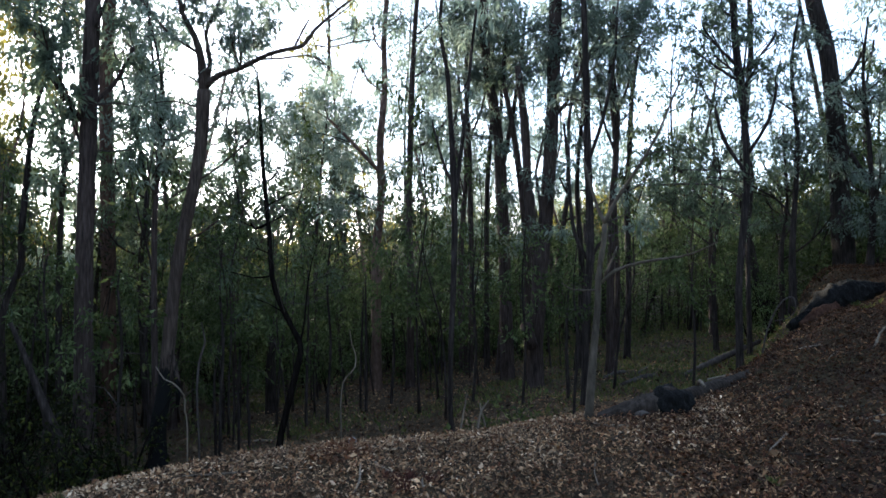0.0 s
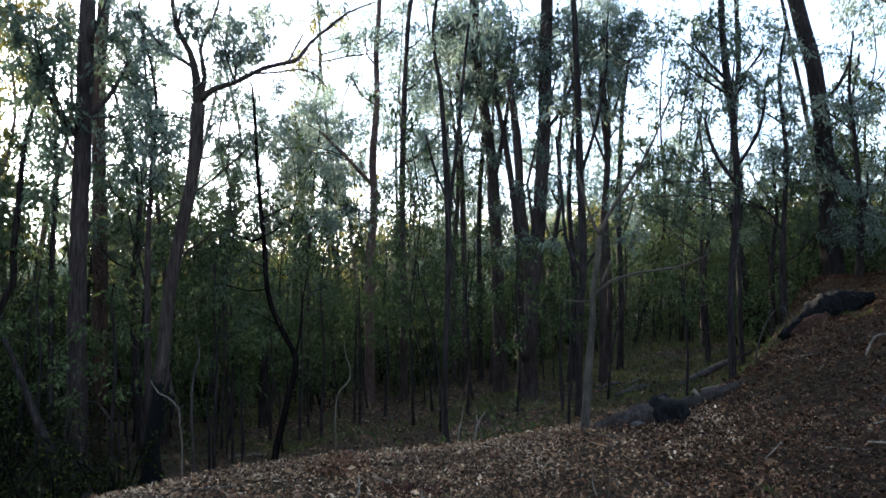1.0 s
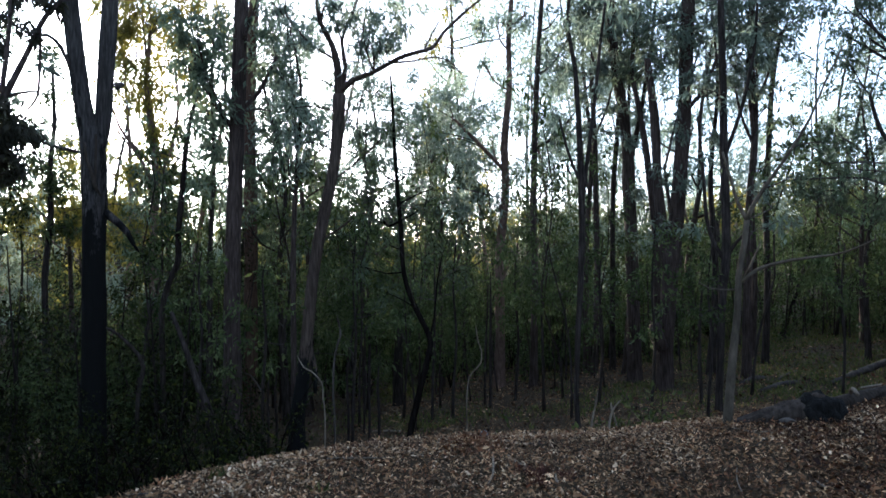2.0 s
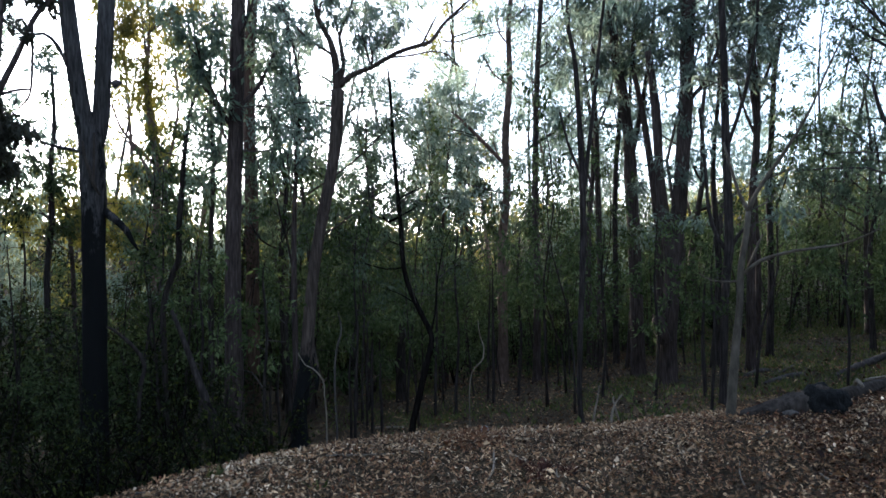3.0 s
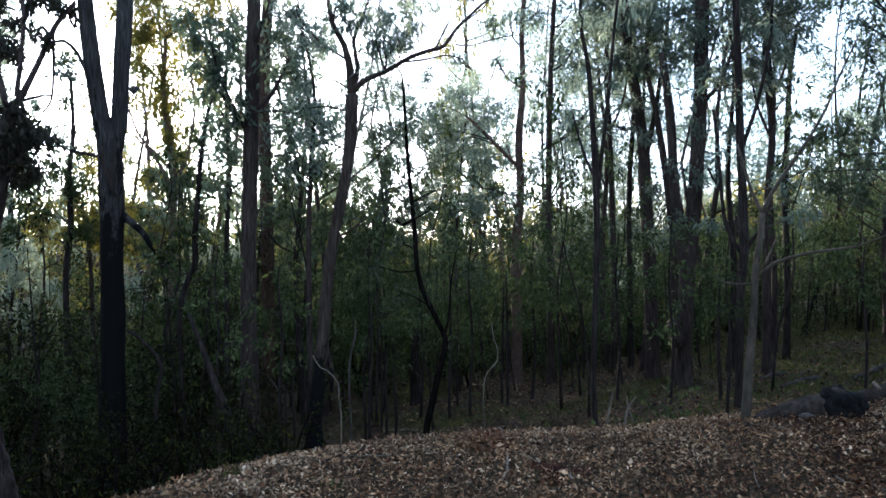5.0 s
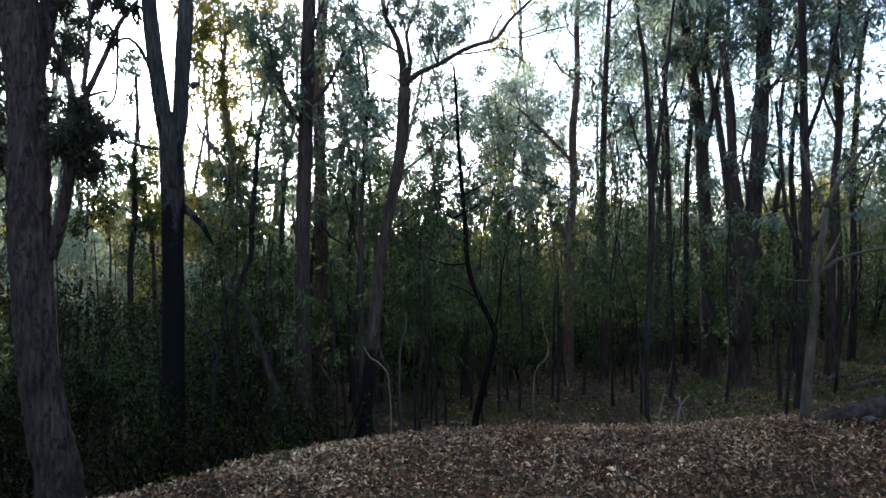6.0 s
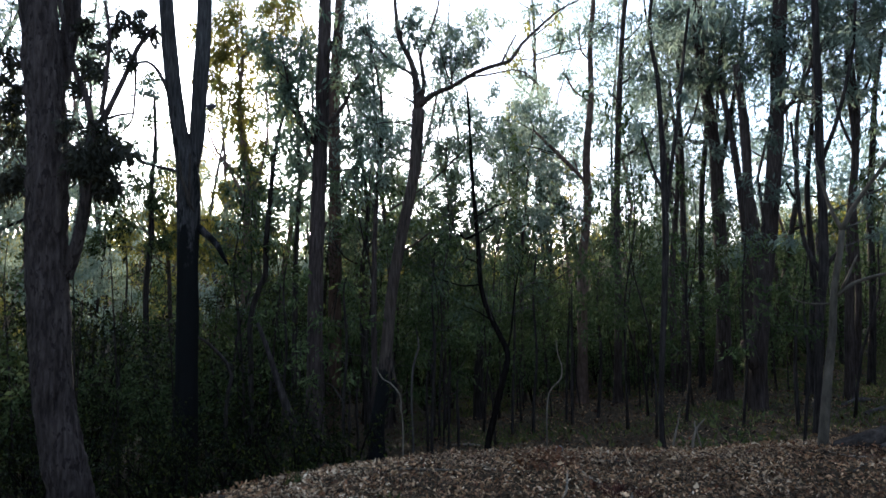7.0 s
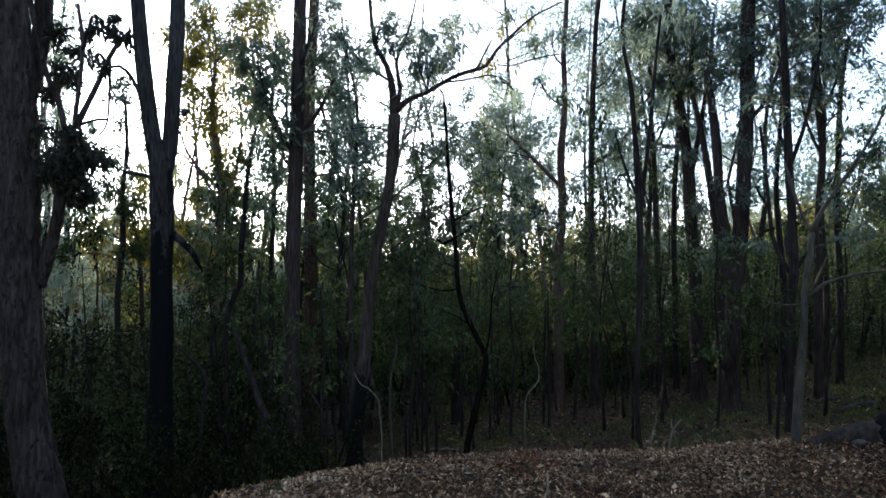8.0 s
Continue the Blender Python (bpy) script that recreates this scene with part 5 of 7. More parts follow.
tree("gum_tree", "dark gum tree with a heavy drooping crown",
     rooted([(2.30, 12.80, -0.56, 0.070), (2.39, 12.79, 1.11, 0.057), (2.32, 12.80, 2.89, 0.044), (2.44, 12.78, 4.49, 0.031), (2.34, 12.80, 6.03, 0.018)]),
     puffs=[(2.07, 12.48, 5.42, 0.46, 0.46, 10), (2.50, 12.65, 4.96, 0.47, 0.58, 11), (2.85, 13.07, 5.64, 0.43, 0.43, 8), (2.51, 13.01, 6.39, 0.75, 0.43, 10)], skin="dark", leaf="gum", twiggy=26, seed=710, size=0.090, dens=1450, sides=9)
tree("gum_tree", "slim gum tree with a full grey-green crown",
     rooted([(3.38, 14.63, -0.79, 0.070), (3.45, 14.62, 1.08, 0.057), (3.41, 14.63, 2.76, 0.044), (3.51, 14.60, 4.66, 0.031), (3.45, 14.62, 6.59, 0.018)]),
     puffs=[(3.28, 14.29, 5.75, 0.48, 0.59, 9), (3.72, 14.43, 5.49, 0.54, 0.60, 10), (3.54, 14.72, 4.79, 0.55, 0.55, 9), (3.64, 14.57, 6.88, 0.73, 0.49, 8)], skin="grey", leaf="gum", twiggy=26, seed=711, size=0.110, dens=1400, sides=9)
tree("gum_tree", "bushy grey-green gum tree on the far bank",
     rooted([(4.92, 11.60, 0.29, 0.042), (4.91, 11.60, 1.70, 0.034), (4.98, 11.57, 2.84, 0.026), (4.88, 11.61, 4.28, 0.019), (5.00, 11.57, 5.62, 0.011)]),
     puffs=[(4.43, 11.40, 5.13, 0.44, 0.37, 10), (4.25, 11.72, 4.60, 0.38, 0.38, 7), (5.22, 11.60, 4.71, 0.46, 0.46, 11), (5.65, 11.67, 5.42, 0.40, 0.40, 8), (4.79, 11.39, 4.09, 0.48, 0.38, 10), (5.36, 11.41, 3.90, 0.39, 0.39, 8), (4.74, 11.93, 5.95, 0.52, 0.36, 8), (5.08, 11.14, 5.65, 0.49, 0.35, 8)], skin="dark", leaf="gum", twiggy=26, seed=712, size=0.090, dens=720, sides=12)
tree("gum_tree", "dense dark green young gum tree on the far bank",
     rooted([(4.78, 12.72, 0.18, 0.050), (4.76, 12.73, 1.52, 0.038), (4.91, 12.68, 2.46, 0.025), (4.83, 12.71, 3.50, 0.013)]),
     puffs=[(4.66, 12.38, 3.35, 0.51, 0.34, 10), (4.36, 12.74, 2.83, 0.49, 0.38, 10), (5.23, 12.68, 2.87, 0.55, 0.42, 12), (4.21, 13.29, 2.35, 0.51, 0.36, 9), (4.69, 12.50, 2.24, 0.59, 0.34, 11)], skin="dark", leaf="mid", twiggy=26, seed=713, size=0.090, dens=480, sides=9)
tree("gum_tree", "dense dark green young gum tree on the far bank",
     rooted([(5.59, 11.85, 0.26, 0.050), (5.57, 11.86, 1.51, 0.038), (5.66, 11.82, 2.38, 0.025), (5.62, 11.84, 3.46, 0.013)]),
     puffs=[(5.41, 11.54, 3.22, 0.46, 0.39, 11), (5.85, 11.59, 2.79, 0.47, 0.47, 12), (5.38, 12.08, 2.55, 0.48, 0.41, 10), (5.89, 12.11, 2.16, 0.65, 0.35, 12), (6.13, 11.32, 2.15, 0.47, 0.39, 10)], skin="dark", leaf="mid", twiggy=26, seed=714, size=0.090, dens=800, sides=9)
tree("gum_tree", "gum tree with curling branches beside the leaning one",
     rooted([(8.31, 13.44, 0.52, 0.070), (8.27, 13.47, 2.07, 0.057), (8.08, 13.58, 3.19, 0.044), (8.01, 13.62, 4.44, 0.031), (8.16, 13.53, 5.66, 0.018)]),
     puffs=[(7.70, 13.34, 4.77, 0.35, 0.27, 5), (8.07, 13.43, 4.12, 0.47, 0.36, 8), (7.84, 13.86, 3.57, 0.41, 0.39, 7), (8.58, 13.75, 3.32, 0.49, 0.49, 9), (7.77, 13.45, 5.63, 0.42, 0.36, 4), (8.51, 13.31, 2.38, 0.51, 0.46, 9)], skin="dark", leaf="gum", twiggy=26, seed=715, size=0.100, dens=1200, sides=9)
tree("gum_tree", "young gum tree with small crowns stacked up its stem",
     rooted([(-6.59, 16.67, -1.11, 0.050), (-6.53, 16.69, 0.92, 0.038), (-6.68, 16.63, 2.67, 0.025), (-6.55, 16.68, 4.14, 0.013)]),
     puffs=[(-6.61, 16.27, 3.36, 0.60, 0.46, 8), (-7.36, 16.20, 2.87, 0.61, 0.44, 8), (-6.18, 16.95, 3.57, 0.53, 0.50, 7), (-6.47, 17.10, 2.55, 0.67, 0.45, 9), (-5.64, 16.77, 2.59, 0.58, 0.46, 8), (-7.93, 16.06, 2.65, 0.53, 0.44, 7), (-6.71, 16.88, 4.40, 0.39, 0.39, 4)], skin="grey", leaf="mid", twiggy=26, seed=716, size=0.110, dens=2300, sides=9)
tree("gum_tree", "young gum tree with small crowns stacked up its stem",
     rooted([(-4.71, 18.34, -1.24, 0.050), (-4.79, 18.32, 0.90, 0.038), (-4.64, 18.36, 2.44, 0.025), (-4.79, 18.32, 3.37, 0.013)]),
     puffs=[(-4.70, 17.98, 2.80, 0.68, 0.45, 9), (-5.49, 17.99, 2.43, 0.61, 0.43, 8), (-4.07, 18.63, 2.60, 0.70, 0.47, 9), (-4.43, 18.79, 3.56, 0.57, 0.41, 6), (-5.61, 17.83, 3.57, 0.49, 0.49, 5)], skin="grey", leaf="mid", twiggy=26, seed=717, size=0.110, dens=2300, sides=9)
tree("gum_tree", "young gum tree with small crowns stacked up its stem",
     rooted([(-0.57, 19.97, -1.26, 0.045), (-0.48, 19.97, 0.60, 0.034), (-0.58, 19.97, 2.16, 0.022), (-0.39, 19.97, 2.78, 0.011)]),
     puffs=[(-0.98, 19.59, 2.30, 0.67, 0.38, 8), (-0.24, 19.86, 2.38, 0.68, 0.42, 8), (0.64, 20.10, 2.46, 0.74, 0.43, 8), (-1.80, 20.25, 2.42, 0.66, 0.43, 7), (1.61, 19.69, 2.50, 0.72, 0.45, 8)], skin="grey", leaf="mid", twiggy=26, seed=718, size=0.110, dens=1900, sides=9)
tree("gum_tree", "slim grey gum tree with a wide ragged crown",
     rooted([(-4.81, 11.99, -0.62, 0.060), (-4.80, 12.00, 1.05, 0.049), (-4.92, 11.94, 2.52, 0.037), (-5.08, 11.88, 4.43, 0.026), (-5.24, 11.81, 6.36, 0.015)]),
     puffs=[(-5.27, 11.39, 6.00, 0.41, 0.41, 8), (-4.80, 11.87, 5.53, 0.37, 0.37, 6), (-5.66, 11.73, 5.41, 0.37, 0.45, 7), (-5.28, 12.18, 4.68, 0.43, 0.43, 8), (-4.60, 11.82, 3.86, 0.33, 0.41, 7), (-4.04, 12.28, 4.08, 0.34, 0.42, 7), (-3.60, 12.67, 4.78, 0.38, 0.30, 6), (-3.33, 12.13, 3.80, 0.39, 0.36, 7), (-5.45, 11.57, 3.66, 0.38, 0.38, 7), (-5.39, 11.87, 6.95, 0.64, 0.37, 7)], skin="grey", leaf="gum", twiggy=26, seed=719, size=0.095, dens=2700, sides=10)
tree("gum_tree", "dark slender gum tree with hanging leaf heads",
     rooted([(-6.97, 13.18, -0.91, 0.050), (-6.83, 13.25, 1.00, 0.041), (-6.69, 13.32, 2.68, 0.031), (-6.59, 13.37, 4.27, 0.022), (-6.71, 13.31, 5.85, 0.013)]),
     puffs=[(-6.58, 12.97, 3.60, 0.38, 0.45, 6), (-6.52, 13.27, 2.55, 0.48, 0.41, 8), (-7.06, 13.26, 2.44, 0.44, 0.42, 7), (-6.41, 13.86, 3.09, 0.42, 0.42, 6), (-5.94, 13.42, 2.31, 0.48, 0.36, 8)], skin="dark", leaf="mid", twiggy=26, seed=720, size=0.100, dens=2100, sides=9)
tree("gum_tree", "twiggy gum tree with dark leaf heads beside the wide-limbed one",
     rooted([(-3.70, 8.82, -0.09, 0.045), (-3.73, 8.80, 1.46, 0.037), (-3.69, 8.82, 2.74, 0.028), (-3.65, 8.84, 3.74, 0.020), (-3.79, 8.78, 4.59, 0.011)]),
     puffs=[(-3.64, 8.45, 4.37, 0.34, 0.30, 8), (-3.93, 8.58, 4.03, 0.31, 0.29, 7), (-3.68, 8.96, 3.23, 0.33, 0.43, 10), (-4.02, 9.07, 3.66, 0.26, 0.26, 5), (-3.70, 8.55, 2.63, 0.30, 0.30, 7)], skin="grey", leaf="gum", twiggy=26, seed=721, size=0.090, dens=2000, sides=9)
tree("gum_tree", "gum tree with a rounded crown seen past the wide limb",
     rooted([(-2.84, 14.73, -1.02, 0.050), (-2.90, 14.72, 1.46, 0.038), (-2.79, 14.74, 3.25, 0.025), (-2.62, 14.77, 4.82, 0.013)]),
     puffs=[(-2.50, 14.43, 4.86, 0.62, 0.33, 9), (-3.11, 14.55, 4.47, 0.48, 0.39, 7), (-2.17, 14.97, 4.44, 0.43, 0.37, 5), (-3.89, 14.85, 4.78, 0.56, 0.50, 8), (-2.63, 14.53, 3.88, 0.54, 0.42, 7)], skin="grey", leaf="gum", twiggy=26, seed=722, size=0.110, dens=2000, sides=9)
tree("gum_tree", "slim gum tree with drooping leaf heads at the low side",
     rooted([(-5.37, 9.53, -0.35, 0.050), (-5.38, 9.53, 1.47, 0.041), (-5.34, 9.55, 2.85, 0.031), (-5.38, 9.53, 4.24, 0.022), (-5.33, 9.56, 5.10, 0.013)]),
     puffs=[(-5.17, 9.23, 4.22, 0.35, 0.36, 9), (-5.41, 9.37, 4.76, 0.35, 0.31, 7), (-5.24, 9.75, 4.78, 0.32, 0.32, 6), (-5.55, 9.85, 3.09, 0.35, 0.37, 7), (-4.87, 9.54, 2.92, 0.26, 0.35, 5), (-5.43, 9.50, 3.69, 0.31, 0.31, 6)], skin="dark", leaf="mid", twiggy=26, seed=723, size=0.090, dens=2000, sides=9)
tree("gum_tree", "bushy gum tree beside the leaning one with grey-green leaf heads",
     rooted([(5.55, 11.43, -0.07, 0.060), (5.56, 11.43, 1.69, 0.049), (5.64, 11.39, 3.28, 0.037), (5.58, 11.41, 4.61, 0.026), (5.70, 11.36, 5.55, 0.015)]),
     puffs=[(5.41, 11.10, 4.25, 0.50, 0.35, 9), (5.20, 11.46, 4.23, 0.41, 0.25, 6), (5.76, 11.46, 3.75, 0.34, 0.29, 5), (5.61, 11.80, 3.53, 0.47, 0.32, 7), (5.05, 11.39, 3.08, 0.50, 0.30, 8), (5.62, 11.40, 2.96, 0.46, 0.36, 8), (5.76, 11.60, 5.13, 0.34, 0.44, 6), (4.84, 11.35, 2.67, 0.40, 0.30, 6)], skin="dark", leaf="gum", twiggy=26, seed=725, size=0.095, dens=1900, sides=9)
tree("gum_tree", "dull green spreading gum tree beyond the grassy floor",
     rooted([(5.73, 15.57, -0.23, 0.060), (5.72, 15.57, 1.80, 0.045), (5.83, 15.54, 3.46, 0.030), (5.71, 15.58, 5.00, 0.015)]),
     puffs=[(5.49, 15.28, 5.44, 0.37, 0.34, 3), (5.72, 15.45, 4.57, 0.51, 0.37, 4), (5.27, 15.85, 4.13, 0.54, 0.30, 6), (4.95, 16.20, 3.79, 0.69, 0.38, 8), (5.52, 15.39, 3.54, 0.66, 0.44, 9), (4.62, 15.92, 3.09, 0.56, 0.38, 6), (6.25, 15.63, 3.66, 0.52, 0.45, 7), (6.11, 15.04, 2.62, 0.72, 0.43, 9), (5.18, 15.63, 2.76, 0.64, 0.44, 8)], skin="grey", leaf="mid", twiggy=26, seed=726, size=0.110, dens=1900, sides=9)
tree("gum_tree", "gum tree with heavy dark leaf heads behind the white one",
     rooted([(6.59, 11.11, 0.68, 0.055), (6.64, 11.08, 2.14, 0.045), (6.61, 11.10, 3.42, 0.034), (6.56, 11.13, 4.44, 0.024), (6.63, 11.09, 5.26, 0.014)]),
     puffs=[(6.29, 10.87, 4.01, 0.40, 0.28, 8), (6.18, 11.20, 4.04, 0.29, 0.29, 5), (6.78, 11.14, 4.15, 0.29, 0.25, 5), (6.48, 11.59, 2.91, 0.41, 0.59, 9), (6.61, 10.82, 2.70, 0.39, 0.49, 8), (6.93, 10.91, 2.26, 0.40, 0.47, 8), (6.69, 11.33, 2.11, 0.58, 0.40, 9), (6.36, 10.83, 4.97, 0.40, 0.25, 4), (6.63, 10.95, 4.74, 0.29, 0.21, 3), (7.03, 10.98, 4.59, 0.17, 0.25, 2)], skin="dark", leaf="gum", twiggy=26, seed=727, size=0.095, dens=1900, sides=9)
tree("gum_tree", "tall gum tree with a thick hanging crown",
     rooted([(2.74, 11.96, -0.50, 0.055), (2.73, 11.96, 1.43, 0.045), (2.83, 11.94, 3.19, 0.034), (2.75, 11.96, 4.67, 0.024), (2.91, 11.92, 5.94, 0.014)]),
     puffs=[(2.69, 11.60, 5.63, 0.41, 0.41, 9), (3.24, 11.72, 5.72, 0.47, 0.32, 9), (3.53, 11.89, 5.39, 0.38, 0.23, 5), (3.08, 12.25, 5.39, 0.39, 0.27, 6), (3.63, 11.48, 5.78, 0.27, 0.19, 3), (2.75, 11.96, 4.27, 0.24, 0.38, 3), (3.17, 12.11, 4.09, 0.20, 0.28, 2)], skin="grey", leaf="gum", twiggy=26, seed=728, size=0.095, dens=1900, sides=9)


# ---- the stand behind ----
def slender(seed, height, girth, leafy, size, skin, leaf, low, dens, name, label, category, group, width=0.22, spread=0.16):
    """A free-standing tree or sapling at the origin; low: where on the stem, from 0 to 1, its branches begin."""
    rng = np.random.default_rng(seed)
    trunk, drift = [], np.zeros(2)
    for k in np.linspace(0, 1, 6):
        trunk.append((drift[0], drift[1], height * k - 0.15, girth * (1 - 0.85 * k)))
        drift = drift + rng.standard_normal(2) * 0.03 * height
    line, limbs, clumps = np.array(trunk), [], []
    for i in range(leafy):
        f = low + (1 - low) * (i + rng.random()) / leafy
        at = np.array([np.interp(f * 5, range(6), line[:, c]) for c in range(4)])
        turn, reach = i * 2.4 + rng.random(), height * spread * (0.5 + 0.7 * rng.random()) * (1.15 - 0.6 * f)
        end = at[:3] + np.array((math.cos(turn) * reach, math.sin(turn) * reach, reach * (0.2 + 0.7 * rng.random())))
        mid = (at[:3] + end) / 2 + np.array((0, 0, -0.08 * reach))
        if i % 2 == 0 and height > 5:
            limbs.append([at * (1, 1, 1, 0.6), np.array([*mid, at[3] * 0.4]), np.array([*end, at[3] * 0.2])])
        clumps.append((*end, reach * (0.45 + 0.3 * rng.random())))
        if rng.random() < 0.5:
            clumps.append((*(mid + rng.standard_normal(3) * 0.1 * reach), reach * 0.4))
    return tree(name, label, trunk, limbs, clumps, skin, leaf, 0.0, seed, size, width, dens, 6, category, group, 0.3, height / 12, 0.8, 2.0)


def in_clearing(x, y):
    """The open grassy floor of the gully beyond the fallen logs."""
    return 8 < math.degrees(math.atan2(x, y)) < 22.5 and math.hypot(x, y) < 17.0


def planted(made, spots, rng, low, high, more=False):
    """Copies of the made trees at the spots, each turned and sized in its own way; the first of each is the original."""
    for i, (x, y) in enumerate(spots):
        ob = made[i % len(made)]
        s = low + (high - low) * rng.random()
        m = pose(x, y, surface(x, y), rng.normal() * 2.5, rng.normal() * 2.5, rng.random() * 360) @ Matrix.Diagonal((s, s, s * (0.9 + 0.25 * rng.random()), 1))
        if i < len(made) and not more:
            ob.matrix_basis = m
        elif not in_clearing(x, y):
            copy_thing(ob, m)


def scattered(rng, count, near, far, left, right, apart, taken):
    """Spots between two distances and two bearings from the mound, none closer to another than apart."""
    spots, tries = [], 0
    while len(spots) < count and tries < count * 60:
        tries += 1
        d = math.sqrt(near ** 2 + (far ** 2 - near ** 2) * rng.random())
        b = radians(left + (right - left) * rng.random())
        x, y = d * math.sin(b), d * math.cos(b)
        if all((x - p) ** 2 + (y - q) ** 2 > apart ** 2 for p, q in taken + spots):
            spots.append((x, y))
    return spots


rng = np.random.default_rng(11)
HERO_SPOTS = [(ob.location.x, ob.location.y) for ob in bpy.data.objects if ob.type == "EMPTY"]

def stand(first, size, dens, leaf, kinds, label):
    return [slender(first + k, h, g, n, size, skin, leaf, low, dens, "gum_tree", label, "tree", "gum trees", 0.22) for k, (h, g, n, skin, low) in enumerate(kinds)]


tall = stand(100, 0.15, 620, "gum", ((10.5, 0.1, 17, "grey", 0.3), (12.0, 0.12, 18, "dark", 0.35), (9.0, 0.065, 15, "grey", 0.25), (11.0, 0.085, 16, "pink", 0.4),
                                     (8.0, 0.055, 14, "dark", 0.25), (9.5, 0.065, 16, "grey", 0.2)), "slender grey-barked gum tree with a thin drooping crown")
planted(tall, scattered(rng, 17, 14.5, 28.0, -58, -8, 1.5, HERO_SPOTS) + scattered(rng, 8, 15.5, 28.0, -8, 46, 1.5, HERO_SPOTS), rng, 0.8, 1.25)
lofty = stand(160, 0.14, 330, "gum", ((14.5, 0.13, 24, "grey", 0.3), (16.0, 0.15, 26, "dark", 0.35), (13.5, 0.11, 22, "grey", 0.28)), "tall slender gum tree with a thin lacy crown")
chance = np.random.default_rng(21)
planted(lofty, scattered(chance, 2, 24.0, 34.0, -48, -26, 2.0, HERO_SPOTS) + scattered(chance, 3, 21.0, 32.0, -20, -4, 2.4, HERO_SPOTS), chance, 0.85, 1.15)
distant_grey = stand(130, 0.24, 260, "gum", ((10.0, 0.1, 15, "grey", 0.25), (11.5, 0.12, 16, "dark", 0.3), (9.0, 0.08, 14, "grey", 0.2)), "distant slender gum tree with a grey-green crown")
distant = stand(120, 0.24, 240, "far", ((10.0, 0.1, 15, "grey", 0.25), (12.0, 0.13, 16, "red", 0.35), (8.5, 0.07, 13, "dark", 0.2), (11.0, 0.1, 14, "pink", 0.3), (9.0, 0.08, 14, "grey", 0.25)),
                "distant slender gum tree with a light green crown")
planted(distant, scattered(rng, 46, 28.0, 64.0, -60, -8, 1.6, HERO_SPOTS), rng, 0.8, 1.25)
planted(distant_grey, scattered(rng, 16, 28.0, 64.0, -8, 46, 1.6, HERO_SPOTS), rng, 0.8, 1.25)
# unseen trees at the sides and back, added to cut sky light
around = stand(140, 0.32, 170, "deep", ((11.0, 0.12, 14, "grey", 0.25), (10.0, 0.1, 13, "dark", 0.2)), "unseen gum tree added around the mound to cut sky light")
planted(around, scattered(rng, 30, 7.5, 24.0, -118, -62, 2.0, HERO_SPOTS) + scattered(rng, 10, 9.0, 24.0, 52, 110, 2.6, HERO_SPOTS)
        + scattered(rng, 6, 12.0, 24.0, 112, 240, 2.6, HERO_SPOTS), rng, 0.9, 1.3)

young = [slender(200 + k, h, g, n, 0.11, "dark", "bush", 0.15, 850, "sapling", "leafy green understorey sapling with a thin stem", "sapling", "understorey saplings", 0.26, 0.2)
         for k, (h, g, n) in enumerate(((3.6, 0.03, 18), (4.4, 0.035, 20), (2.8, 0.022, 15), (3.9, 0.03, 18), (3.2, 0.025, 16)))]
planted(young, scattered(rng, 150, 12.0, 44.0, -58, 46, 0.7, HERO_SPOTS), rng, 0.75, 1.25)



def shrub(seed, height, stems, size, leaf, dens, label):
    """A many-stemmed bush at the origin, leafy almost to the ground."""
    r = np.random.default_rng(seed)
    lines, clumps = [], []
    for k in range(stems):
        turn, reach = k * 2.4 + r.random(), height * (0.2 + 0.45 * r.random())
        end = np.array((math.cos(turn) * reach, math.sin(turn) * reach, height * (0.6 + 0.4 * r.random())))
        mid = end * (0.4, 0.4, 0.55) + r.standard_normal(3) * 0.06 * height
        lines.append([(0, 0, -0.05, 0.014), (*mid, 0.009), (*end, 0.004)])
        for f in (0.35, 0.6, 0.8, 1.0):
            c = mid * 2 * f * (1 - f) + end * f * f + r.standard_normal(3) * 0.1 * height
            clumps.append((*np.maximum(c, (-9, -9, 0.12 * height)), height * (0.13 + 0.09 * r.random())))
    return tree("shrub", label, [(0, 0, -0.1, 0.018), (0.01, 0, 0.2 * height, 0.012), (0.03, 0.02, 0.5 * height, 0.006)], lines, clumps, "black", leaf, 0.0, seed,
                size, 0.3, dens, 5, "shrub", "understorey shrubs", 0.2, 0.25, 0.45, 2.0)


bushes = [shrub(300 + k, h, n, s, leaf, 700, "loose green understorey shrub with small narrow leaves")
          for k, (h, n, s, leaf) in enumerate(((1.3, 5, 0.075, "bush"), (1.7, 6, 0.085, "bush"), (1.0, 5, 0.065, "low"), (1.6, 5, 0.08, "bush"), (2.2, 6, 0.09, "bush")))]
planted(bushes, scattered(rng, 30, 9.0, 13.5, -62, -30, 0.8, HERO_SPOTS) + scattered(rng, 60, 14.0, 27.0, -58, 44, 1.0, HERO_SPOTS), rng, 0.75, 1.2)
# these shrubs wear the leaves with shade in their colour
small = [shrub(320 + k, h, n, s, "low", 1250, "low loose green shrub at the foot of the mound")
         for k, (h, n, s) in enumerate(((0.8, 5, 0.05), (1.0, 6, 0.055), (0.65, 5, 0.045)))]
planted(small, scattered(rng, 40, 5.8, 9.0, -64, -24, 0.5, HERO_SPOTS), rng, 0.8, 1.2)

poles = [slender(400 + k, h, g, n, 0.11, "dark", "deep", 0.45, 700, "sapling", "thin dark upright sapling with a small high crown", "sapling", "thin saplings", 0.22, 0.12)
         for k, (h, g, n) in enumerate(((5.0, 0.028, 9), (6.0, 0.034, 10), (4.2, 0.022, 8), (5.5, 0.03, 9)))]
planted(poles, scattered(rng, 16, 11.0, 24.0, -55, 40, 0.8, HERO_SPOTS), rng, 0.8, 1.25)


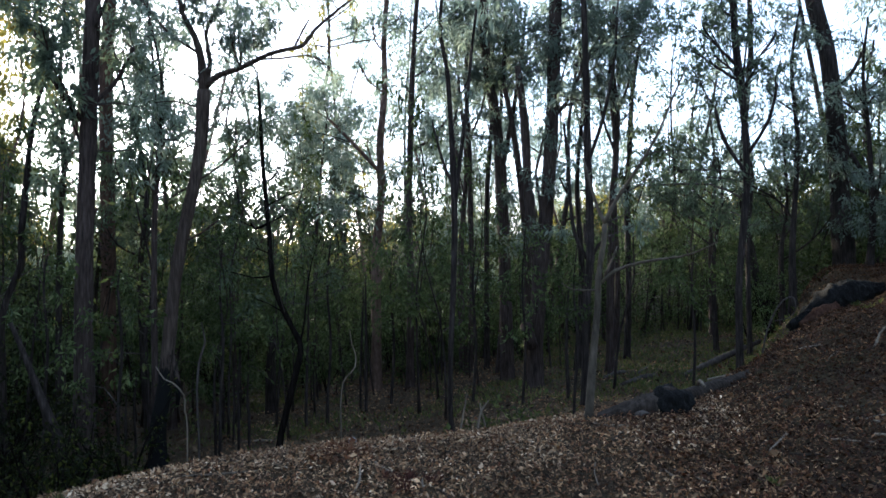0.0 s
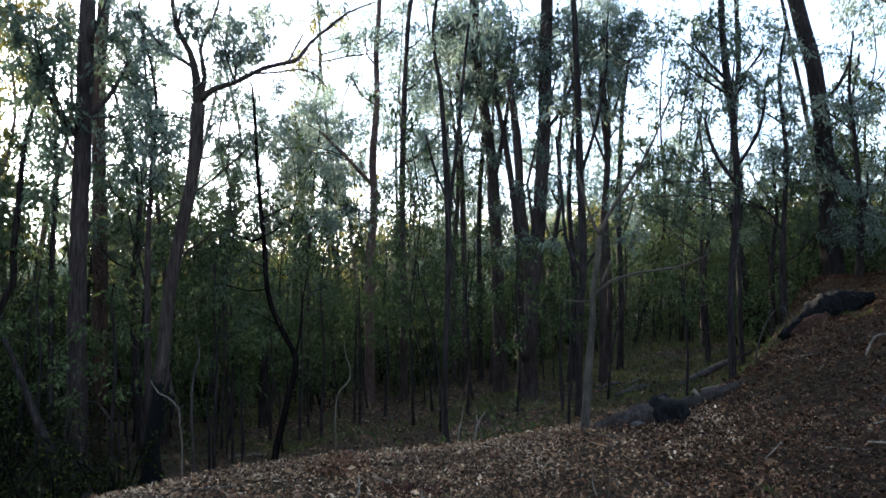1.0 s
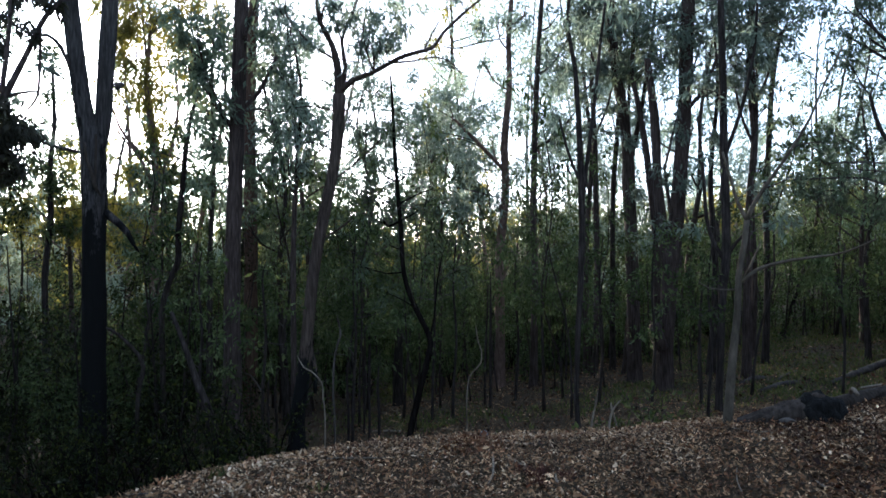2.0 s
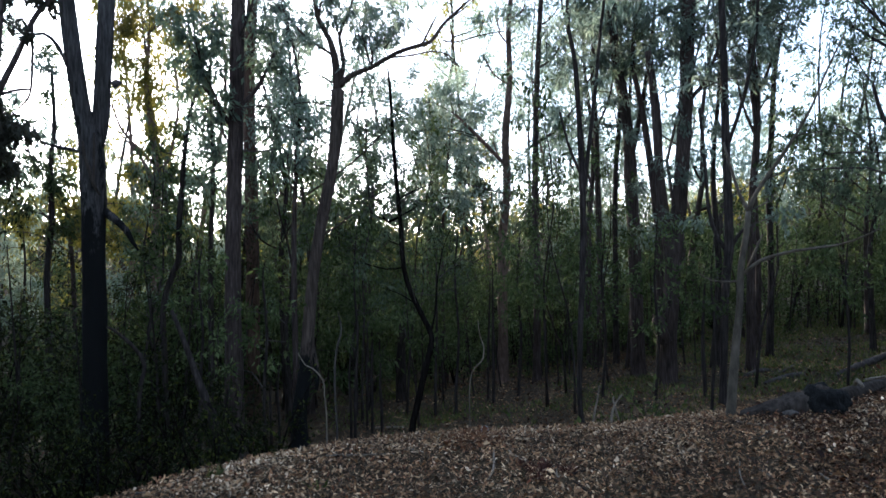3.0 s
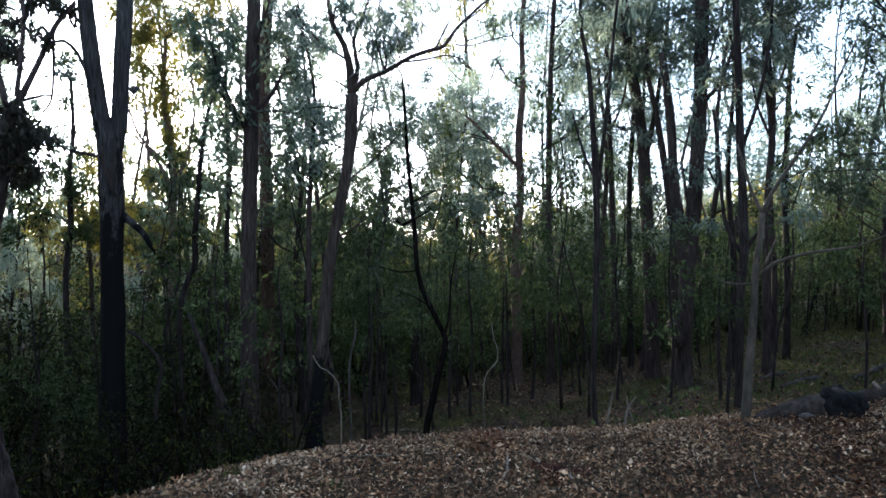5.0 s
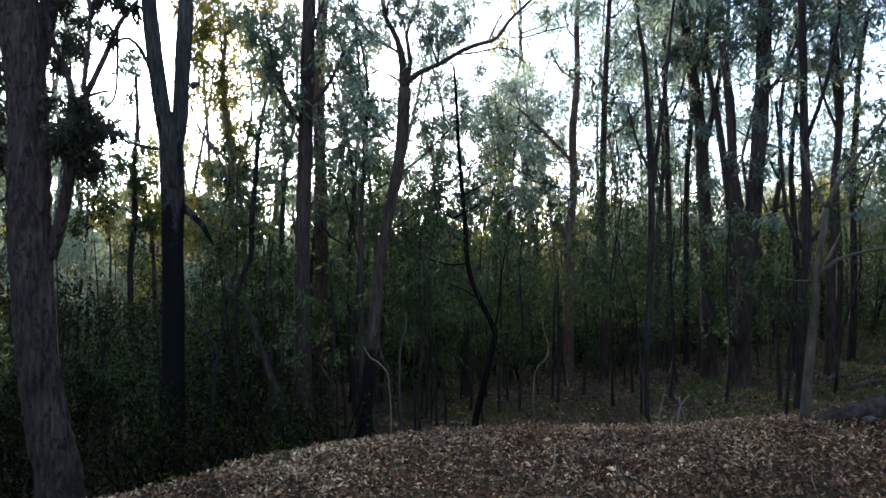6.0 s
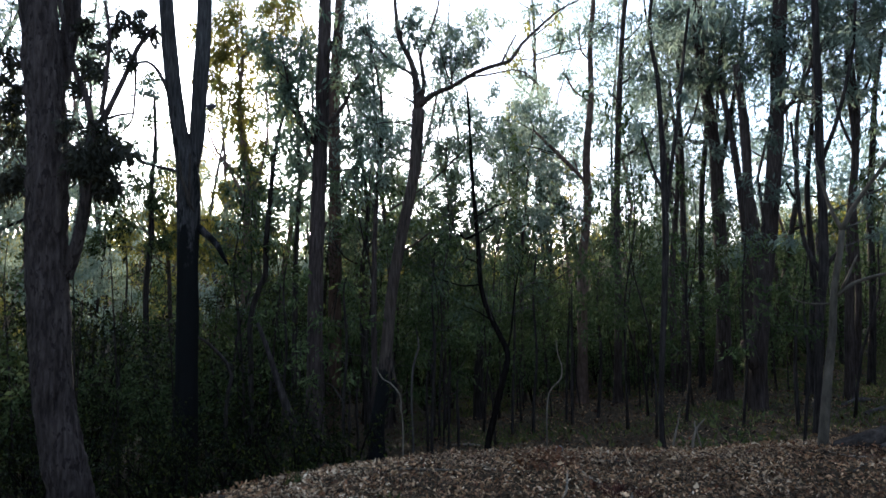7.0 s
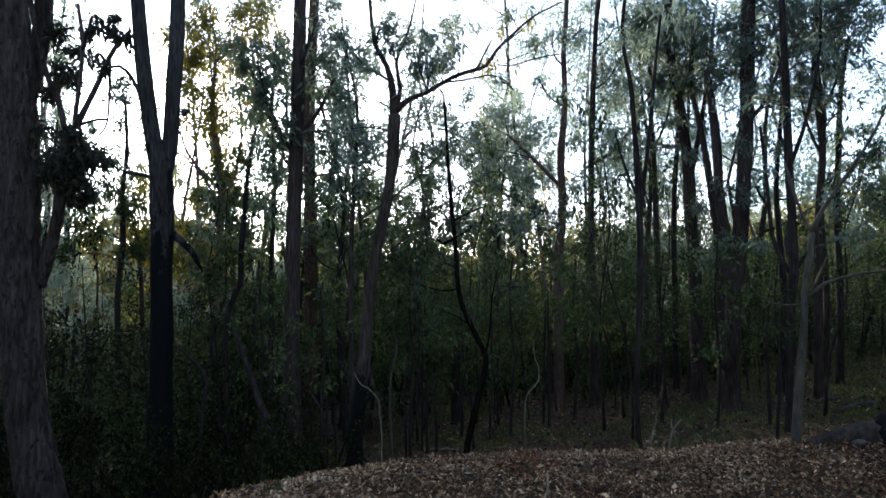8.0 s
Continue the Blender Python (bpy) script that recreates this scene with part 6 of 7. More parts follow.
bare = [slender(440 + k, h, g, n, 0.15, skin, "gum", 0.62, 420, "gum_tree", "thin bare-stemmed young gum tree with leaves only at the top", "tree", "gum trees", 0.22, 0.13)
        for k, (h, g, n, skin) in enumerate(((8.0, 0.06, 8, "grey"), (9.5, 0.075, 9, "dark"), (7.0, 0.045, 7, "grey"), (8.5, 0.055, 8, "pink")))]
planted(bare, scattered(rng, 14, 13.5, 30.0, -14, 42, 1.2, HERO_SPOTS) + scattered(rng, 4, 15.0, 30.0, -50, -14, 1.4, HERO_SPOTS), rng, 0.85, 1.2)


airy = [slender(460 + k, h, g, n, 0.085, "dark", "bush", 0.35, 1000, "sapling", "slim young tree with an open spray of small green leaves", "sapling", "understorey saplings", 0.24, 0.17)
        for k, (h, g, n) in enumerate(((3.3, 0.018, 15), (2.8, 0.015, 13), (3.7, 0.02, 16)))]
planted(airy, scattered(rng, 17, 9.8, 13.2, -20, 17, 0.75, HERO_SPOTS), rng, 0.8, 1.15)


storey = [slender(480 + k, h, g, n, 0.1, "dark", "mid", 0.36, 620, "sapling", "leafy young gum tree with a narrow crown of fine leaves", "sapling", "young gum trees", 0.22, 0.13)
          for k, (h, g, n) in enumerate(((5.6, 0.04, 20), (6.4, 0.045, 22), (5.0, 0.035, 18), (7.0, 0.05, 23)))]
chance = np.random.default_rng(27)
planted(storey, scattered(chance, 15, 14.0, 23.0, -31, -9, 0.9, HERO_SPOTS) + scattered(chance, 4, 16.0, 24.0, -9, 8, 1.2, HERO_SPOTS)
        + scattered(chance, 4, 15.5, 22.0, 12, 34, 1.0, HERO_SPOTS), chance, 0.8, 1.1)
planted(young, scattered(chance, 9, 10.5, 15.5, -35, -18, 0.7, HERO_SPOTS), chance, 0.85, 1.15, True)


# more of the same on the far side of the bank
rng = np.random.default_rng(12)
planted(tall, scattered(rng, 9, 15.0, 28.0, 44, 62, 1.3, HERO_SPOTS), rng, 0.8, 1.2, True)
planted(distant_grey, scattered(rng, 14, 28.0, 64.0, 44, 64, 1.6, HERO_SPOTS), rng, 0.8, 1.25, True)
planted(young, scattered(rng, 26, 13.0, 40.0, 43, 62, 0.7, HERO_SPOTS), rng, 0.75, 1.25, True)
planted(bushes, scattered(rng, 16, 13.0, 26.0, 42, 62, 1.0, HERO_SPOTS), rng, 0.75, 1.2, True)

planted(young, scattered(rng, 14, 13.5, 21.0, 27, 40, 0.7, HERO_SPOTS), rng, 0.85, 1.2, True)

# the first eight shrubs were added to keep sun patches off the gully floor
planted(bushes, [(-4.62, 14.21), (-5.39, 15.39), (-5.1, 14.7), (-5.86, 15.87), (-5.52, 15.49), (-6.28, 16.66), (-2.61, 14.4), (-3.37, 15.58), (5.5, 12.2), (5.3, 12.9), (6.1, 13.1), (5.8, 13.8), (6.9, 13.2), (7.4, 12.4)], rng, 0.7, 0.95, True)


def thicket(name, label, count, near, far, left, right, top, radius, size, each, leaf, seed):
    """Undergrowth too thick to count: leafy clumps on thin stems between two distances and two bearings."""
    rng = np.random.default_rng(seed)
    stems, clumps = [], []
    while len(stems) < count:
        d = math.sqrt(near ** 2 + (far ** 2 - near ** 2) * rng.random())
        b = radians(left + (right - left) * rng.random())
        x, y = d * math.sin(b), d * math.cos(b)
        if min((x - p) ** 2 + (y - q) ** 2 for p, q in HERO_SPOTS) < 0.3:
            continue
        z, h = ground_height(x, y), top * (0.3 + 0.7 * rng.random())
        lean = rng.normal(0, 0.12 * h, 2)
        stems.append((np.array((x, y, z - 0.1)), np.array((x + lean[0] * 0.4, y + lean[1] * 0.4, z + h * 0.5)), np.array((x + lean[0], y + lean[1], z + h)), 0.012 + 0.006 * h))
        for f in (0.3, 0.6, 0.95):
            f += 0.1 * rng.normal()
            clumps.append((x + lean[0] * f + rng.normal() * 0.4 * radius, y + lean[1] * f + rng.normal() * 0.4 * radius, z + max(0.1, h * f), radius * (0.7 + 0.6 * rng.random())))
    twigs, crown = spray(clumps, rng, size, 0.28, each / radius ** 2, 0.6, 1.0)
    root = tagged(new(name), label, "undergrowth", kind="stuff")
    part("stems", joined([twiglets(stems), twigs]), BARKS["dark"], root)
    part("foliage", crown, LEAVES[leaf], root, smooth=False)


thicket("undergrowth", "dark green undergrowth filling the gully between the trunks", 340, 15.0, 30.0, -34, 9, 3.0, 0.42, 0.1, 95, "bush", 41)
thicket("undergrowth", "low dark green undergrowth along the gully floor", 130, 13.6, 19.0, -16, 9, 2.2, 0.34, 0.08, 75, "bush", 44)
thicket("undergrowth", "low green undergrowth beyond the grassy floor", 230, 17.3, 24.0, 8, 38, 2.7, 0.38, 0.09, 80, "bush", 47)
# the shade of the low side is in this leaf colour
thicket("undergrowth", "green undergrowth toned dark for shade, crowding the low side of the gully", 330, 9.6, 24.0, -64, -26, 3.2, 0.38, 0.085, 85, "low", 43)
thicket("undergrowth", "dark green undergrowth along the top of the far bank", 190, 14.0, 25.0, 28, 62, 2.1, 0.36, 0.09, 80, "bush", 46)
thicket("undergrowth", "dull green undergrowth where the gully bends away", 210, 30.0, 40.0, -34, 52, 3.2, 0.75, 0.2, 42, "bush", 45)
thicket("undergrowth", "green undergrowth further back under the gum trees", 300, 28.0, 66.0, -62, -6, 4.2, 0.9, 0.26, 46, "far", 42)
thicket("undergrowth", "dull green undergrowth further back beyond the bank", 240, 28.0, 66.0, -6, 64, 2.4, 0.9, 0.26, 46, "bush", 48)


def far_woods():
    """The wood that closes the view: clumps of leaves on stems, past the last single trees."""
    rng = np.random.default_rng(31)
    clumps, stems = [], []
    for _ in range(260):
        d, b = 60 + 34 * rng.random(), radians(-75 + 140 * rng.random())
        x, y = d * math.sin(b), d * math.cos(b)
        z, h = ground_height(x, y), (4 + 7 * rng.random()) * (0.4 if -46 < math.degrees(b) < 13 else 0.5)
        stems.append(tube([(x, y, z - 0.3, 0.12), (x + rng.normal() * 0.4, y, z + h * 0.6, 0.09), (x + rng.normal() * 0.5, y, z + h, 0.03)], 4, rng, 3.0, 0.0))
        clumps += [(x + rng.normal() * 1.3, y + rng.normal() * 1.3, z + h * (0.05 + rng.random()), 1.0 + 0.6 * rng.random()) for _ in range(9)]
    twigs, crown = spray(clumps, rng, 0.5, 0.34, 20, 0.8, 0.0)
    root = tagged(new("far_woods"), "distant wood of sunlit gum trees closing the view", "woods", kind="stuff")
    part("stems", joined(stems + [twigs]), BARKS["grey"], root)
    part("crowns", crown, LEAVES["far"], root, smooth=False)


far_woods()


def unseen_woods_behind():
    """An unseen wood added round and behind the mound, closing it and cutting sky light."""
    rng = np.random.default_rng(33)
    clumps, stems = [], []
    for k in range(75):
        d, b = 9 + 15 * math.sqrt(rng.random()), radians(66 + 242 * rng.random())
        x, y = d * math.sin(b), d * math.cos(b)
        z, h = ground_height(x, y), 6 + 5 * rng.random()
        stems.append(tube([(x, y, z - 0.3, 0.12), (x + rng.normal() * 0.4, y, z + h * 0.6, 0.09), (x + rng.normal() * 0.5, y, z + h, 0.03)], 5, rng, 2.0, 0.0))
        clumps += [(x + rng.normal() * 0.9, y + rng.normal() * 0.9, z + h * (0.05 + 0.95 * rng.random()), 0.9 + 0.5 * rng.random()) for _ in range(9)]
    twigs, crown = spray(clumps, rng, 0.5, 0.34, 26, 0.8, 0.0)
    root = tagged(new("woods"), "unseen gum wood added behind the mound to cut sky light", "woods", kind="stuff")
    part("stems", joined(stems + [twigs]), BARKS["dark"], root)
    part("crowns", crown, LEAVES["bush"], root, smooth=False)


unseen_woods_behind()


# ---- leaf litter ----
ORANGE = (-0.64, 4.70)


def litter(name, label, count, box, size, width, mat, seed, keep):
    rng = np.random.default_rng(seed)
    x, y = box[0] + (box[1] - box[0]) * rng.random(count * 2), box[2] + (box[3] - box[2]) * rng.random(count * 2)
    ok = np.array([keep(p, q) for p, q in zip(x, y)])
    x, y = x[ok][:count], y[ok][:count]
    z = np.array([surface(p, q) for p, q in zip(x, y)]) + 0.004 + 0.035 * rng.random(len(x)) ** 2
    turn = rng.random(len(x)) * 2 * math.pi
    way = np.stack([np.cos(turn), np.sin(turn), rng.normal(0, 0.5, len(x))], 1)
    d = way / np.linalg.norm(way, axis=1)[:, None]
    side = np.stack([-np.sin(turn), np.cos(turn), rng.normal(0, 0.75, len(x))], 1)
    ln = (size * (0.4 + 0.5 * rng.random(len(x)) + 0.8 * rng.random(len(x)) ** 8))[:, None]
    wd = ln * width * (0.6 + 0.8 * rng.random(len(x)))[:, None]
    at = np.stack([x, y, z], 1)
    curl = np.array((0, 0, 1.0)) * wd * rng.normal(0.15, 0.25, len(x))[:, None]
    v = np.stack([at, at + d * ln * 0.45 + side * wd * 0.5 + curl, at + d * ln, at + d * ln * 0.45 - side * wd * 0.5 + curl], 1).reshape(-1, 3)
    ob = new(name, mesh(name, v, np.arange(len(v)).reshape(-1, 4), mat, False))
    return tagged(ob, label, "leaf litter", kind="stuff")


def on_mound(x, y):
    return y < mound_edge(x) + 0.9


def worn(x, y):
    """Litter thins out behind the crest and towards where one stands."""
    return on_mound(x, y) and y > 2.0 - 1.6 * random.random() and -4.6 + random.random() < x < 1.2 + 2.0 * random.random()


litter("leaf_litter", "dry grey-brown fallen gum leaves and bark flakes on the mound", 125000, (-5.0, 4.2, 0.4, 7.5), 0.037, 0.31, LEAVES["litter"], 5, worn)
litter("leaf_litter", "dull brown fallen leaves where the mound levels out", 30000, (-9.0, 8.0, -8.0, 3.4), 0.05, 0.34, LEAVES["litter"], 4, lambda x, y: on_mound(x, y) and (y < 0.6 + random.random() or abs(x) > 3.6 + random.random()))
litter("leaf_litter", "russet fallen leaves on the rising bank", 150000, (1.4, 8.4, 2.6, 12.6), 0.042, 0.34, LEAVES["russet"], 6, on_mound)
litter("leaf_litter", "scattered fallen leaves on the gully floor", 20000, (-9.0, 10.0, 4.0, 22.0), 0.08, 0.3, LEAVES["russet"], 7, lambda x, y: not on_mound(x, y))
litter("leaf_litter", "dull brown fallen leaves on the open gully floor", 34000, (-3.5, 9.0, 6.0, 17.0), 0.052, 0.3, LEAVES["litter"], 12, lambda x, y: not on_mound(x, y))

litter("leaf_litter", "bleached pale leaves and bark flakes along the crest", 30000, (-3.2, 2.4, 2.6, 6.6), 0.036, 0.32, LEAVES["bleached"], 8,
       lambda x, y: 0.1 < mound_edge(x) - y + 0.5 * random.random() < 1.5 and random.random() < 0.45 + 0.8 * noise.noise((x * 1.3, y * 1.3, 2.0)))
litter("leaf_litter", "small heap of orange-brown leaves on the crest", 500, (ORANGE[0] - 0.3, ORANGE[0] + 0.3, ORANGE[1] - 0.3, ORANGE[1] + 0.3), 0.05, 0.4, LEAVES["orange"], 10,
       lambda x, y: math.hypot((x - ORANGE[0]) / 0.16, (y - ORANGE[1]) / 0.25) < 0.5 + random.random())


def grass():
    """Short grass and herbs in patches on the gully floor, thickest on the open far bank."""
    rng = np.random.default_rng(9)
    at, way = [], []
    while len(at) < 60000:
        x, y = -5.0 + 17.0 * rng.random(), 6.2 + 16.0 * rng.random()
        lush = 0.42 * sstep(0.5, 3.5, x) * sstep(8.0, 10.0, y) - 0.2
        if on_mound(x, y) or noise.noise((x * 0.7, y * 0.7, 5.0)) + 0.4 * noise.noise((x * 2.6, y * 2.6, 1.0)) < 0.22 - 0.5 * rng.random() - lush:
            continue
        at.append((x, y, surface(x, y) - 0.01))
        way.append((rng.normal() * 0.6, rng.normal() * 0.6, 1.0))
    ob = new("grass", mesh("grass", *leaves(np.array(at), np.array(way), 0.1, 0.1, rng), LEAVES["grass"], False))
    tagged(ob, "short dull green grass in patches on the gully floor", "grass", kind="stuff")


grass()


# ---- fallen timber, sticks and dry stalks ----
def laid(line, lift=0.6):
    """A line (x, y, radius) laid on the ground: (x, y, z, radius)."""
    return [(x, y, surface(x, y) + r * lift, r) for x, y, r in line]


def fallen(name, label, line, skin, seed, category="log", sides=14, rough=0.1, group="", gnarl=0.0):
    rng = np.random.default_rng(seed)
    root = tagged(new(name), label, category, group)
    root.location = line[0][:3]
    at = np.array([*line[0][:3], 0.0])
    stem = tube([np.array(p) - at for p in line], sides, rng, 0.025 if gnarl else 0.1 if rough < 0.3 else 0.05, rough)
    part("stem", gnarled(stem, gnarl, 16.0) if gnarl else stem, BARKS[skin], root)
    return root, at


def tuft(name, label, x, y, size, count, leaf, seed):
    """A small plant: blades that spread from one foot."""
    rng = np.random.default_rng(seed)
    way = np.stack([rng.standard_normal(count) * 0.6, rng.standard_normal(count) * 0.6, 0.35 + 0.7 * rng.random(count)], 1)
    at = rng.standard_normal((count, 3)) * size * np.array((0.35, 0.35, 0.0))
    ob = new(name, mesh(name, *leaves(at, way, size, 0.16 if leaf == "grass" else 0.07, rng), LEAVES[leaf], False))
    ob.location = x, y, surface(x, y) - 0.005
    tagged(ob, label, name.replace("_", " "))



log, at = fallen("fallen_log", "weathered grey fallen log with a charred hollow butt, on the mound", [(1.27, 5.75, 0.15, 0.035), (1.41, 5.78, 0.17, 0.065), (1.57, 5.82, 0.19, 0.092), (1.76, 5.87, 0.21, 0.115), (1.89, 5.92, 0.23, 0.130)], "logwood", 501, "log", 26, 0.12, gnarl=0.009)
part("charred_section", gnarled(tube([np.array(p) - at for p in [(1.79, 5.87, 0.21, 0.100), (1.83, 5.86, 0.22, 0.138), (1.88, 5.86, 0.23, 0.155), (1.94, 5.86, 0.23, 0.150), (1.99, 5.87, 0.22, 0.135), (2.04, 5.87, 0.19, 0.100)]], 30, np.random.default_rng(502), 0.012, 0.15), 0.022, 15.0), BARKS["charwood"], log, "blackened burnt butt")
part("charred_lip", gnarled(tube([np.array(p) - at for p in [(1.85, 5.85, 0.32, 0.050), (1.89, 5.85, 0.35, 0.045), (1.93, 5.86, 0.34, 0.030)]], 14, np.random.default_rng(506), 0.01, 0.3), 0.025, 14.0), BARKS["logwood"], log, "grey broken lip of bark over the burnt butt")
part("bare_patch", gnarled(tube([np.array(p) - at for p in [(1.57, 5.68, 0.18, 0.014), (1.61, 5.67, 0.20, 0.028), (1.66, 5.68, 0.20, 0.026), (1.69, 5.70, 0.19, 0.014)]], 12, np.random.default_rng(505), 0.01, 0.15), 0.02, 16.0), BARKS["twig"], log, "paler bare wood where bark has gone")
grey_log, at_grey = fallen("fallen_log", "long grey fallen log running up the bank", [(2.00, 6.08, 0.24, 0.055), (2.22, 6.28, 0.24, 0.060), (2.45, 6.51, 0.25, 0.062), (2.72, 6.73, 0.27, 0.056), (3.04, 7.04, 0.29, 0.045)], "logwood", 507, "log", 22, 0.12, gnarl=0.008)
part("branch_stub", tube([np.array(p) - at_grey for p in [(2.27, 6.26, 0.33, 0.016), (2.27, 6.21, 0.37, 0.018), (2.29, 6.15, 0.33, 0.012)]], 8, np.random.default_rng(504), 0.03, 0.1), BARKS["dead"], grey_log, "pale broken branch stub")
fallen("fallen_branch", "thin grey curved branch lying in front of the log", laid([(1.21, 5.51, 0.006), (1.33, 5.43, 0.008), (1.41, 5.42, 0.010), (1.47, 5.35, 0.007), (1.59, 5.32, 0.007), (1.71, 5.28, 0.005)], 0.60), "dead", 510, "branch", 8, 0.10)
fallen("fallen_branch", "dark fallen branch running up the gully side behind the wavering tree", [(3.61, 10.85, -0.32, 0.025), (3.93, 11.12, -0.26, 0.045), (4.30, 11.41, -0.18, 0.050), (4.77, 11.77, -0.08, 0.045), (5.39, 12.38, 0.01, 0.035)], "twig", 511, "branch", 12, 0.2, gnarl=0.008)
fallen("fallen_branch", "long pale branch lying on the grey log", [(2.64, 7.08, 0.24, 0.012), (2.95, 7.39, 0.23, 0.012), (3.34, 7.78, 0.23, 0.010)], "dead", 512, "branch", 8, 0.10)
fallen("fallen_branch", "grey rotten branch on the gully floor", laid([(2.50, 11.42, 0.029), (2.77, 11.72, 0.038), (2.95, 11.73, 0.025)], 0.60), "twig", 513, "branch", 8, 0.10)
fallen("fallen_branch", "dark rotten branch on the gully floor", laid([(2.61, 10.68, 0.034), (2.98, 11.05, 0.046), (3.27, 11.23, 0.031)], 0.60), "twig", 514, "branch", 8, 0.10)
fallen("fallen_branch", "grey rotten branch on the gully floor", laid([(3.02, 11.51, 0.020), (3.29, 11.90, 0.025), (3.57, 12.40, 0.017)], 0.60), "twig", 515, "branch", 8, 0.10)
fallen("fallen_log", "black burnt log lying aslant on the edge of the bank", [(4.55, 9.41, 0.54, 0.050), (4.72, 9.44, 0.62, 0.090), (4.92, 9.51, 0.72, 0.130), (5.16, 9.56, 0.84, 0.190), (5.37, 9.56, 0.94, 0.200), (5.57, 9.56, 1.01, 0.150), (5.77, 9.56, 1.04, 0.090), (5.89, 9.55, 1.07, 0.050)], "charwood", 520, "log", 30, 0.15, gnarl=0.028)
fallen("fallen_log", "red-brown rotten log below the burnt one", [(4.64, 9.32, 0.58, 0.030), (4.81, 9.34, 0.65, 0.070), (5.00, 9.36, 0.75, 0.080), (5.17, 9.38, 0.82, 0.050)], "red", 522, "log", 14, 0.3, gnarl=0.015)
fallen("fallen_branch", "pale hooked branch on the leafy bank", [(4.10, 6.78, 0.58, 0.009), (4.12, 6.76, 0.63, 0.010), (4.17, 6.79, 0.71, 0.011), (4.24, 6.81, 0.78, 0.011), (4.31, 6.82, 0.80, 0.011), (4.40, 6.83, 0.80, 0.011), (4.49, 6.89, 0.77, 0.012), (4.55, 6.91, 0.74, 0.015), (4.62, 6.92, 0.78, 0.012), (4.66, 6.90, 0.83, 0.009), (4.66, 6.90, 0.90, 0.007), (4.64, 6.91, 0.98, 0.005)], "dead", 523, "branch", 9, 0.30, gnarl=0.005)
fallen("dead_root", "thin arching dead root looped over the end of the burnt log", [(3.48, 7.76, 0.41, 0.010), (3.52, 7.74, 0.65, 0.009), (3.60, 7.71, 0.87, 0.009), (3.68, 7.67, 1.00, 0.008), (3.76, 7.63, 1.03, 0.007), (3.78, 7.62, 0.92, 0.006), (3.73, 7.65, 0.81, 0.005), (3.59, 7.71, 0.77, 0.004)], "twig", 524, "root", 8, 0.10)
fallen("stick", "pale split stick on the bank", laid([(2.97, 4.87, 0.005), (2.97, 4.82, 0.012), (2.99, 4.80, 0.007)], 0.60), "dead", 525, "stick", 8, 0.10, group="sticks on the ground")
fallen("stick", "pale thin stick on the bank", laid([(2.58, 4.06, 0.006), (2.64, 4.02, 0.008), (2.70, 4.04, 0.004)], 0.60), "dead", 526, "stick", 8, 0.10, group="sticks on the ground")
fallen("stick", "pale thin stick on the mound", laid([(1.89, 4.72, 0.005), (1.93, 4.81, 0.009), (1.94, 4.86, 0.006)], 0.60), "dead", 527, "stick", 8, 0.10, group="sticks on the ground")
fallen("stick", "long thin pale stick on the crest of the mound", laid([(-2.96, 9.94, 0.012), (-2.72, 9.91, 0.017), (-2.48, 9.77, 0.012)], 1.50), "dead", 571, "stick", 8, 0.10, group="sticks on the ground")
fallen("stick", "curved pale stick in the leaf litter", laid([(-0.47, 4.47, 0.007), (-0.43, 4.13, 0.007), (-0.44, 3.97, 0.005)], 1.80), "dead", 572, "stick", 8, 0.10, group="sticks on the ground")
fallen("stick", "thin pale stick in the leaf litter", laid([(-0.39, 4.48, 0.005), (-0.29, 4.29, 0.007), (-0.21, 4.25, 0.005)], 1.80), "dead", 573, "stick", 8, 0.10, group="sticks on the ground")
fallen("stick", "thin pale stick in the leaf litter", laid([(-0.06, 4.16, 0.005), (-0.05, 4.01, 0.006), (-0.04, 4.01, 0.005)], 2.50), "dead", 574, "stick", 8, 0.10, group="sticks on the ground")
fallen("dead_sapling", "pale forked dead sapling", [(-2.55, 6.91, -1.05, 0.007), (-2.55, 6.91, -0.21, 0.007), (-2.57, 6.90, -0.04, 0.007), (-2.58, 6.90, 0.12, 0.009), (-2.68, 6.86, 0.25, 0.007), (-2.75, 6.83, 0.29, 0.006), (-2.82, 6.80, 0.42, 0.004)], "dead", 531, "dead sapling", 6, 0.03, "dead saplings")
fallen("dead_sapling", "pale dead sapling with a crooked tip", [(-2.66, 7.51, -1.08, 0.013), (-2.66, 7.51, -0.48, 0.013), (-2.68, 7.50, -0.03, 0.013), (-2.66, 7.51, 0.35, 0.013), (-2.61, 7.53, 0.54, 0.011), (-2.61, 7.53, 0.63, 0.009), (-2.64, 7.52, 0.79, 0.006)], "twig", 532, "dead sapling", 6, 0.03, "dead saplings")
fallen("dead_sapling", "dry pale stalk on the crest of the mound", [(0.17, 5.71, -0.02, 0.009), (0.17, 5.71, 0.09, 0.009), (0.20, 5.71, 0.24, 0.007), (0.22, 5.71, 0.36, 0.004)], "dead", 533, "dead sapling", 6, 0.03, "dead saplings")
fallen("dead_sapling", "dry pale stalk on the crest of the mound", [(0.31, 5.76, -0.01, 0.011), (0.31, 5.76, 0.09, 0.011), (0.34, 5.76, 0.21, 0.009), (0.40, 5.76, 0.29, 0.004)], "dead", 534, "dead sapling", 6, 0.03, "dead saplings")
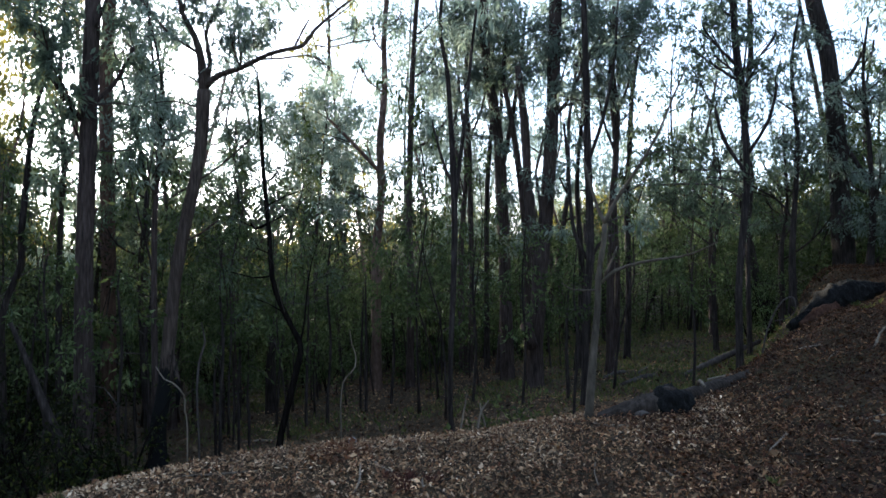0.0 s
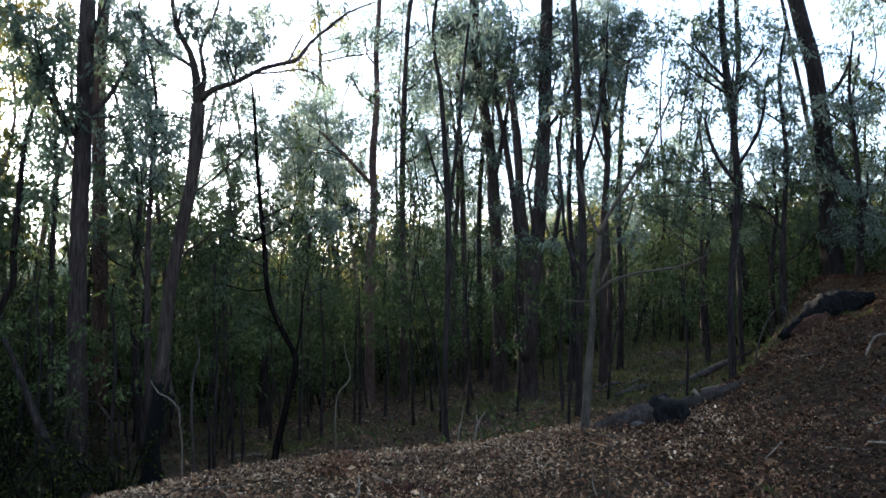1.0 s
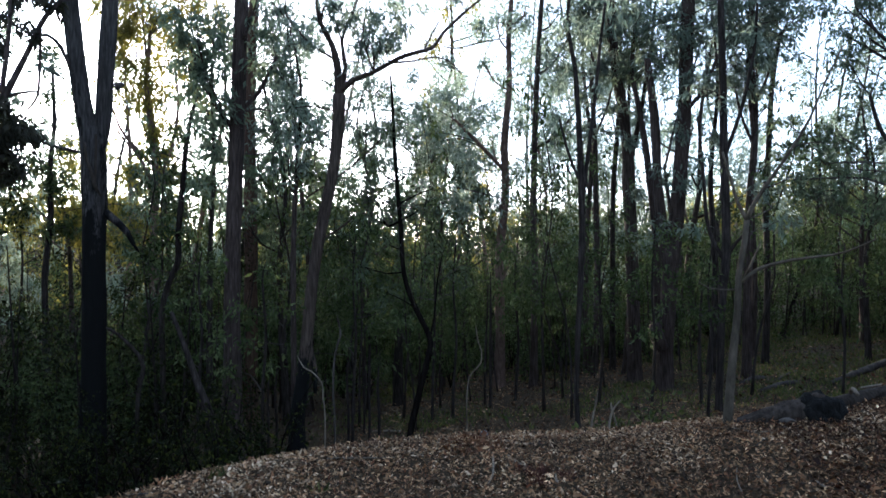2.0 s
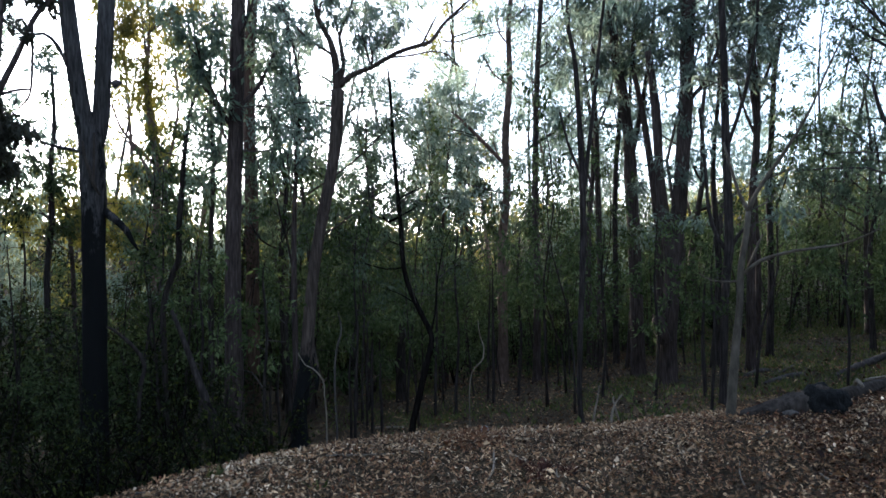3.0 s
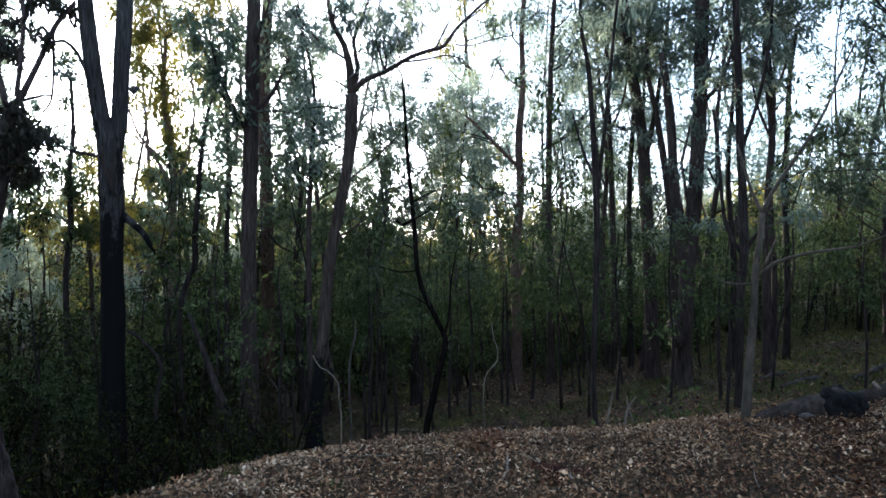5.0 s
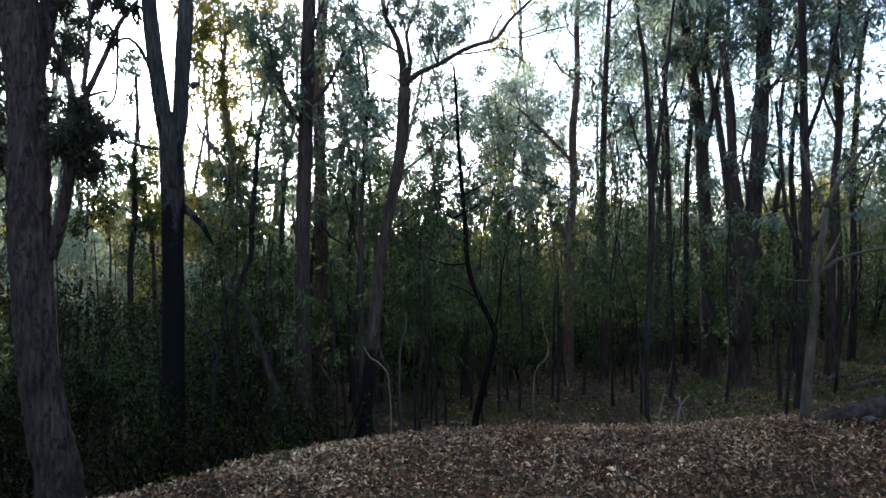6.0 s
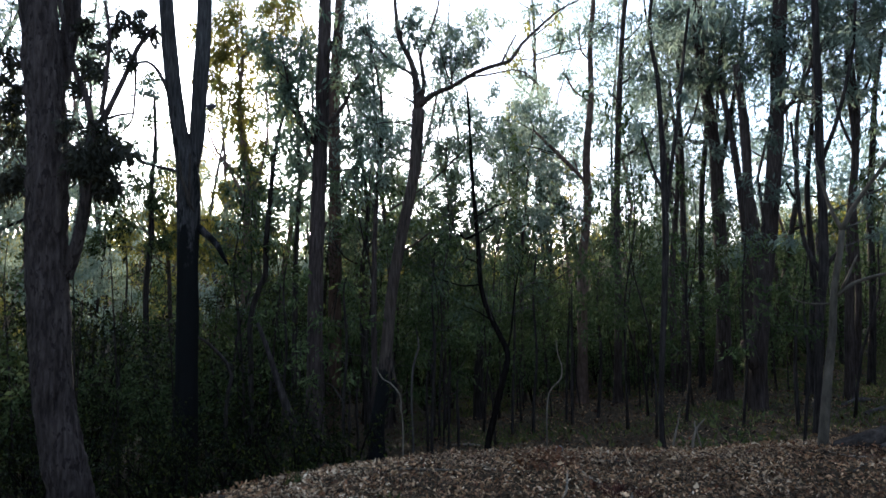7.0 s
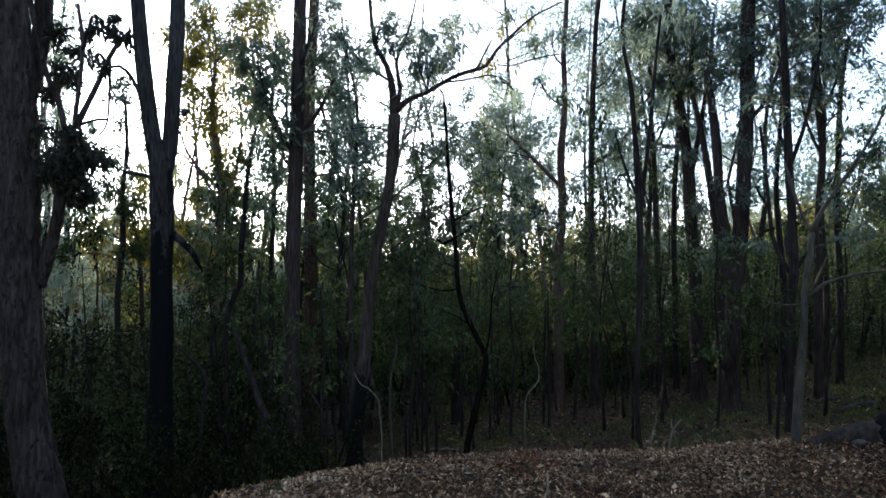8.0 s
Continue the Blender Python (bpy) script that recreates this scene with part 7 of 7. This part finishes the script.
fallen("dead_sapling", "dry pale stalk on the crest of the mound", [(0.37, 5.81, -0.01, 0.007), (0.37, 5.81, 0.08, 0.007), (0.33, 5.81, 0.22, 0.007), (0.33, 5.81, 0.26, 0.005)], "dead", 535, "dead sapling", 6, 0.03, "dead saplings")
fallen("dead_sapling", "thin dark leaning dead sapling", [(-3.74, 7.01, -1.20, 0.064), (-3.74, 7.01, -0.81, 0.064), (-3.82, 6.97, -0.56, 0.057), (-3.90, 6.92, -0.22, 0.051), (-3.99, 6.87, 0.06, 0.039), (-4.18, 6.87, 0.54, 0.028), (-4.33, 6.89, 0.84, 0.020)], "dark", 536, "dead sapling", 6, 0.03, "dead saplings")
fallen("dead_sapling", "bent dark sapling stem", [(-4.83, 7.03, -1.34, 0.023), (-4.83, 7.03, -0.17, 0.023), (-4.79, 7.07, 0.20, 0.023), (-4.88, 7.00, 0.42, 0.020), (-5.01, 6.90, 0.59, 0.017), (-5.10, 6.84, 0.66, 0.011)], "dark", 537, "dead sapling", 6, 0.03, "dead saplings")
fallen("dead_sapling", "thin dark dead stem", [(-3.00, 8.98, -1.17, 0.019), (-3.00, 8.98, -0.69, 0.019), (-3.02, 8.98, -0.16, 0.015), (-2.97, 8.99, 0.37, 0.008)], "dark", 540, "dead sapling", 6, 0.03, "dead saplings")
fallen("dead_sapling", "thin dark dead stem", [(-2.88, 9.55, -1.17, 0.020), (-2.88, 9.55, -0.77, 0.020), (-2.89, 9.55, -0.31, 0.016), (-2.87, 9.55, 0.15, 0.008)], "dark", 541, "dead sapling", 6, 0.03, "dead saplings")
fallen("dead_sapling", "thin dark dead stem", [(-3.10, 10.00, -1.21, 0.017), (-3.10, 10.00, -0.75, 0.017), (-3.09, 10.01, -0.42, 0.013), (-3.11, 10.00, -0.08, 0.007)], "dark", 542, "dead sapling", 6, 0.03, "dead saplings")
fallen("dead_sapling", "thin dark dead stem", [(-2.75, 9.59, -1.15, 0.024), (-2.75, 9.59, -0.74, 0.024), (-2.77, 9.58, -0.42, 0.019), (-2.76, 9.59, -0.10, 0.010)], "dark", 543, "dead sapling", 6, 0.03, "dead saplings")
fallen("dead_sapling", "thin dark dead stem", [(-3.26, 12.56, -1.31, 0.115), (-3.26, 12.56, -1.08, 0.115), (-3.26, 12.56, -0.35, 0.092), (-3.21, 12.58, 0.39, 0.046)], "dark", 544, "dead sapling", 6, 0.03, "dead saplings")
fallen("dead_sapling", "thin dark dead stem", [(-2.22, 10.76, -1.12, 0.027), (-2.22, 10.76, -0.76, 0.027), (-2.19, 10.77, 0.38, 0.021), (-2.19, 10.77, 1.51, 0.011)], "dark", 545, "dead sapling", 6, 0.03, "dead saplings")
fallen("dead_sapling", "thin dark dead stem", [(1.71, 10.09, -0.59, 0.030), (1.71, 10.09, -0.43, 0.030), (1.69, 10.09, 0.31, 0.024), (1.73, 10.09, 1.06, 0.012)], "dark", 546, "dead sapling", 6, 0.03, "dead saplings")
fallen("dead_sapling", "thin dark dead stem", [(-1.38, 11.41, -1.03, 0.028), (-1.38, 11.41, -0.26, 0.028), (-1.38, 11.41, 0.48, 0.022), (-1.38, 11.41, 1.23, 0.011)], "dark", 547, "dead sapling", 6, 0.03, "dead saplings")
fallen("dead_sapling", "thin dark dead stem", [(-1.51, 11.70, -1.06, 0.024), (-1.51, 11.70, -0.31, 0.024), (-1.48, 11.70, 0.36, 0.019), (-1.46, 11.71, 1.03, 0.010)], "dark", 548, "dead sapling", 6, 0.03, "dead saplings")
fallen("dead_sapling", "thin dark dead stem", [(-3.92, 8.72, -1.27, 0.018), (-3.92, 8.72, -0.80, 0.018), (-3.94, 8.71, -0.39, 0.014), (-3.91, 8.72, 0.02, 0.007)], "dark", 549, "dead sapling", 6, 0.03, "dead saplings")
fallen("dead_sapling", "thin dark dead stem", [(-3.93, 8.49, -1.27, 0.018), (-3.93, 8.49, -0.75, 0.018), (-3.94, 8.49, -0.46, 0.014), (-3.93, 8.49, -0.16, 0.007)], "dark", 550, "dead sapling", 6, 0.03, "dead saplings")
tuft("dead_fern", "low dead red-brown fern on the leaf litter", -0.15, 4.00, 0.07, 60, "fern", 560)
tuft("dead_fern", "low dead red-brown fern on the leaf litter", -0.01, 4.11, 0.08, 70, "fern", 561)
tuft("dead_fern", "low dead red-brown fern on the leaf litter", -0.15, 4.12, 0.09, 90, "fern", 562)
tuft("dead_fern", "low dead red-brown fern on the leaf litter", -0.27, 4.21, 0.06, 50, "fern", 563)
tuft("dead_fern", "low dead red-brown fern behind the crest", -1.09, 6.50, 0.11, 80, "fern", 564)
tuft("grass_tuft", "small green grass tuft on the crest of the mound", -2.00, 3.69, 0.10, 16, "grass", 565)
tuft("grass_tuft", "small dull green weed in the leaf litter", -1.32, 3.63, 0.06, 24, "grass", 566)
tuft("grass_tuft", "green grass tuft below the crest", -0.38, 6.89, 0.16, 60, "grass", 567)
tuft("grass_tuft", "dry grass tuft behind the burnt log", 5.22, 8.77, 0.10, 26, "grass", 568)
tuft("grass_tuft", "dry grass tuft behind the burnt log", 5.46, 8.86, 0.10, 26, "grass", 569)
tuft("grass_tuft", "dry grass tuft behind the burnt log", 5.31, 9.18, 0.11, 26, "grass", 570)
tuft("grass_tuft", "green grass tuft below the crest", -0.37, 7.20, 0.12, 50, "grass", 571)
tuft("grass_tuft", "small dull green weed in the leaf litter", 1.89, 3.96, 0.07, 20, "grass", 572)
part("bark_strip", tube([np.array(p) - np.array([*forked.location, 0.0]) for p in [(-5.48, 6.94, 2.76, 0.014), (-5.45, 6.94, 2.57, 0.019), (-5.41, 6.98, 2.40, 0.025), (-5.38, 7.00, 2.26, 0.022), (-5.34, 7.05, 2.15, 0.011)]], 6, np.random.default_rng(590), 0.08, 0.15), BARKS["logwood"], forked, "pale loose strip of bark")
part("bark_strip", tube([np.array(p) - np.array([*forked.location, 0.0]) for p in [(-5.38, 7.00, 2.86, 0.014), (-5.38, 7.00, 2.54, 0.017), (-5.38, 7.00, 2.29, 0.008)]], 6, np.random.default_rng(591), 0.08, 0.15), BARKS["logwood"], forked, "grey loose strip of bark")


def strewn_sticks():
    """Short dead sticks strewn over the mound, each its own thing."""
    rng = np.random.default_rng(77)
    done = 0
    while done < 90:
        x, y = -4.0 + 9.0 * rng.random(), 2.4 + 5.5 * rng.random()
        if not on_mound(x, y + 0.7):
            continue
        turn, ln, r = rng.random() * 6.28, 0.12 + 0.4 * rng.random() ** 2, 0.004 + 0.006 * rng.random()
        bend = rng.normal() * 0.1 * ln
        dx, dy = math.cos(turn) * ln / 2, math.sin(turn) * ln / 2
        line = [(x - dx, y - dy, r), (x - dy * bend, y + dx * bend, r * 0.9), (x + dx, y + dy, r * 0.6)]
        fallen("stick", "short dry stick lying on the leaf litter", laid(line, 3.0), ("dead", "twig", "logwood")[done % 3], 600 + done, "stick", 5, 0.05, "sticks on the ground")
        done += 1


strewn_sticks()


def stone(x, y, size, seed):
    """A weathered stone, half sunk in the litter."""
    rng = np.random.default_rng(seed)
    bm = bmesh.new()
    bmesh.ops.create_icosphere(bm, subdivisions=3, radius=1.0)
    for v in bm.verts:
        v.co *= 1 + 0.35 * noise.noise(v.co * 1.3 + Vector((seed, 0, 0))) + 0.1 * noise.noise(v.co * 4.0)
        v.co = Vector((v.co.x * size, v.co.y * size * 0.8, max(v.co.z, -0.6) * size * 0.75))
    me = bpy.data.meshes.new("stone")
    bm.to_mesh(me)
    bm.free()
    me.materials.append(STONE)
    ob = new("stone", me)
    ob.matrix_basis = pose(x, y, surface(x, y) + 0.5 * size, rng.normal() * 8, rng.normal() * 8, rng.random() * 360)
    tagged(ob, "small grey weathered stone on the crest of the mound", "stone")


stone(-0.60, 4.97, 0.04, 3)


def weed(x, y, height, seed):
    """A leafy green weed: a few stalks with broad leaves set along them."""
    rng = np.random.default_rng(seed)
    root = tagged(new("weed"), "leafy green weed growing behind the crest of the mound", "weed", "weeds behind the crest")
    root.location = x, y, surface(x, y) - 0.01
    lines, where, way = [], [], []
    for k in range(7):
        turn, ln = k * 0.9 + rng.random(), height * (0.6 + 0.5 * rng.random())
        tip = np.array((math.cos(turn) * ln * 0.6, math.sin(turn) * ln * 0.6, ln * 0.8))
        mid = tip * (0.35, 0.35, 0.65)
        lines.append((np.zeros(3), mid, tip, 0.004))
        for f in np.linspace(0.3, 1.0, 9):
            where.append(2 * f * (1 - f) * mid + f * f * tip)
            way.append(tip * 0.4 / ln + rng.standard_normal(3) * 0.6)
    for line in lines:
        part("stalk", twiglets([line]), BARKS["dark"], root)
    tagged(part("leaves", leaves(np.array(where), np.array(way), 0.075, 0.34, rng), LEAVES["grass"], root, smooth=False), kind="stuff")


for k, (x, y, h) in enumerate(((0.28, 6.28, 0.30), (0.50, 6.57, 0.36), (0.66, 6.36, 0.42), (0.83, 6.75, 0.30), (0.11, 6.88, 0.36), (-0.48, 6.55, 0.42))):
    weed(x, y, h, 900 + k)
